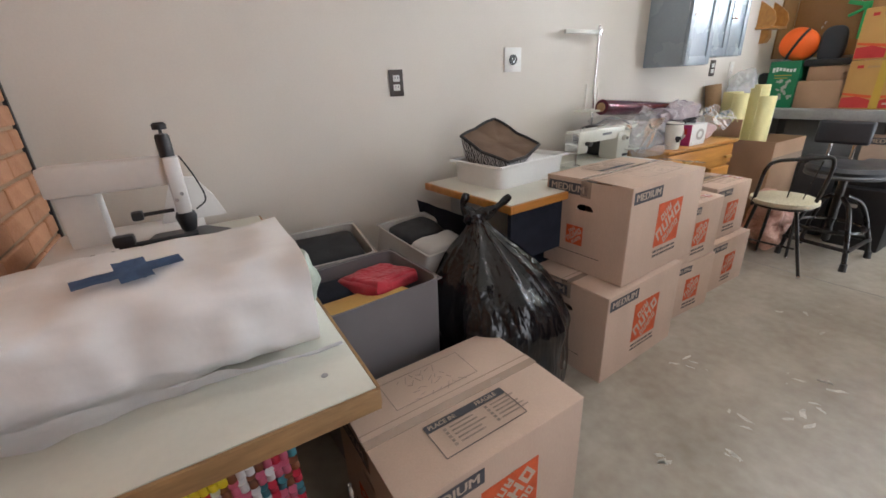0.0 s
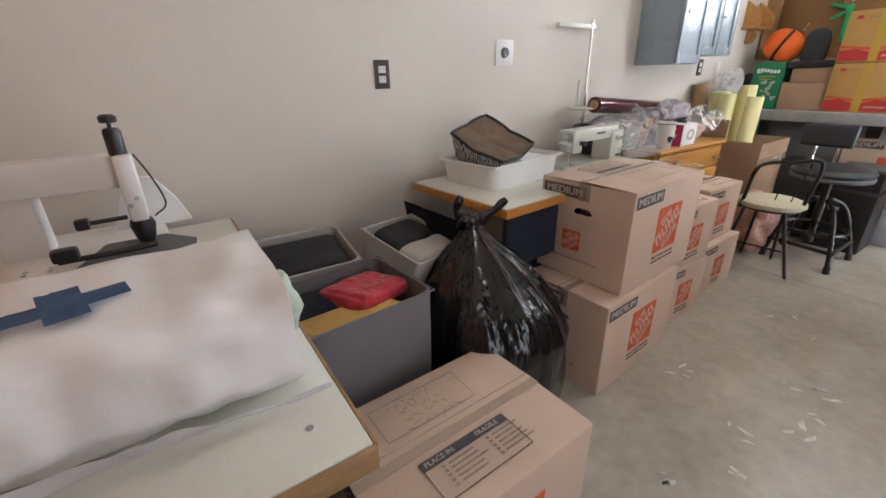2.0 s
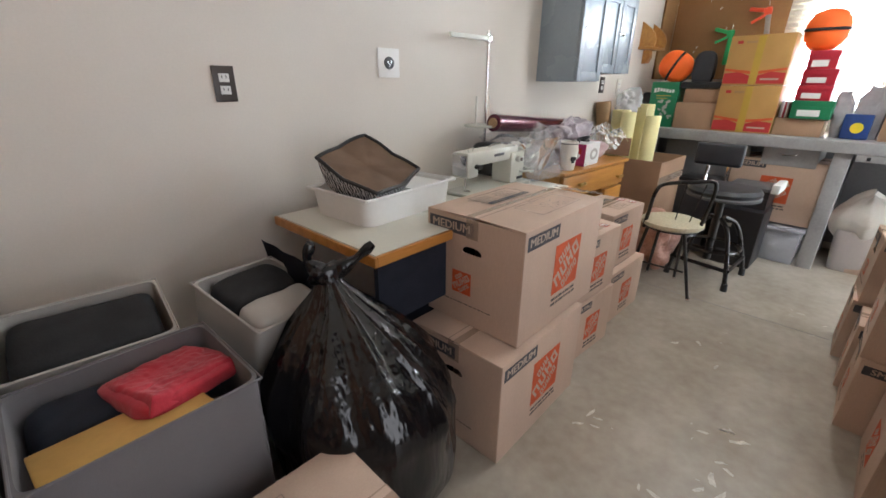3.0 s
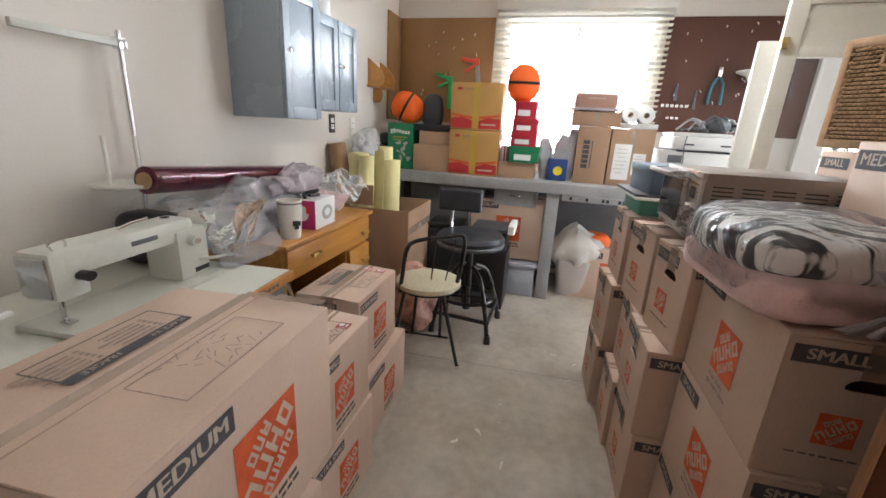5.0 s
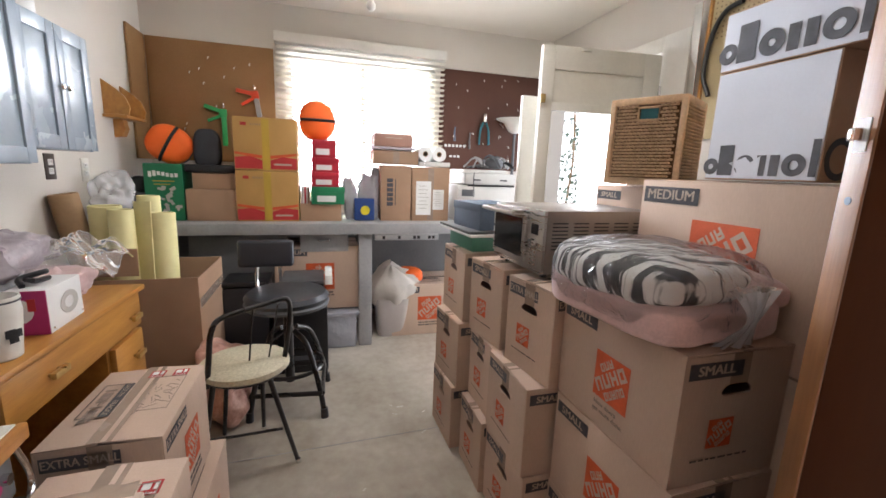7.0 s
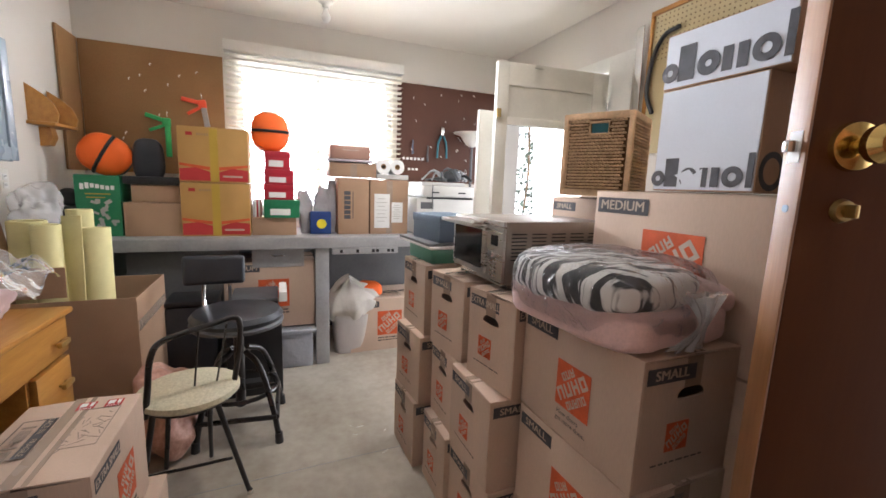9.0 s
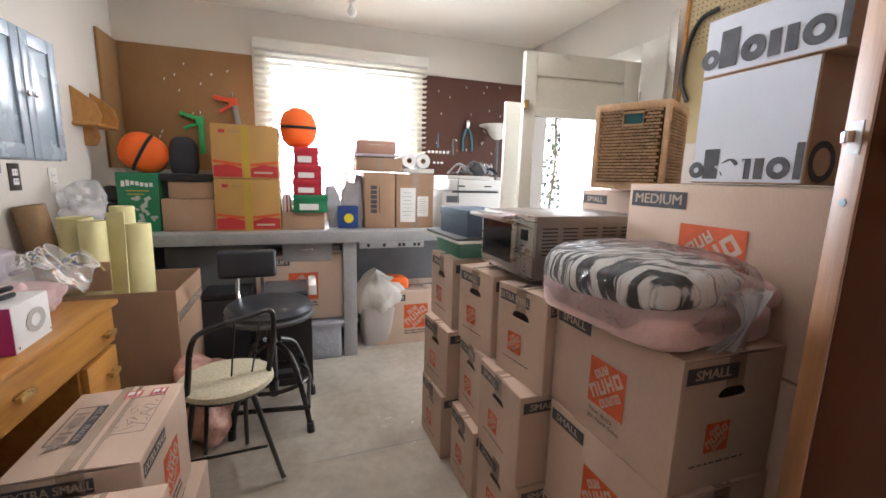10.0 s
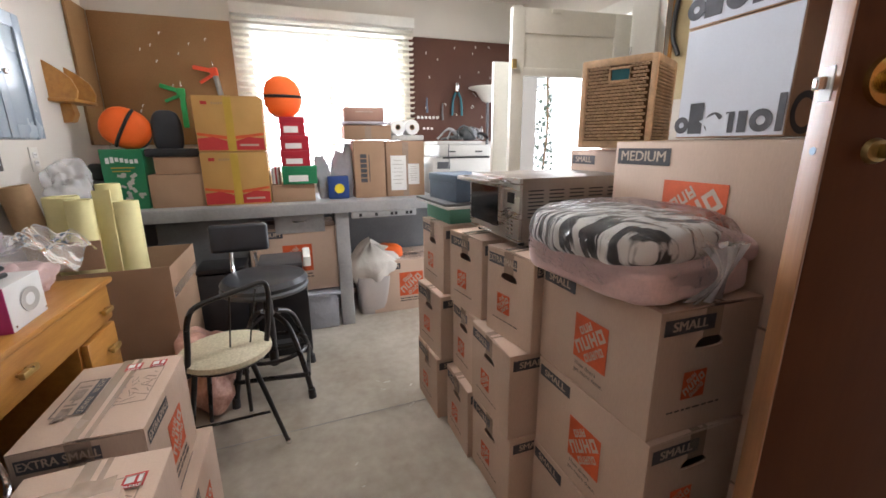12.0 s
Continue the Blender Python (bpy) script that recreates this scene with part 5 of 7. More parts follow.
part("side_panel", span(B(), (7.0, 4.665, 0.0), (7.03, 5.08, 0.60), 0.004), OAK, vt)


def pull(x, z, parent):
    q = part("pull", cube(B(), (x, 4.622, z), (0.07, 0.016, 0.020), 0.005), PULLM, parent, "brass bar pull")
    for k in (-0.02, 0.02):
        part("post", rod(B(), (x + k, 4.641, z), (x + k, 4.628, z), 0.005, seg=8), ANTBR, q)


pull(7.20, 0.685, dr)
pull(7.70, 0.665, dr)
for z0, z1 in ((0.345, 0.595), (0.075, 0.335)):
    d2 = part("drawer", span(B(), (7.545, 4.640, z0), (7.78, 4.664, z1), 0.008), OAK, vt)
    pull(7.70, (z0 + z1) / 2 + 0.04, d2)
part("kneehole_back", span(B(), (7.03, 5.0, 0.05), (7.535, 5.02, 0.60)), DOORWOOD, vt)

solid("fabric_roll", rod(rod(B(), (0, 0, 0), (0.84, 0, 0.0), 0.044, seg=24), (-0.004, 0, 0), (0.0, 0, 0.0), 0.03), MAROON, "shiny maroon foil roll lying on the dressing table", "roll", pose(6.675, 4.895, 1.045, 0, 4.5, 5))
solid("kraft_core", rod(B(), (0, 0, 0), (0.01, 0, 0), 0.026, seg=20), KRAFT, "brown cardboard core of the roll", "core", pose(6.663, 4.894, 1.045, 0, 4.5, 5))
solid("wrapped_fabric", lump(B(), (0, 0, 0.07), (0.40, 0.16, 0.075), 0.6, 0.045, 12, 11, 90, 44, 0), GREYWRAP, "grey fabric wrapped in plastic on the dressing table", "fabric", pose(7.16, 4.92, 0.776, 0, 0, 3))
solid("wrapped_fabric", lump(B(), (0, 0, 0.055), (0.27, 0.12, 0.06), 0.6, 0.042, 15, 12, 80, 40, 0), LILAC, "lilac fabric folded in plastic", "fabric", pose(7.42, 4.93, 0.90, 0, -4, 4))
solid("wrapped_fabric", lump(B(), (0, 0, 0.05), (0.22, 0.11, 0.055), 0.6, 0.042, 15, 13, 80, 40, 0), PALEPINK, "pale pink fabric folded in plastic", "fabric", pose(7.56, 4.86, 0.776, 0, 0, 6))
drape = thing("plastic_sheet", pose(0, 0, 0), "crumpled clear plastic sheeting draped over fabric", "plastic sheet")


def drape_at(u, v):
    x = 6.72 + 1.15 * u
    y = 5.04 - (0.25 + 0.15 * min(1, max(0, (0.32 - u) / 0.1))) * v + 0.015 * math.sin(7 * u + 3)
    n1 = noise.noise(Vector((u * 5, v * 4, 2))) + 0.6 * noise.noise(Vector((u * 13, v * 9, 5))) + 0.25 * noise.noise(Vector((u * 30, v * 14, 7)))
    top = 1.01 + 0.04 * n1 - 0.05 * u + 0.02 * math.sin(6 * u)
    edge = max(0.0, (v - 0.55) / 0.45)
    fall = edge ** 1.5 * (0.16 if u > 0.42 else 0.20)
    z = max(top - fall, 0.785)
    if u < 0.26:
        k = (0.26 - u) / 0.26
        z = max(0.775, z - k * 0.05 * (1 + v)) if v < 0.6 else max(0.77, z - k * 0.12)
    return Vector((x, y, z))


part("sheet", sheet(B(), drape_at, 150, 60, 0.0), FILM, drape)
part("end_tuft", sheet(B(), lambda u, v: Vector((7.66 + 0.22 * u, 4.98 - 0.30 * v, 0.85 + 0.08 * math.sin(3.1 * v) + 0.045 * noise.noise(Vector((u * 2.5, v * 4, 1))) + 0.02 * noise.noise(Vector((u * 7, v * 9, 1))) + 0.04 * u)), 70, 70, 0.0), FILM, drape)
part("hanging_corner", sheet(B(), lambda u, v: Vector((6.64 + 0.30 * u * (1 - 0.55 * v) + 0.09 * v + 0.02 * noise.noise(Vector((u * 4, v * 2, 3))), 4.66 - 0.06 * math.sin(3 * u) + 0.07 * v + 0.022 * noise.noise(Vector((u * 6, v * 1.2, 8))), 0.985 - 0.205 * v * (1 - 0.3 * abs(u - 0.5)) + 0.008 * noise.noise(Vector((u * 9, v * 4, 2))))), 50, 40, 0.0), FILM, drape)

cup = thing("enamel_cup", pose(7.108, 4.688, 0.775), "white cup with a small black emblem", "cup")
part("body", lathe(B(), [(0, 0.0), (0.036, 0.0), (0.040, 0.004), (0.050, 0.118), (0.0505, 0.121), (0.047, 0.150), (0.0495, 0.153), (0.0495, 0.160), (0.045, 0.160), (0.044, 0.12), (0.036, 0.008), (0, 0.008)], seg=36), CUPW, cup)
part("rim", lathe(B(), [(0.0492, 0.147), (0.0508, 0.149), (0.0508, 0.151), (0.0492, 0.152)], seg=36), GREYPL, cup)
for i, (dx, dz, r) in enumerate(((-0.006, 0.07, 0.013), (0.009, 0.068, 0.012), (0.0, 0.055, 0.012))):
    part("emblem", cube(B(), (0, 0, 0), (r * 1.7, 0.0015, r * 1.7), 0.0007, m=Matrix.Rotation(radians(-24), 4, "Z") @ Matrix.Translation((dx, -0.0462, dz))), BLACK, cup, "black emblem")
gb_ = thing("gadget_box", pose(7.328, 4.715, 0.775, 0, 0, 3) @ Matrix.Diagonal((1.28, 1.15, 1.2, 1)), "white and magenta boxed gadget with a grey oval", "boxed gadget")
part("box", cube(B(), (0.02, 0, 0.055), (0.15, 0.085, 0.11), 0.004), WHITE, gb_)
part("side_label", cube(B(), (-0.0565, 0, 0.055), (0.002, 0.083, 0.108)), MAGENTA, gb_, "magenta end")
part("white_disc", rod(B(), (-0.0575, 0.015, 0.06), (-0.0582, 0.015, 0.06), 0.03), PAPER, gb_)
part("red_window", cube(B(), (-0.0585, -0.012, 0.075), (0.001, 0.016, 0.03)), REDINK, gb_)
part("oval_print", lathe(B(), [(0.018, 0), (0.034, 0), (0.034, 0.001), (0.018, 0.001)], m=Matrix.Translation((0.03, -0.0435, 0.055)) @ Matrix.Rotation(math.pi / 2, 4, "X") @ Matrix.Diagonal((1.15, 0.85, 1, 1))), LIGHTFAB, gb_, "grey printed oval")
for x in (-0.045, 0.085):
    part("rivet", rod(B(), (x, -0.0425, 0.012), (x, -0.0445, 0.012), 0.003, seg=8), CHROME, gb_)
solid("black_cable", tube(B(), [(-0.05, 0.0, 0.005), (-0.02, 0.02, 0.02), (0.03, -0.015, 0.03), (0.06, 0.015, 0.018), (0.02, 0.03, 0.012), (-0.03, -0.02, 0.016), (0.05, -0.01, 0.006)], 0.008), BLACK, "coiled black cable on the gadget box", "cable", pose(7.335, 4.73, 0.908))

# ---- tall open carton with rolls ----
tb = thing("open_carton", pose(8.282, 4.742, 0, 0, 0, 1), "tall open brown carton holding yellow rolls", "cardboard box")
for lo, hi in (((-0.26, -0.25, 0), (-0.255, 0.25, 0.735)), ((0.255, -0.25, 0), (0.26, 0.25, 0.73)), ((-0.255, -0.25, 0), (0.255, -0.245, 0.73)), ((-0.255, 0.245, 0), (0.255, 0.25, 0.735)), ((-0.255, -0.245, 0), (0.255, 0.245, 0.006))):
    part("side", span(B(), lo, hi, 0.0015), BROWN, tb)
part("flap", cube(B(), (-0.257, 0.10, 0.80), (0.005, 0.20, 0.13), 0.001, m=Matrix.Rotation(0.04, 4, "Y")), BROWN, tb, "upright flap")
part("tape", cube(B(), (0, -0.2508, 0.60), (0.5, 0.001, 0.05)), TAPE, tb)


def roll(x, y, z0, z1, r, mm, label, tilt=(0, 0)):
    t = thing("foam_roll", pose(x, y, z0, tilt[0], tilt[1], 0), label, "roll", "rolls in the carton")
    h = z1 - z0
    part("tube", lathe(B(), [(r * 0.84, h - 0.002), (r * 0.95, h), (r, h - 0.004), (r, 0), (r * 0.84, 0), (r * 0.84, h - 0.002)], seg=26), mm, t)
    part("wound_layer", lathe(B(), [(r * 0.58, h - 0.02), (r * 0.70, h - 0.02), (r * 0.70, 0.05), (r * 0.58, 0.05), (r * 0.58, h - 0.02)], seg=20), mm, t)


yl = "pale yellow foam roll standing in the carton"
roll(8.20, 4.905, 0.05, 1.06, 0.066, YELLOW, yl)
roll(8.105, 4.805, 0.05, 1.052, 0.050, YELLOW, yl)
roll(8.145, 4.665, 0.05, 1.032, 0.058, YELLOW, yl + " near its corner", (0, 2))
roll(8.285, 4.752, 0.05, 1.105, 0.050, YELLOW, yl + ", taller than the rest")
roll(8.20, 4.975, 0.55, 1.12, 0.056, KRAFT, "brown cardboard tube leaning in the carton", (-7, -4))
solid("card_offcut", cube(B(), (0, 0, 0.28), (0.085, 0.006, 0.52), 0.001), YELLOW, "folded pale yellow card strip in the carton", "card", pose(8.085, 4.725, 0.55, 6, 3, 70))
solid("clear_bag", lump(B(), (0, 0, 0.11), (0.12, 0.08, 0.11), 1.0, 0.06, 11, 21, 80, 50), FILMWHITE, "crumpled cloudy plastic bag behind the rolls", "plastic bag", pose(8.42, 4.97, 0.97))
solid("carton_filler", lump(B(), (0, 0, 0.24), (0.20, 0.20, 0.24), 0.5, 0.02, 6, 22, 28, 16), KRAFT, "brown wrapping paper filling the carton", "wrapping paper", pose(8.30, 4.73, 0.008))

# ---- wall cabinets and small shelf ----
def cabinet(x0, x1, z0, z1, yf, doors, knobs, label):
    t = thing("wall_cabinet", pose(0, 0, 0), label, "wall cabinet", "wall cabinets")
    part("body", span(B(), (x0, yf + 0.02, z0), (x1, Y1 - 0.001, z1), 0.003), CABIN, t)
    w = (x1 - x0) / doors
    for i in range(doors):
        a, b = x0 + i * w + 0.003, x0 + (i + 1) * w - 0.003
        d = part("door", span(B(), (a, yf + 0.008, z0 + 0.004), (b, yf + 0.019, z1 - 0.004), 0.002), CABIN, t)
        for lo, hi in (((a, yf, z0 + 0.004), (a + 0.045, yf + 0.0085, z1 - 0.004)), ((b - 0.045, yf, z0 + 0.004), (b, yf + 0.0085, z1 - 0.004)), ((a + 0.045, yf, z0 + 0.004), (b - 0.045, yf + 0.0085, z0 + 0.054)), ((a + 0.045, yf, z1 - 0.054), (b - 0.045, yf + 0.0085, z1 - 0.004))):
            part("door_frame", span(B(), lo, hi, 0.002), CABIN, d)
        kx = (a + 0.018) if knobs[i] < 0 else (b - 0.018)
        part("knob", lathe(B(), [(0, 0.024), (0.008, 0.023), (0.011, 0.017), (0.006, 0.010), (0.005, 0), (0, 0)], m=Matrix.Translation((kx, yf, 1.535)) @ Matrix.Rotation(math.pi / 2, 4, "X")), CHROME, d, "small chrome knob")
    return t


cabinet(7.315, 7.60, 1.253, 1.80, 4.815, 1, [-1], "blue-grey enamelled single wall cabinet")
cabinet(7.603, 8.045, 1.305, 1.762, 4.835, 2, [1, -1], "blue-grey enamelled wall cabinet with two panelled doors")
jug = thing("plastic_bottle", pose(7.80, 4.93, 1.762), "pale plastic bottle with a blue cap on the cabinet", "bottle")
part("body", lathe(B(), [(0, 0), (0.05, 0), (0.055, 0.02), (0.055, 0.12), (0.02, 0.17), (0.018, 0.19), (0, 0.19)]), WHITE, jug)
part("cap", rod(B(), (0, 0, 0.19), (0, 0, 0.215), 0.02), BLUEBOX, jug)

sh = thing("corner_shelf", pose(8.76, Y1, 1.41), "small scrolled wooden wall shelf", "shelf")
part("board", span(B(), (-0.02, -0.12, 0.105), (0.26, -0.001, 0.122), 0.004), OAK, sh)
curve = [(0.0, 0.12), (-0.12, 0.12), (-0.13, 0.16), (-0.11, 0.22), (-0.07, 0.26), (-0.03, 0.29), (0.0, 0.31)]
for x in (0.0, 0.225):
    part("side_bracket", outline(B(), [(y - 0.001, z + 0.003) for y, z in curve], 0.016, "x", x), OAK, sh)
part("lower_bracket", outline(B(), [(-0.001, 0.0), (-0.04, 0.005), (-0.06, 0.05), (-0.05, 0.104), (-0.001, 0.104)], 0.06, "x", 0.10), OAK, sh)
solid("envelope", cube(B(), (0, 0, 0.05), (0.10, 0.004, 0.10), 0.001), PAPER, "white paper standing on the small shelf", "paper", pose(8.84, Y1 - 0.05, 1.533, 0, 8, 0))

# ---- steel workbench ----
bench = thing("workbench", pose(0, 0, 0), "long grey steel workbench with drawers and an outlet strip", "workbench")
part("top", span(B(), (8.72, 2.40, 0.862), (9.38, 5.085, 0.905), 0.006), STEEL, bench)
part("front_lip", span(B(), (8.712, 2.40, 0.83), (8.7195, 5.085, 0.90), 0.002), STEEL, bench)
for y in (3.58, 2.46, 4.98):
    part("leg", span(B(), (8.735, y, 0), (8.80, y + 0.09, 0.862), 0.005), STEEL, bench)
    part("rear_leg", span(B(), (9.30, y, 0), (9.365, y + 0.09, 0.862), 0.005), STEEL, bench)
part("back_panel", span(B(), (9.30, 2.55, 0.08), (9.31, 4.98, 0.85)), STEELD, bench)
part("side_panel", span(B(), (8.80, 4.14, 0.42), (8.815, 4.74, 0.83), 0.003), STEELD, bench, "dark grey apron panel")
dw_ = part("drawer", span(B(), (8.775, 3.74, 0.70), (9.2, 4.06, 0.828), 0.004), STEEL, bench, "light grey steel drawer")
part("handle", tube(B(), [(8.773, 3.86, 0.785), (8.758, 3.88, 0.78), (8.758, 3.93, 0.78), (8.773, 3.95, 0.785)], 0.005, 6), CHROME, dw_)
strip = part("outlet_strip", span(B(), (8.715, 3.10, 0.785), (8.755, 3.56, 0.828), 0.003), STEEL, bench)
for y in (3.14, 3.17, 3.25, 3.28, 3.39, 3.50):
    part("outlet", cube(B(), (8.714, y, 0.806), (0.004, 0.020, 0.022), 0.002), BLACK, strip)


def carton(name, m, s, mm, label, tape=None, seam=True):
    """A plain closed carton of size s, standing on its base."""
    t = thing(name, m, label, "cardboard box")
    part("body", cube(B(), (0, 0, s[2] / 2), s, 0.004), mm, t)
    for k in (-1, 1):
        part("flap", cube(B(), (0, k * s[1] / 4, s[2] + 0.002), (s[0] - 0.004, s[1] / 2 - 0.004, 0.004), 0.001), mm, t)
    if tape:
        part("tape", cube(B(), (-s[0] / 2 - 0.0006, 0, s[2] / 2), (0.001, 0.045, s[2] * 0.98)), tape, t)
        part("tape", cube(B(), (0, 0, s[2] + 0.0048), (s[0], 0.045, 0.001)), tape, t)
    return t


ZB = 0.905
# tissue carton
kx = carton("tissue_carton", pose(8.96, 4.865, ZB), (0.20, 0.215, 0.355), GREENBOX, "green printed tissue carton with pale leaf pattern")
mk = face((-0.1002, 0, 0.18), (0, -1, 0), (0, 0, 1))
bm = B()
for i in range(7):
    patch(bm, -0.072 + 0.024 * i, 0.112 + 0.006 * math.sin(i * 0.9), 0.018, 0.034 if i in (0, 1) else 0.024)
part("mark", bm, PAPER, kx, "white wavy block mark", mk)
bm = B()
rnd = random.Random(8)
for i in range(16):
    patch(bm, rnd.uniform(-0.03, 0.08), rnd.uniform(-0.12, 0.03), rnd.uniform(0.015, 0.04), rnd.uniform(0.012, 0.03), 0.001 + 0.0001 * i, 0.0004, rnd.uniform(0, 3))
part("leaf_print", bm, LIGHTFAB, kx, "pale leaf print", mk)
part("text_bars", patch(patch(B(), 0.0, 0.070, 0.12, 0.007), -0.01, 0.05, 0.09, 0.006), YTAPE, kx, m=mk)["kind"] = "stuff"


def sport_ball(m, label):
    t = thing("ball_cap", m, label, "soft helmet")
    part("shell", lump(B(), (0, 0, 0), (0.075, 0.130, 0.118), 0.85, 0.004, 5, 31, 36, 22), NEON, t)
    part("back", lump(B(), (0.05, -0.012, 0.0), (0.075, 0.120, 0.110), 0.8, 0.004, 5, 32, 32, 18), GREYPL, t, "dark grey back with straps")
    pts = [(-0.078 * math.cos(a) ** 0.6 - 0.002, 0.0, 0.118 * math.sin(a)) for a in [-1.35 + 2.7 * i / 12 for i in range(13)]]
    part("band", tube(B(), pts, 0.010, 6, 1), BLACK, t, "black band")
    return t


sport_ball(pose(8.96, 4.845, 1.385, 28, 0, 6), "neon orange soft helmet with a black band, on the tissue carton")
sport_ball(pose(8.97, 3.935, 1.590, 90, 0, 8), "neon orange soft helmet with a black band, on shoe boxes")
carton("brown_carton", pose(8.99, 4.595, ZB), (0.28, 0.305, 0.20), BROWN, "plain brown carton on the workbench")
carton("brown_carton", pose(9.0, 4.585, ZB + 0.205), (0.24, 0.25, 0.10), BROWN, "small plain brown carton on another")
bl = thing("black_case", pose(8.99, 4.60, 1.215), "black soft case with an upright flap", "case")
part("tray", cube(B(), (0, 0, 0.025), (0.25, 0.30, 0.05), 0.015), BLACK, bl)
part("upright_flap", lump(B(), (-0.02, 0.03, 0.15), (0.03, 0.085, 0.13), 0.7, 0.004, 6, 5, 24, 16), VINYL, bl)


def red_carton(z, label, top):
    t = carton("printed_carton", pose(8.98, 4.257, z, 0, 0, 0), (0.30, 0.385, 0.33), GOLDBOX, label, YTAPE)
    m = face((-0.1503, 0, 0.165), (0, -1, 0), (0, 0, 1))
    for k in (-1, 1):
        bm = B()
        for dy, h in ((-0.115, 0.07),):
            pts = [(k * 0.025, -0.155), (k * 0.188, -0.155), (k * 0.188, -0.085), (k * 0.10, -0.075), (k * 0.025, -0.10)]
            vs = [bm.verts.new((x, y, 0.001)) for x, y in (pts if k > 0 else pts[::-1])]
            bm.faces.new(vs)
        part("red_band", bm, REDINK, t, "red printed band", m)
        bm = B()
        vs = [bm.verts.new((x, y, 0.001)) for x, y in ((k * 0.025, -0.09), (k * 0.188, -0.065), (k * 0.188, -0.05), (k * 0.025, -0.07))]
        bm.faces.new(vs if k > 0 else vs[::-1])
        part("thin_band", bm, ORANGE, t, m=m)
    part("red_mark", patch(B(), -0.13, 0.125, 0.035, 0.02), REDINK, t, "small red mark", m)
    bm = B()
    for i in range(5):
        patch(bm, -0.085 + 0.013 * i, 0.124, 0.009, 0.014)
    part("text_bar", bm, KRAFT, t, m=m)
    part("white_bar", patch(B(), 0.10, -0.125, 0.11, 0.012, 0.0018), INKPALE, t, m=m)


red_carton(ZB, "golden carton with red bands and yellow tape on the workbench", False)
red_carton(ZB + 0.337, "golden carton with red bands stacked on its twin", True)
carton("shoe_carton", pose(8.97, 3.92, ZB), (0.24, 0.275, 0.115), BROWN, "light brown carton under the shoe boxes")


def shoe_box(y, z, s, mm, label):
    t = thing("shoe_box", pose(8.97, y, z), label, "shoe box", "shoe boxes")
    part("body", cube(B(), (0, 0, s[2] / 2 - 0.004), (s[0] - 0.006, s[1] - 0.006, s[2] - 0.008), 0.002), mm, t)
    part("lid", cube(B(), (0, 0, s[2] - 0.018), (s[0], s[1], 0.036), 0.002), mm, t)
    part("end_label", cube(B(), (-s[0] / 2 + 0.0025, 0.01, s[2] * 0.32), (0.002, s[1] * 0.55, s[2] * 0.35)), PAPER, t, "white size sticker")


shoe_box(3.872, ZB + 0.120, (0.30, 0.225, 0.118), GREENBOX, "dark green shoe box with a white sticker")
shoe_box(3.888, ZB + 0.239, (0.28, 0.19, 0.098), REDBOX, "red shoe box with a white sticker")
shoe_box(3.885, ZB + 0.338, (0.28, 0.185, 0.098), REDBOX, "red shoe box with a white sticker")
shoe_box(3.892, ZB + 0.437, (0.28, 0.16, 0.115), REDBOX, "red shoe box at the top of its stack")
books = thing("magazines", pose(8.99, 4.025, ZB + 0.118), "row of thin red and white magazines", "magazines")
for i in range(5):
    part("magazine", cube(B(), (0, -0.022 + 0.011 * i, 0.055), (0.20, 0.009, 0.11), 0.001), (PINKBOX, PAPER, REDBOX, PAPER, LILAC)[i], books)
sb = thing("silver_bags", pose(8.95, 3.615, ZB), "silver-grey plastic bags with a blue printed packet", "plastic bag")
for y_, z_, w_, h_, tilt_, turn_ in ((0.075, 0.0, 0.055, 0.30, -9, 14), (0.0, 0.0, 0.062, 0.33, 5, -10), (-0.065, 0.0, 0.040, 0.38, 3, 6)):
    def mailer(u, v, w=w_, h=h_):
        a = 2 * math.pi * u
        taper = 1 - 0.45 * max(0.0, v - 0.72) / 0.28
        thick = 0.030 * math.sin(math.pi * min(0.92, 0.25 + v * 0.75)) + 0.003
        q = Vector((math.cos(a) * 1.5, math.sin(a) * 1.5 + w * 90, v * 5))
        return Vector((thick * math.cos(a) + 0.010 * noise.noise(q), w * taper * math.copysign(abs(math.sin(a)) ** 0.6, math.sin(a)) + 0.010 * noise.noise(q + Vector((5, 0, 0))), h * v + 0.02 * noise.noise(Vector((u * 4, 0, w * 80))) * v))
    part("bag", sheet(B(), mailer, 40, 26, 0.0), GREYBAG, sb, "", pose(0.03, y_, z_, tilt_, 0, turn_))
part("packet", cube(B(), (-0.055, 0.005, 0.082), (0.05, 0.145, 0.16), 0.012), BLUEBAG, sb, "blue packet with a yellow oval")
part("oval", rod(B(), (-0.083, 0.0, 0.075), (-0.0815, 0.0, 0.075), 0.034), THREADS[0], sb, "yellow oval print")
ct = carton("tall_carton", pose(8.98, 3.392, ZB), (0.22, 0.22, 0.40), BROWN, "tall brown carton with dark upright lettering blocks")
bm = B()
for i in range(6):
    patch(bm, -0.005, 0.095 - 0.034 * i, 0.045, 0.027)
    patch(bm, 0.003, 0.095 - 0.034 * i, 0.018, 0.010, 0.0014)
part("mark", bm, INK, ct, "dark upright block mark", face((-0.1102, 0.04, 0.20), (0, -1, 0), (0, 0, 1)))
part("thin_bar", patch(B(), 0.035, 0.01, 0.006, 0.19), INK, ct, m=face((-0.1102, 0.04, 0.20), (0, -1, 0), (0, 0, 1)))
pc = carton("parcel", pose(8.985, 3.13, ZB), (0.23, 0.285, 0.395), BROWN, "brown parcel with two white papers stuck on it", TAPE)
mp_ = face((-0.1157, 0, 0.20), (0, -1, 0), (0, 0, 1))
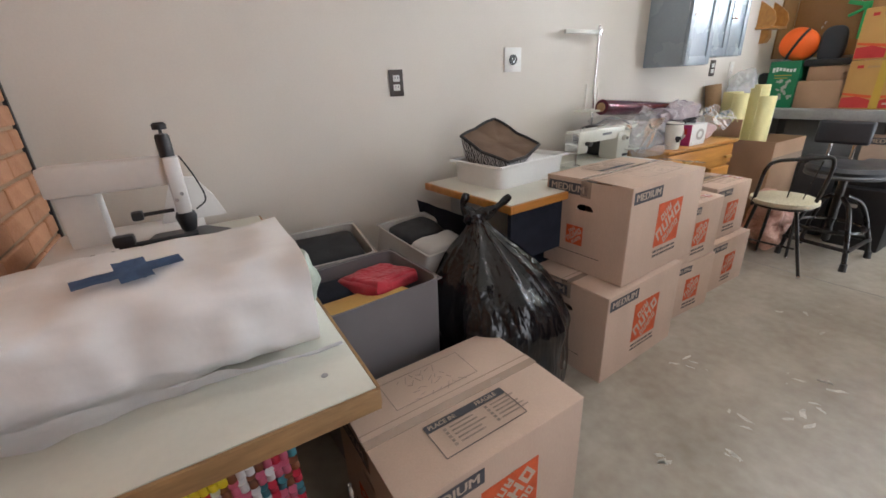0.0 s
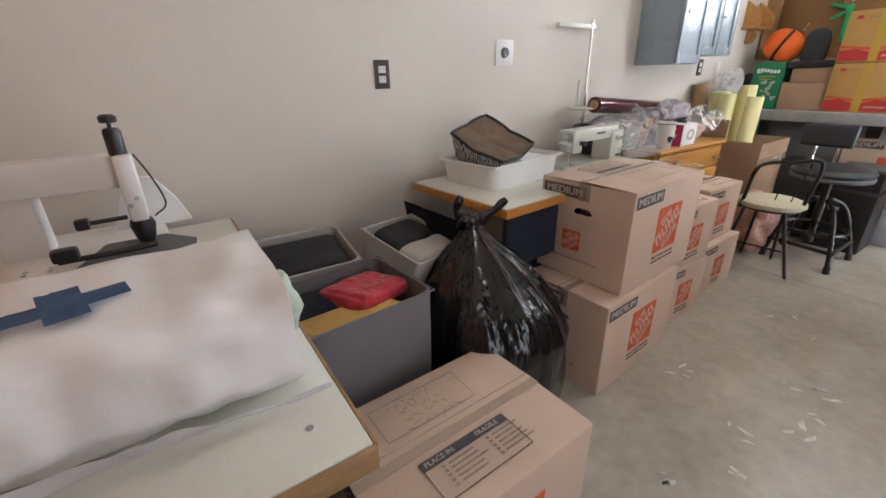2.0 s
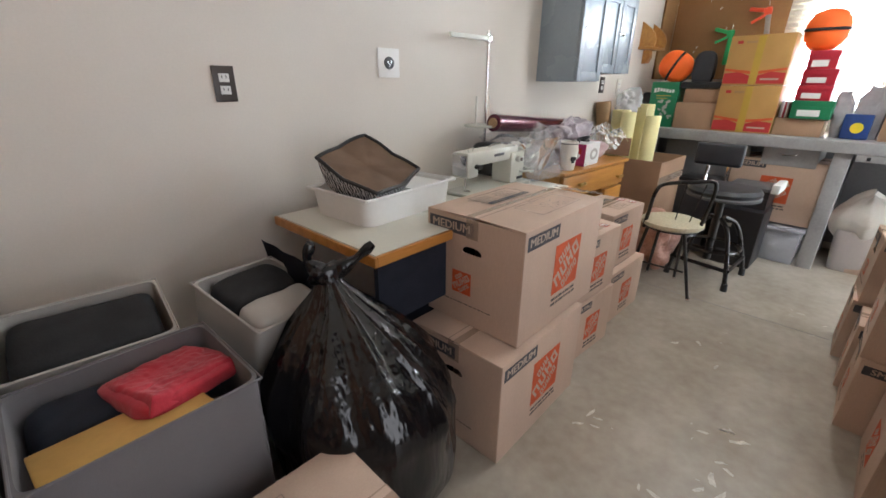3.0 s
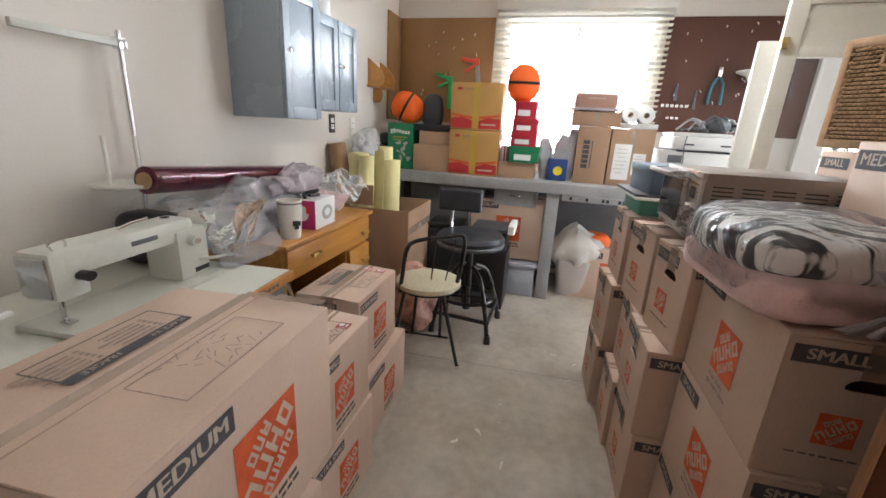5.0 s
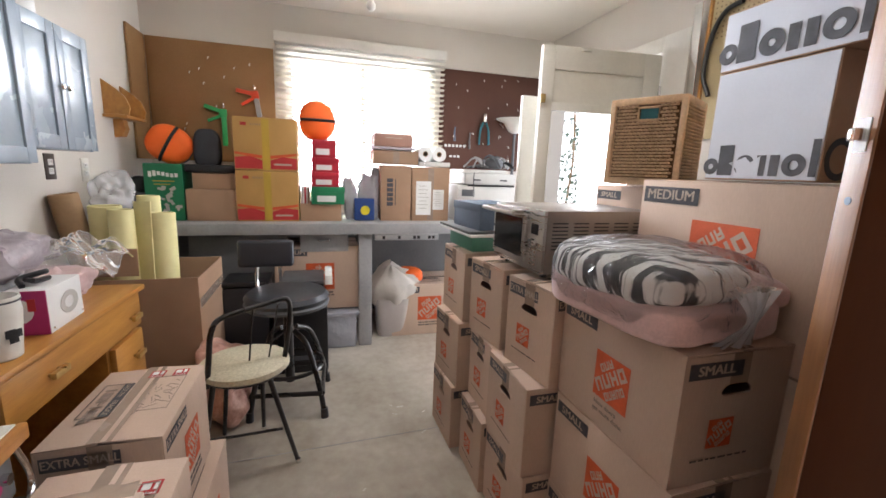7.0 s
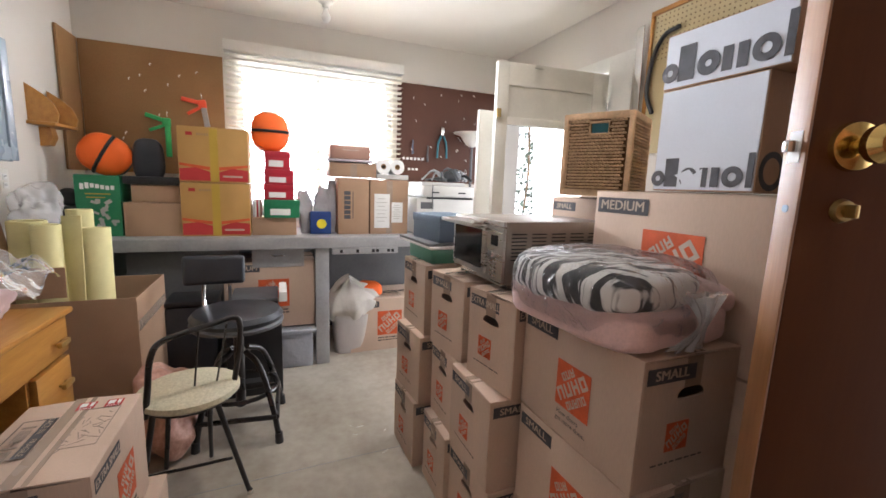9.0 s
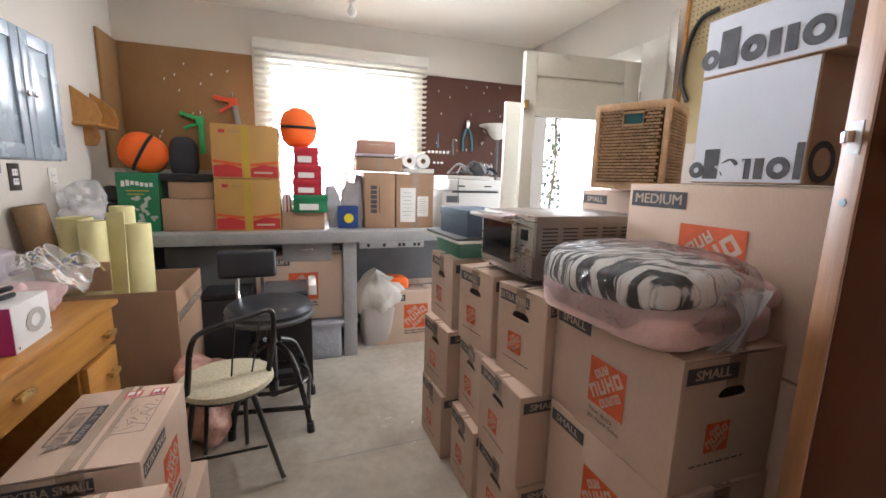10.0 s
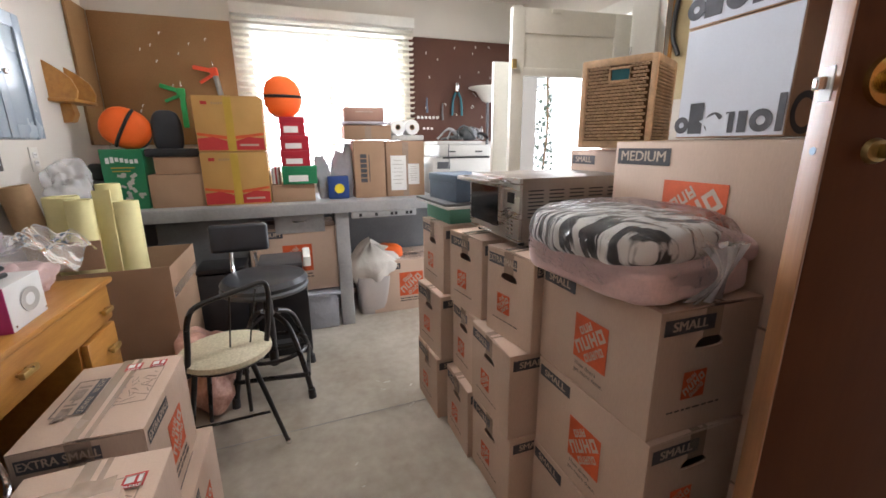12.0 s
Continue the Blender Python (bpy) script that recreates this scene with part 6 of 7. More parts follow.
for x, y, w_, h_ in ((-0.055, -0.03, 0.115, 0.25), (0.06, -0.04, 0.085, 0.15)):
    q = part("paper_label", patch(B(), x, y, w_, h_), PAPER, pc, "white paper label", mp_)
    bm = B()
    for i in range(7):
        patch(bm, x - 0.005, y + h_ * (0.36 - 0.11 * i), w_ * (0.7 if i % 2 else 0.5), 0.004, 0.0018)
    part("text_bar", bm, LIGHTFAB, q)
carton("flat_carton", pose(9.0, 3.392, ZB + 0.408), (0.24, 0.33, 0.095), BROWN, "flat brown carton on taller ones", TAPE)
pk = thing("dusty_pink_case", pose(9.0, 3.415, ZB + 0.510), "dusty pink box with a wide lid", "box")
part("lid", cube(B(), (0, 0, 0.012), (0.27, 0.32, 0.018), 0.005), LILAC, pk)
part("body", cube(B(), (0, -0.005, 0.068), (0.22, 0.285, 0.094), 0.016), PINKBOX, pk)
part("seam", cube(B(), (-0.111, -0.005, 0.085), (0.002, 0.12, 0.006)), INKPALE, pk)
solid("white_tray", span(B(), (-0.1, -0.12, 0), (0.1, 0.12, 0.035), 0.006), PRINTER, "shallow white tray on the parcel", "tray", pose(8.99, 3.10, ZB + 0.403))
for y in (3.175, 3.07):
    rl = thing("paper_roll", pose(8.88, y, ZB + 0.438 + 0.055, 0, 90, 0), "white paper towel roll lying on its side", "paper roll", "paper rolls")
    part("paper", lathe(B(), [(0.02, 0.0), (0.052, 0.0), (0.054, 0.004), (0.054, 0.216), (0.052, 0.22), (0.02, 0.22), (0.02, 0)], seg=28), PAPER, rl)
    part("core", lathe(B(), [(0.016, -0.001), (0.0195, -0.001), (0.0195, 0.221), (0.016, 0.221), (0.016, -0.001)], seg=20), KRAFT, rl)
pr = thing("printer", pose(9.02, 2.69, ZB), "white office printer with clutter on top", "printer")
part("body", cube(B(), (0, 0, 0.14), (0.42, 0.50, 0.28), 0.018), PRINTER, pr)
part("scanner_lid", cube(B(), (-0.01, -0.02, 0.325), (0.40, 0.43, 0.085), 0.012), PRINTER, pr)
part("paper_slot", cube(B(), (-0.211, -0.02, 0.275), (0.004, 0.38, 0.012)), BLACK, pr)
part("panel", cube(B(), (-0.211, 0.17, 0.22), (0.004, 0.09, 0.05), 0.002), GREYPL, pr)
part("tray_line", cube(B(), (-0.211, 0, 0.09), (0.003, 0.44, 0.006)), GREYPL, pr)
part("side_tray", cube(B(), (0.0, -0.29, 0.20), (0.2, 0.08, 0.03), 0.004), BLACK, pr)
part("top_cover", cube(B(), (0.02, 0.01, 0.382), (0.34, 0.36, 0.028), 0.008), PRINTER, pr)
for y in (-0.12, 0.10):
    part("hinge_slot", cube(B(), (-0.2115, y, 0.318), (0.004, 0.06, 0.010)), BLACK, pr)
part("cable", tube(B(), [(-0.205, 0.12, 0.37), (-0.222, 0.13, 0.30), (-0.218, 0.12, 0.22), (-0.225, 0.125, 0.19)], 0.004, 6), GREYPL, pr)
cl = thing("tool_pile", pose(9.0, 2.66, ZB + 0.398), "pile of grey tools and cables", "tools")
rnd = random.Random(14)
for i in range(16):
    a = rnd.uniform(0, 3.1)
    x, y = rnd.uniform(-0.10, 0.08), rnd.uniform(-0.20, 0.18)
    part("tool", tube(B(), [(x - 0.09 * math.cos(a), y - 0.09 * math.sin(a), 0.014), (x, y, 0.022 + 0.006 * i), (x + 0.09 * math.cos(a), y + 0.09 * math.sin(a), 0.014)], lambda t: 0.010 + 0.004 * math.sin(6 * t), 7, 4), rnd.choice((GREYPL, BLACK, STEEL, STEELD)), cl)
part("helmet", lump(B(), (0.0, -0.08, 0.05), (0.08, 0.075, 0.05), 0.9, 0.006, 8, 3, 24, 14), GREYPL, cl)
part("coil", tube(B(), [(0.0 + 0.05 * math.cos(t), -0.21 + 0.01 * t, 0.06 + 0.05 * math.sin(t)) for t in [0.6 * i for i in range(22)]], 0.004, 6, 1), CHROME, cl)

fl = thing("floor_lamp", pose(9.24, 2.30, 0), "tall floor lamp with a frosted bowl shade", "floor lamp")
part("base", lathe(B(), [(0, 0), (0.13, 0), (0.13, 0.012), (0.03, 0.03), (0, 0.03)]), STEELD, fl)
part("pole", rod(B(), (0, 0, 0.02), (0, 0, 1.62), 0.012), STEELD, fl)
part("shade", lathe(B(), [(0.02, 1.62), (0.05, 1.635), (0.075, 1.67), (0.10, 1.71), (0.165, 1.735), (0.165, 1.741), (0.096, 1.718), (0.07, 1.68), (0.045, 1.645), (0.02, 1.63)], seg=32), LAMPGL, fl, "frosted white bowl")

# tools hanging on the panels
def glue_gun(m, mm, label):
    t = thing("caulking_gun", m, label, "caulking gun")
    part("barrel", cube(B(), (0, 0.0, -0.10), (0.022, 0.036, 0.25), 0.008), mm if mm is NEONG else STEEL, t)
    part("head", cube(B(), (0, 0.005, 0.012), (0.026, 0.055, 0.060), 0.012), mm, t)
    part("grip", cube(B(), (0, 0.075, 0.016), (0.016, 0.13, 0.030), 0.008, m=Matrix.Rotation(0.30, 4, "X")), mm, t)
    part("trigger", cube(B(), (0, 0.065, 0.0), (0.012, 0.11, 0.022), 0.007, m=Matrix.Rotation(-0.42, 4, "X")), mm, t)
    part("hook", rod(B(), (0, 0, 0.05), (0, 0.0, 0.085), 0.004), CHROME, t)


glue_gun(pose(9.362, 4.60, 1.63), NEONG, "bright green caulking gun hanging on the panel")
glue_gun(pose(9.362, 4.375, 1.775, -8, 0, 0), NEONR, "red caulking gun hanging on the panel")
pli = thing("long_pliers", pose(9.368, 2.53, 1.74), "long pliers with blue grips hanging on the panel", "pliers")
for k in (-1, 1):
    part("grip", tube(B(), [(0, k * 0.012, -0.03), (0, k * 0.038, -0.10), (0, k * 0.045, -0.22)], 0.010, 8), TEAL, pli, "blue grip")
part("jaw", cube(B(), (0, 0, 0.01), (0.012, 0.03, 0.07), 0.006), CHROME, pli)
for y, z, l_, mm in ((2.80, 1.66, 0.12, BLUEBOX), (2.66, 1.62, 0.14, STEELD), (2.10, 1.60, 0.22, REDBOX), (2.05, 1.68, 0.10, STEELD)):
    solid("hanging_tool", tube(B(), [(0, 0, 0), (0, 0.004, -l_ * 0.5), (0, 0, -l_)], lambda t: 0.006 + 0.005 * t, 7), mm, "small tool hanging on the dark panel", "tool", pose(9.372, y, z))
rk = thing("bit_holder", pose(9.372, 2.79, 1.50), "two rows of white tool clips on the dark panel", "tool rack")
for r, n in ((0, 6), (-0.09, 3)):
    for i in range(n):
        part("clip", cube(B(), (0, 0.09 - 0.034 * i - (0.05 if r else 0), r), (0.012, 0.022, 0.022 if r == 0 else 0.018), 0.004), PAPER, rk)

rd = thing("radio", pose(8.98, 5.03, ZB), "black boxed device with pale print bars", "boxed device")
part("body", cube(B(), (0, 0, 0.085), (0.12, 0.09, 0.17), 0.005), BLACK, rd)
for i in range(4):
    part("print_bar", cube(B(), (-0.0608, 0.03 - 0.02 * i, 0.09), (0.001, 0.010, 0.09)), LIGHTFAB, rd)
solid("black_pouch", lump(B(), (0, 0, 0.05), (0.05, 0.045, 0.05), 0.6, 0.008, 8, 9, 24, 14), BLACK, "small black pouch on the device", "pouch", pose(8.98, 5.035, ZB + 0.172))

# ---- under the workbench ----
moving_box(pose(8.96, 3.95, 0.285, 0, 0, -90), (0.56, 0.36, 0.45), "MEDIUM", "medium brown moving box on a clear tub", top_print=False)
tub = thing("storage_tub", pose(8.90, 3.84, 0), "clear plastic tub full of grey bits", "storage tub")
part("body", cube(B(), (0, 0, 0.125), (0.36, 0.30, 0.25), 0.02), TUBCL, tub)
part("rim", cube(B(), (0, 0, 0.262), (0.40, 0.34, 0.022), 0.008), TUBCL, tub)
part("contents", lump(B(), (0, 0, 0.115), (0.165, 0.135, 0.10), 0.4, 0.02, 18, 6, 30, 16), GREYWRAP, tub)
wt = thing("white_tub", pose(8.98, 3.40, 0), "milky plastic tub wrapped in a white bag", "storage tub")
bm = B()
rings = []
for z, k in ((0.0, 0.82), (0.006, 0.84), (0.30, 1.0)):
    rings.append([bm.verts.new((0.135 * k * math.copysign(abs(math.cos(a)) ** 0.4, math.cos(a)), 0.135 * k * math.copysign(abs(math.sin(a)) ** 0.4, math.sin(a)), z)) for a in [2 * math.pi * i / 32 for i in range(32)]])
skin(bm, rings, True)
bm.faces.new(rings[0][::-1])
part("body", bm, TUBPL, wt)
part("contents", lump(B(), (0, 0, 0.15), (0.10, 0.10, 0.14), 0.5, 0.015, 9, 7, 24, 14), PALEPINK, wt)
bm = B()
rings = []
for r_, z_ in ((0.128, 0.235), (0.160, 0.26), (0.188, 0.31), (0.198, 0.36), (0.182, 0.41), (0.150, 0.46), (0.112, 0.495), (0.068, 0.52), (0.034, 0.535), (0.004, 0.545)):
    ring = []
    for i in range(72):
        a_ = 2 * math.pi * i / 72
        q = Vector((math.cos(a_) * 1.6, math.sin(a_) * 1.6, z_ * 7))
        k_ = 1 + 0.26 * noise.noise(q * 0.8) + 0.08 * (1 - 2 * abs(noise.noise(q * 2.1 + Vector((4, 0, 0))))) * 0.7
        ring.append(bm.verts.new((r_ * k_ * math.cos(a_) * 0.86, r_ * k_ * math.sin(a_) - 0.02 + 0.05 * max(0, z_ - 0.42) * 4, z_ + 0.075 * noise.noise(q * 0.8 + Vector((0, 7, 0))))))
    rings.append(ring)
skin(bm, rings, True)
bm.faces.new(rings[-1])
part("bag", bm, FILMBAG, wt, "white plastic bag pulled over it")
part("orange_lid", lump(B(), (0.06, -0.15, 0.43), (0.09, 0.11, 0.075), 0.7, 0.01, 7, 9, 24, 12), NEON, wt, "bright orange bag")
copy_thing(med, pose(9.07, 3.13, 0, 0, 0, -90))["label"] = "medium brown moving box under the workbench"
bkb = thing("black_toolbox", pose(8.55, 4.04, 0), "black storage box with pale lettering bars", "storage box")
part("body", cube(B(), (0, 0, 0.21), (0.30, 0.30, 0.42), 0.012), BLACK, bkb)
part("lettering_bar", cube(B(), (-0.1508, 0.0, 0.10), (0.001, 0.15, 0.03)), GREYPL, bkb)
part("label", cube(B(), (-0.1508, 0.05, 0.30), (0.001, 0.06, 0.025)), LIGHTFAB, bkb)
cs = thing("black_case", pose(8.62, 4.37, 0), "tall black equipment case beside the carton", "case")
part("body", cube(B(), (0, 0, 0.27), (0.24, 0.26, 0.54), 0.02), VINYL, cs)
part("lid", cube(B(), (0, 0, 0.56), (0.25, 0.27, 0.03), 0.01), BLACK, cs)
bkt = thing("small_carton", pose(8.33, 3.90, 0.0), "white slim carton lying on black cases", "cardboard box")
part("box", cube(B(), (0.26, -0.02, 0.580), (0.26, 0.045, 0.060), 0.003), PAPER, bkt)
part("flat_case", cube(B(), (0.30, 0.14, 0.562), (0.30, 0.26, 0.022), 0.006), GREYPL, bkt)
part("black_box", cube(B(), (0.30, 0.14, 0.275), (0.26, 0.26, 0.55), 0.008), BLACK, bkt)

# ---- stool and chair ----
sto = thing("shop_stool", pose(8.09, 4.095, 0), "black padded shop stool with a backrest", "stool")
part("seat", lathe(B(), [(0, 0.565), (0.17, 0.565), (0.205, 0.580), (0.212, 0.605), (0.195, 0.628), (0.15, 0.636), (0, 0.632)], seg=36), VINYL, sto)
part("seat_ring", lathe(B(), [(0.196, 0.560), (0.210, 0.560), (0.214, 0.575), (0.206, 0.585), (0.196, 0.58)], seg=36), GREYPL, sto)
part("column", rod(B(), (0, 0, 0.12), (0, 0, 0.565), 0.024), BLACKMET, sto)
part("backrest", cube(B(), (0, 0, 0), (0.05, 0.285, 0.15), 0.024, m=Matrix.Translation((0.17, 0.115, 0.80)) @ Matrix.Rotation(0.12, 4, "Y") @ Matrix.Rotation(0.10, 4, "Z"), seg=3), VINYL, sto)
for y in (0.05, 0.17):
    part("back_post", tube(B(), [(0.09, y * 0.6, 0.56), (0.19, y, 0.60), (0.195, y, 0.74)], 0.010, 8), CHROME, sto)
for x, y in ((-0.20, -0.18), (0.18, -0.195), (-0.16, 0.185), (0.17, 0.175)):
    lg = part("leg", tube(B(), [(x * 0.18, y * 0.18, 0.42), (x * 0.55, y * 0.55, 0.36), (x * 0.86, y * 0.86, 0.16), (x, y, 0.012)], 0.014, 10), BLACKMET, sto)
    part("rubber_foot", rod(B(), (x * 0.985, y * 0.985, 0.05), (x * 1.0, y * 1.0, 0), 0.018, 0.020), BLACK, lg)
part("foot_ring", tube(B(), [(0.175 * math.cos(a), 0.175 * math.sin(a), 0.22) for a in [2 * math.pi * i / 24 for i in range(25)]], 0.011, 8, 1), BLACKMET, sto)
part("base_frame", tube(B(), [(-0.19, -0.17, 0.13), (0.17, -0.18, 0.13), (0.165, 0.17, 0.13), (-0.15, 0.175, 0.13), (-0.19, -0.17, 0.13)], 0.013, 8, 1), BLACKMET, sto)

ch = thing("metal_chair", pose(7.66, 4.235, 0), "black tube chair with a round speckled cream seat", "chair")
part("seat", lathe(B(), [(0, 0.425), (0.165, 0.425), (0.178, 0.436), (0.176, 0.455), (0.15, 0.466), (0, 0.470)], seg=36), SPECK, ch)
part("seat_frame", tube(B(), [(0.15 * math.cos(a), 0.15 * math.sin(a), 0.418) for a in [2 * math.pi * i / 20 for i in range(21)]], 0.009, 8, 1), BLACKMET, ch)
for a, b in (((-0.08, -0.10, 0.42), (-0.088, -0.207, 0)), ((-0.10, 0.10, 0.42), (-0.13, 0.165, 0)), ((0.10, 0.09, 0.42), (0.17, 0.14, 0)), ((0.10, -0.05, 0.42), (0.20, -0.03, 0))):
    lg = part("leg", rod(B(), a, b, 0.011, 0.009), BLACKMET, ch)
    part("glide", lathe(B(), [(0, 0), (0.012, 0), (0.012, 0.012), (0.009, 0.018), (0, 0.018)], b), CHROME, lg)
part("back_hoop", tube(B(), [(-0.12, 0.12, 0.41), (-0.125, 0.105, 0.52), (-0.12, 0.09, 0.64), (-0.10, 0.05, 0.69), (-0.04, -0.09, 0.715), (-0.005, -0.165, 0.725), (0.005, -0.185, 0.69), (0.0, -0.18, 0.60), (0.0, -0.165, 0.50), (0.0, -0.15, 0.42)], 0.011, 10), BLACKMET, ch)
for k, q in ((-0.055, -0.05), (-0.01, -0.14)):
    part("back_wire", rod(B(), (k, q, 0.705), (k * 0.5, q * 0.8 + 0.02, 0.45), 0.0035, seg=8), BLACKMET, ch)
part("cross_brace", rod(B(), (-0.10, -0.15, 0.18), (-0.12, 0.14, 0.18), 0.006), BLACKMET, ch)
pbag = thing("printed_bag", pose(7.98, 4.40, 0), "crumpled pink and brown printed bag under the chair", "bag")
part("bag", lump(B(), (0, 0, 0.19), (0.13, 0.12, 0.20), 0.7, 0.06, 7, 51, 70, 44, 0), extra_bump(mat("pink_printed_bag", (0.62, 0.38, 0.30), 0.5, vary=0.4, scale=11, tint=(0.24, 0.08, 0.05)), 9, 0.8, 0.03), pbag)

# ---- on the stack across the aisle ----
OV = pose(7.02, 3.235, 0.945, 0, 0, 1)
oven = thing("toaster_oven", OV, "stainless toaster oven with a dark glass door", "toaster oven")
OW, OD, OH = 0.365, 0.45, 0.222
part("body", span(B(), (0, -OD, 0.014), (OW, -0.012, OH), 0.006), STAINSIDE, oven)
part("front_frame", span(B(), (0, -0.0118, 0.014), (OW, 0, OH), 0.003), STAIN, oven)
dr_ = part("door", span(B(), (0.10, 0.0005, 0.035), (OW - 0.012, 0.012, OH - 0.022), 0.004), STAIN, oven)
part("door_glass", span(B(), (0.118, 0.0125, 0.052), (OW - 0.028, 0.0140, OH - 0.036)), TINT, dr_, "dark oven glass")
hn = part("door_handle", span(B(), (0.095, 0.050, OH - 0.026), (OW - 0.005, 0.066, OH - 0.010), 0.007), STAIN, dr_)
part("handle_hood", outline(B(), [(0.0125, OH - 0.030), (0.052, OH - 0.020), (0.052, OH - 0.014), (0.0125, OH - 0.008)], OW - 0.13, "x", 0.115), STAIN, hn)
for x in (0.12, OW - 0.03):
    part("handle_post", span(B(), (x - 0.008, 0.0125, OH - 0.018), (x + 0.008, 0.0495, OH - 0.008)), STAIN, hn)
part("display", span(B(), (0.03, 0.0005, 0.14), (0.075, 0.002, 0.175)), TINT, oven)
part("dial", lathe(B(), [(0, 0.018), (0.014, 0.018), (0.016, 0.0), (0, 0.0)], m=Matrix.Translation((0.052, 0.0, 0.112)) @ Matrix.Rotation(-math.pi / 2, 4, "X")), CHROME, oven)
for r in range(4):
    for c_ in range(2):
        part("button", cube(B(), (0.040 + 0.025 * c_, 0.002, 0.082 - 0.014 * r), (0.018, 0.003, 0.008), 0.001), CHROME, oven)
for g_ in range(5):
    for r in range(5 if g_ else 8):
        part("vent", cube(B(), (-0.0012, -0.06 - 0.078 * g_, OH - 0.04 - 0.012 * r), (0.003, 0.055, 0.004)), BLACK, oven)
for x in (0.03, OW - 0.03):
    for y in (-0.03, -OD + 0.03):
        part("foot", rod(B(), (x, y, 0), (x, y, 0.015), 0.012), BLACK, oven)
solid("green_tub", span(B(), (-0.13, -0.13, 0), (0.14, 0.13, 0.072), 0.010), GREENPL, "translucent green plastic tub", "tub", pose(7.66, 3.165, 0.935, 0, 0, 4))
bo = thing("tray_stack", pose(7.66, 3.16, 1.008, 0, 0, 4), "grey and white flat boards stacked on the tub", "boards")
part("board", cube(B(), (0, 0, 0.006), (0.38, 0.34, 0.010), 0.003), WHITE, bo)
part("board", cube(B(), (0.01, 0.01, 0.018), (0.36, 0.32, 0.012), 0.003), STEELD, bo)
bx = thing("shoe_box", pose(7.63, 3.19, 1.034, 0, 0, 8), "slate blue lidded box on the boards", "box")
part("body", cube(B(), (0, 0, 0.042), (0.25, 0.19, 0.084), 0.002), BLUEBOX, bx)
part("lid", cube(B(), (0, 0, 0.096), (0.258, 0.198, 0.034), 0.003), BLUEBOX, bx)

bagd = thing("bagged_blanket", pose(6.70, 3.105, 0.936, 0, 0, 4), "zebra and pink blankets in a clear plastic bag", "blanket")
part("pink_blanket", lump(B(), (0.0, -0.012, 0.046), (0.225, 0.195, 0.048), 0.42, 0.012, 10, 61, 90, 34, 0.0), PINK, bagd, "folded pink plush blanket")
part("pink_fold", lump(B(), (-0.05, -0.150, 0.098), (0.165, 0.045, 0.040), 0.6, 0.010, 12, 64, 60, 26), PINK, bagd)
part("zebra_blanket", lump(B(), (0.012, 0.022, 0.115), (0.208, 0.165, 0.062), 0.60, 0.024, 9, 62, 110, 50), ZEBRA, bagd, "folded black and white zebra blanket")
bm = B()
lump(bm, (0.005, 0.0, 0.093), (0.236, 0.200, 0.098), 0.62, 0.007, 16, 63, 130, 60, 0.001)
part("bag", bm, FILMTHIN, bagd, "clear plastic bag with shiny creases")
bm = B()
rings = []
for j in range(21):
    f = j / 20
    r_ = 0.012 + 0.050 * abs(f - 0.55) ** 1.5 * 2.2
    rings.append([bm.verts.new((-0.222 - 0.020 * math.sin(3.1 * f) + 0.35 * r_ * (1 + 0.3 * math.sin(7 * a_)) * math.sin(a_), -0.045 + 0.050 * f + r_ * (1 + 0.3 * math.sin(7 * a_)) * math.cos(a_), 0.125 - 0.115 * f)) for a_ in [2 * math.pi * i / 56 for i in range(56)]])
skin(bm, rings, True)
part("bag_neck", bm, FILMWHITE, bagd, "gathered neck of the plastic bag")

# wicker basket
wk = thing("wicker_basket", pose(7.221, 2.879, 1.256, 0, 0, 209.3), "honey wicker hamper with a grip hole and teal lining", "basket")
WW, WD, WH = 0.25, 0.245, 0.30
part("lining", cube(B(), (WW / 2, WD / 2, WH / 2), (WW - 0.03, WD - 0.03, WH - 0.02)), WICKDARK, wk)
part("grip_lining", cube(B(), (WW * 0.53, 0.011, WH - 0.055), (0.060, 0.006, 0.035), 0.002), TEAL, wk)
for x in (0.008, WW - 0.008):
    for y in (0.008, WD - 0.008):
        part("post", cube(B(), (x, y, WH / 2), (0.020, 0.020, WH), 0.006), WICK, wk)
for z in (0.012, WH - 0.012):
    for y in (0.006, WD - 0.006):
        part("rail", cube(B(), (WW / 2, y, z), (WW - 0.03, 0.016, 0.026), 0.006), WICK, wk)
    for x in (0.006, WW - 0.006):
        part("rail", cube(B(), (x, WD / 2, z), (0.016, WD - 0.03, 0.026), 0.006), WICK, wk)
weave = to_mesh("strand", tube(B(), [(-0.0046, 0.003, 0.0), (-0.002, -0.003, 0.0), (0.002, -0.003, 0.0), (0.0046, 0.003, 0.0)], 0.0043, 6, 2), WICK)
cnt = 0
bmw = B()
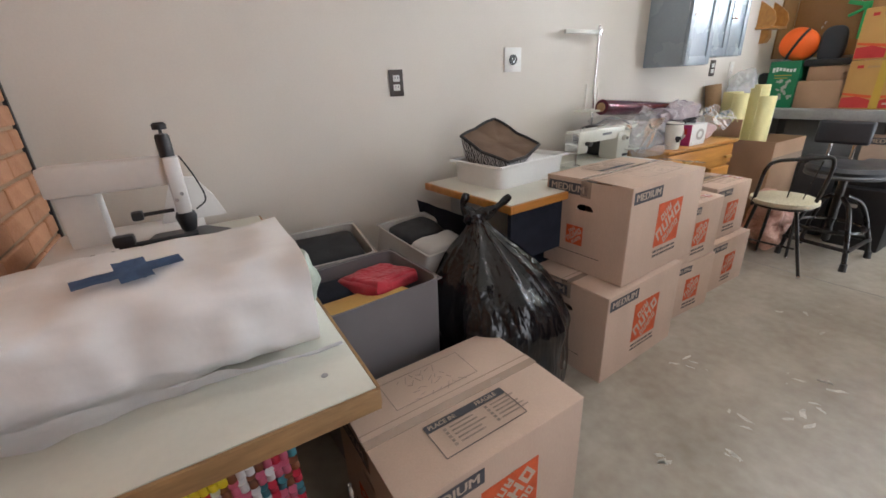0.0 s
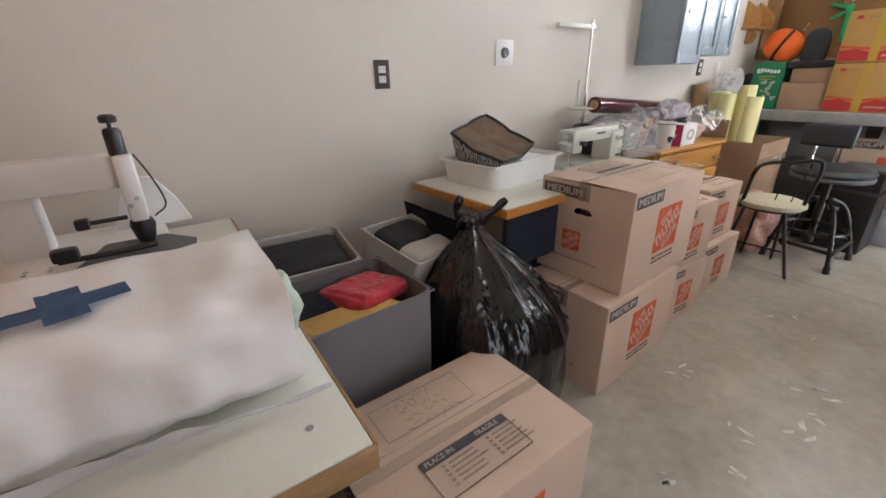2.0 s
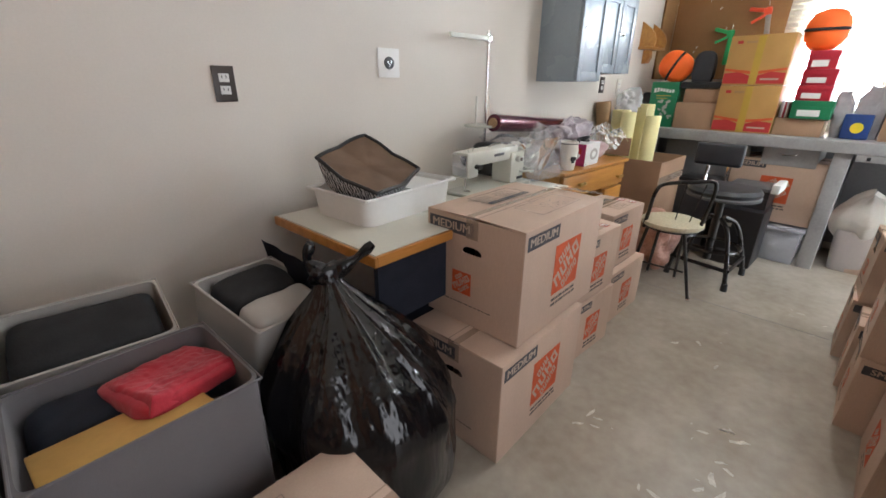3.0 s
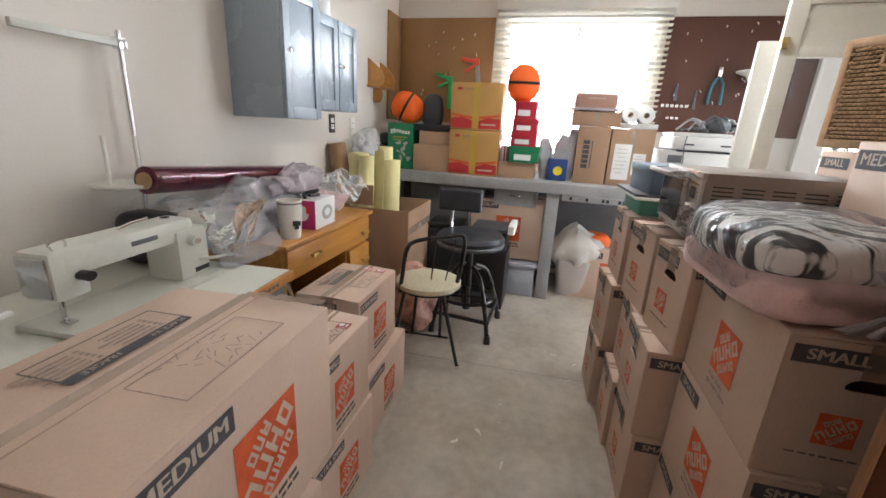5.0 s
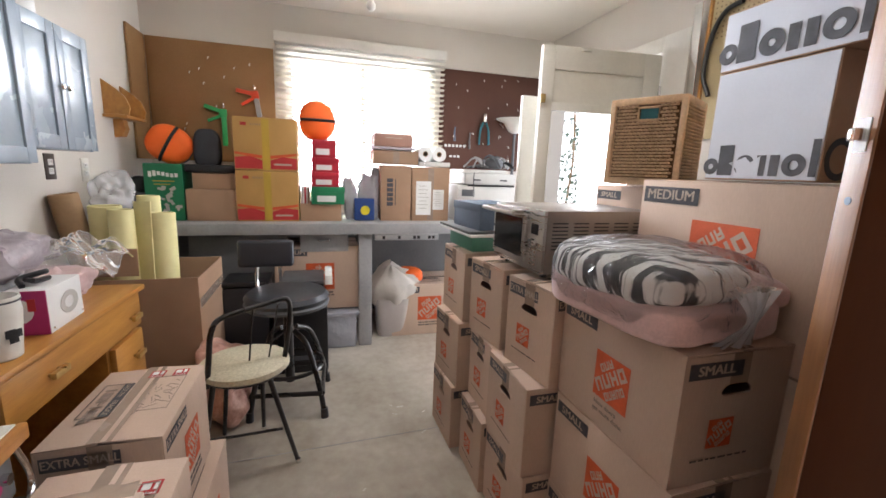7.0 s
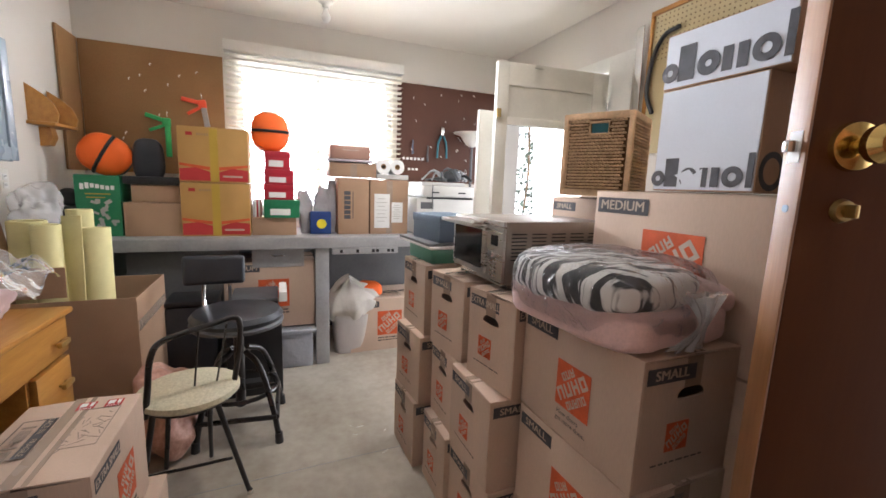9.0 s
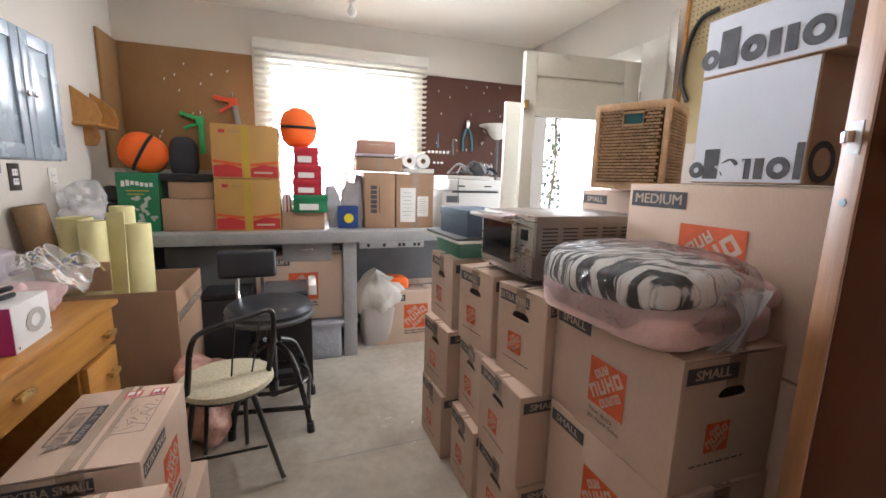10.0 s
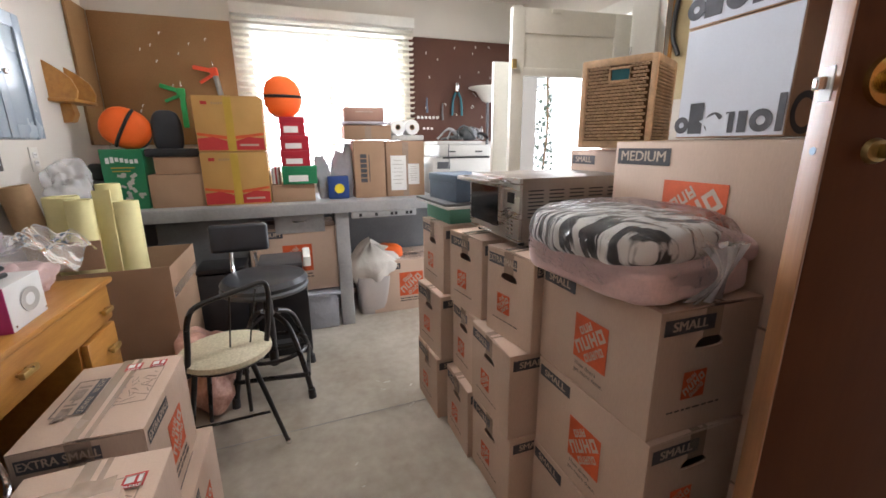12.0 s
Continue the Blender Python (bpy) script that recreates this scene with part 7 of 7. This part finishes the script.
for r in range(22):
    z = 0.032 + r * 0.0113
    n = 14
    for i in range(n):
        x = 0.026 + (i + (0.5 if r % 2 else 0)) * (WW - 0.050) / n
        if abs(x - WW * 0.53) < 0.040 and z > WH - 0.085:
            continue
        if cnt < 250:
            o = new("strand", weave)
            o.parent, o.matrix_basis = wk, pose(x, 0.002, z)
            cnt += 1
        else:
            tube(bmw, [(x - 0.0046, 0.005, z), (x - 0.002, -0.001, z), (x + 0.002, -0.001, z), (x + 0.0046, 0.005, z)], 0.0043, 6, 2)
    for i in range(13):
        y = 0.026 + (i + (0.5 if r % 2 else 0)) * (WD - 0.05) / 13
        for x, s in ((WW - 0.002, 1), (0.002, -1)):
            tube(bmw, [(x - s * 0.003, y - 0.0046, z), (x + s * 0.003, y - 0.002, z), (x + s * 0.003, y + 0.002, z), (x - s * 0.003, y + 0.0046, z)], 0.0043, 6, 2)
part("woven_rest", bmw, WICK, wk)["kind"] = "stuff"
part("handle_frame", tube(B(), [(WW * 0.53 - 0.034, 0, WH - 0.078), (WW * 0.53 + 0.034, 0, WH - 0.078), (WW * 0.53 + 0.034, 0, WH - 0.035), (WW * 0.53 - 0.034, 0, WH - 0.035), (WW * 0.53 - 0.034, 0, WH - 0.078)], 0.005, 6, 1), WICK, wk)

# two white cartons with dark block marks
def white_carton(m, s, zmark, label, hmark):
    t = thing("white_carton", m, label, "cardboard box", "white cartons")
    part("body", cube(B(), (s[0] / 2, s[1] / 2, s[2] / 2), s, 0.004), BROWN, t)
    part("front_panel", span(B(), (0.004, -0.002, 0.004), (s[0] - 0.004, -0.0002, s[2] - 0.004)), WHITECARD, t, "white printed panel")
    f = face((s[0] / 2, -0.0022, zmark), (1, 0, 0), (0, 0, 1))
    x = -s[0] * 0.50
    ht = hmark

    def ring(cx, cy, r, hole=0.48):
        bm = B()
        lathe(bm, [(r * hole, 0), (r, 0), (r, 0.0008), (r * hole, 0.0008), (r * hole, 0)], (cx, cy, 0.0008), 28)
        return bm

    def bar(cx, w_, h_):
        return patch(B(), cx, h_ / 2, w_, h_)

    parts = [ring(x + ht * 0.22, ht * 0.30, ht * 0.28, 0.35), bar(x + ht * 0.75, ht * 0.52, ht), ring(x + ht * 1.42, ht * 0.33, ht * 0.33, 0.30),
             bar(x + ht * 1.95, ht * 0.28, ht * 0.64), bar(x + ht * 2.35, ht * 0.28, ht * 0.64), ring(x + ht * 2.90, ht * 0.33, ht * 0.33, 0.40), bar(x + ht * 3.42, ht * 0.20, ht * 1.05)]
    for bm in parts:
        part("mark_block", bm, INK, t, "dark printed shape", f)
    return t


wc = white_carton(pose(6.873, 2.787, 1.284, 0, 0, 180.5), (0.302, 0.20, 0.298), 0.012, "white carton with torn dark marks and brown sides", 0.084)
part("torn_patch", outline(B(), [(-0.075, 0.034), (-0.03, 0.05), (-0.015, 0.035), (0.01, 0.052), (0.01, -0.002), (-0.045, -0.004), (-0.052, 0.018)], 0.0004, "z", 0.0022), WHITECARD, wc, "pale torn patch", face((0.151, -0.0022, 0.012), (1, 0, 0), (0, 0, 1)))
part("ring_mark", lathe(B(), [(0.034, 0), (0.050, 0), (0.050, 0.001), (0.034, 0.001)], m=Matrix.Translation((0.3025, 0.055, 0.055)) @ Matrix.Rotation(math.pi / 2, 4, "Y")), BLACK, wc, "black ring print")
white_carton(pose(6.873, 2.789, 1.5835, 0, 0, 180.5), (0.345, 0.20, 0.158), 0.018, "white carton with dark marks atop another", 0.098)

# ---- bricks of the west wall ----
brick_me = to_mesh("brick", cube(B(), (0, 0, 0), (0.016, 0.198, 0.060), 0.004, seg=1), BRICK)
half_me = to_mesh("brick", cube(B(), (0, 0, 0), (0.016, 0.094, 0.060), 0.004, seg=1), BRICK)
rnd = random.Random(6)
bmr = B()
for r in range(34):
    z = 0.036 + r * 0.0715
    for i in range(16):
        y = Y1 - 0.105 - i * 0.208 - (0.104 if r % 2 else 0)
        if y < Y0 + 0.1:
            continue
        place = pose(X0 - 0.007 + rnd.uniform(-0.002, 0.002), y, z, 0, 0, rnd.uniform(-0.4, 0.4))
        if y > 3.9 and 0.5 < z < 2.2:
            o = new("brick", brick_me)
            o.parent, o.matrix_basis = brick_wall, place
        else:
            cube(bmr, (0, 0, 0), (0.016, 0.198, 0.060), m=place)
    if r % 2:
        o = new("brick", half_me)
        o.parent, o.matrix_basis = brick_wall, pose(X0 - 0.007, Y1 - 0.052, z)
part("brick_rest", bmr, BRICK, brick_wall)["kind"] = "stuff"
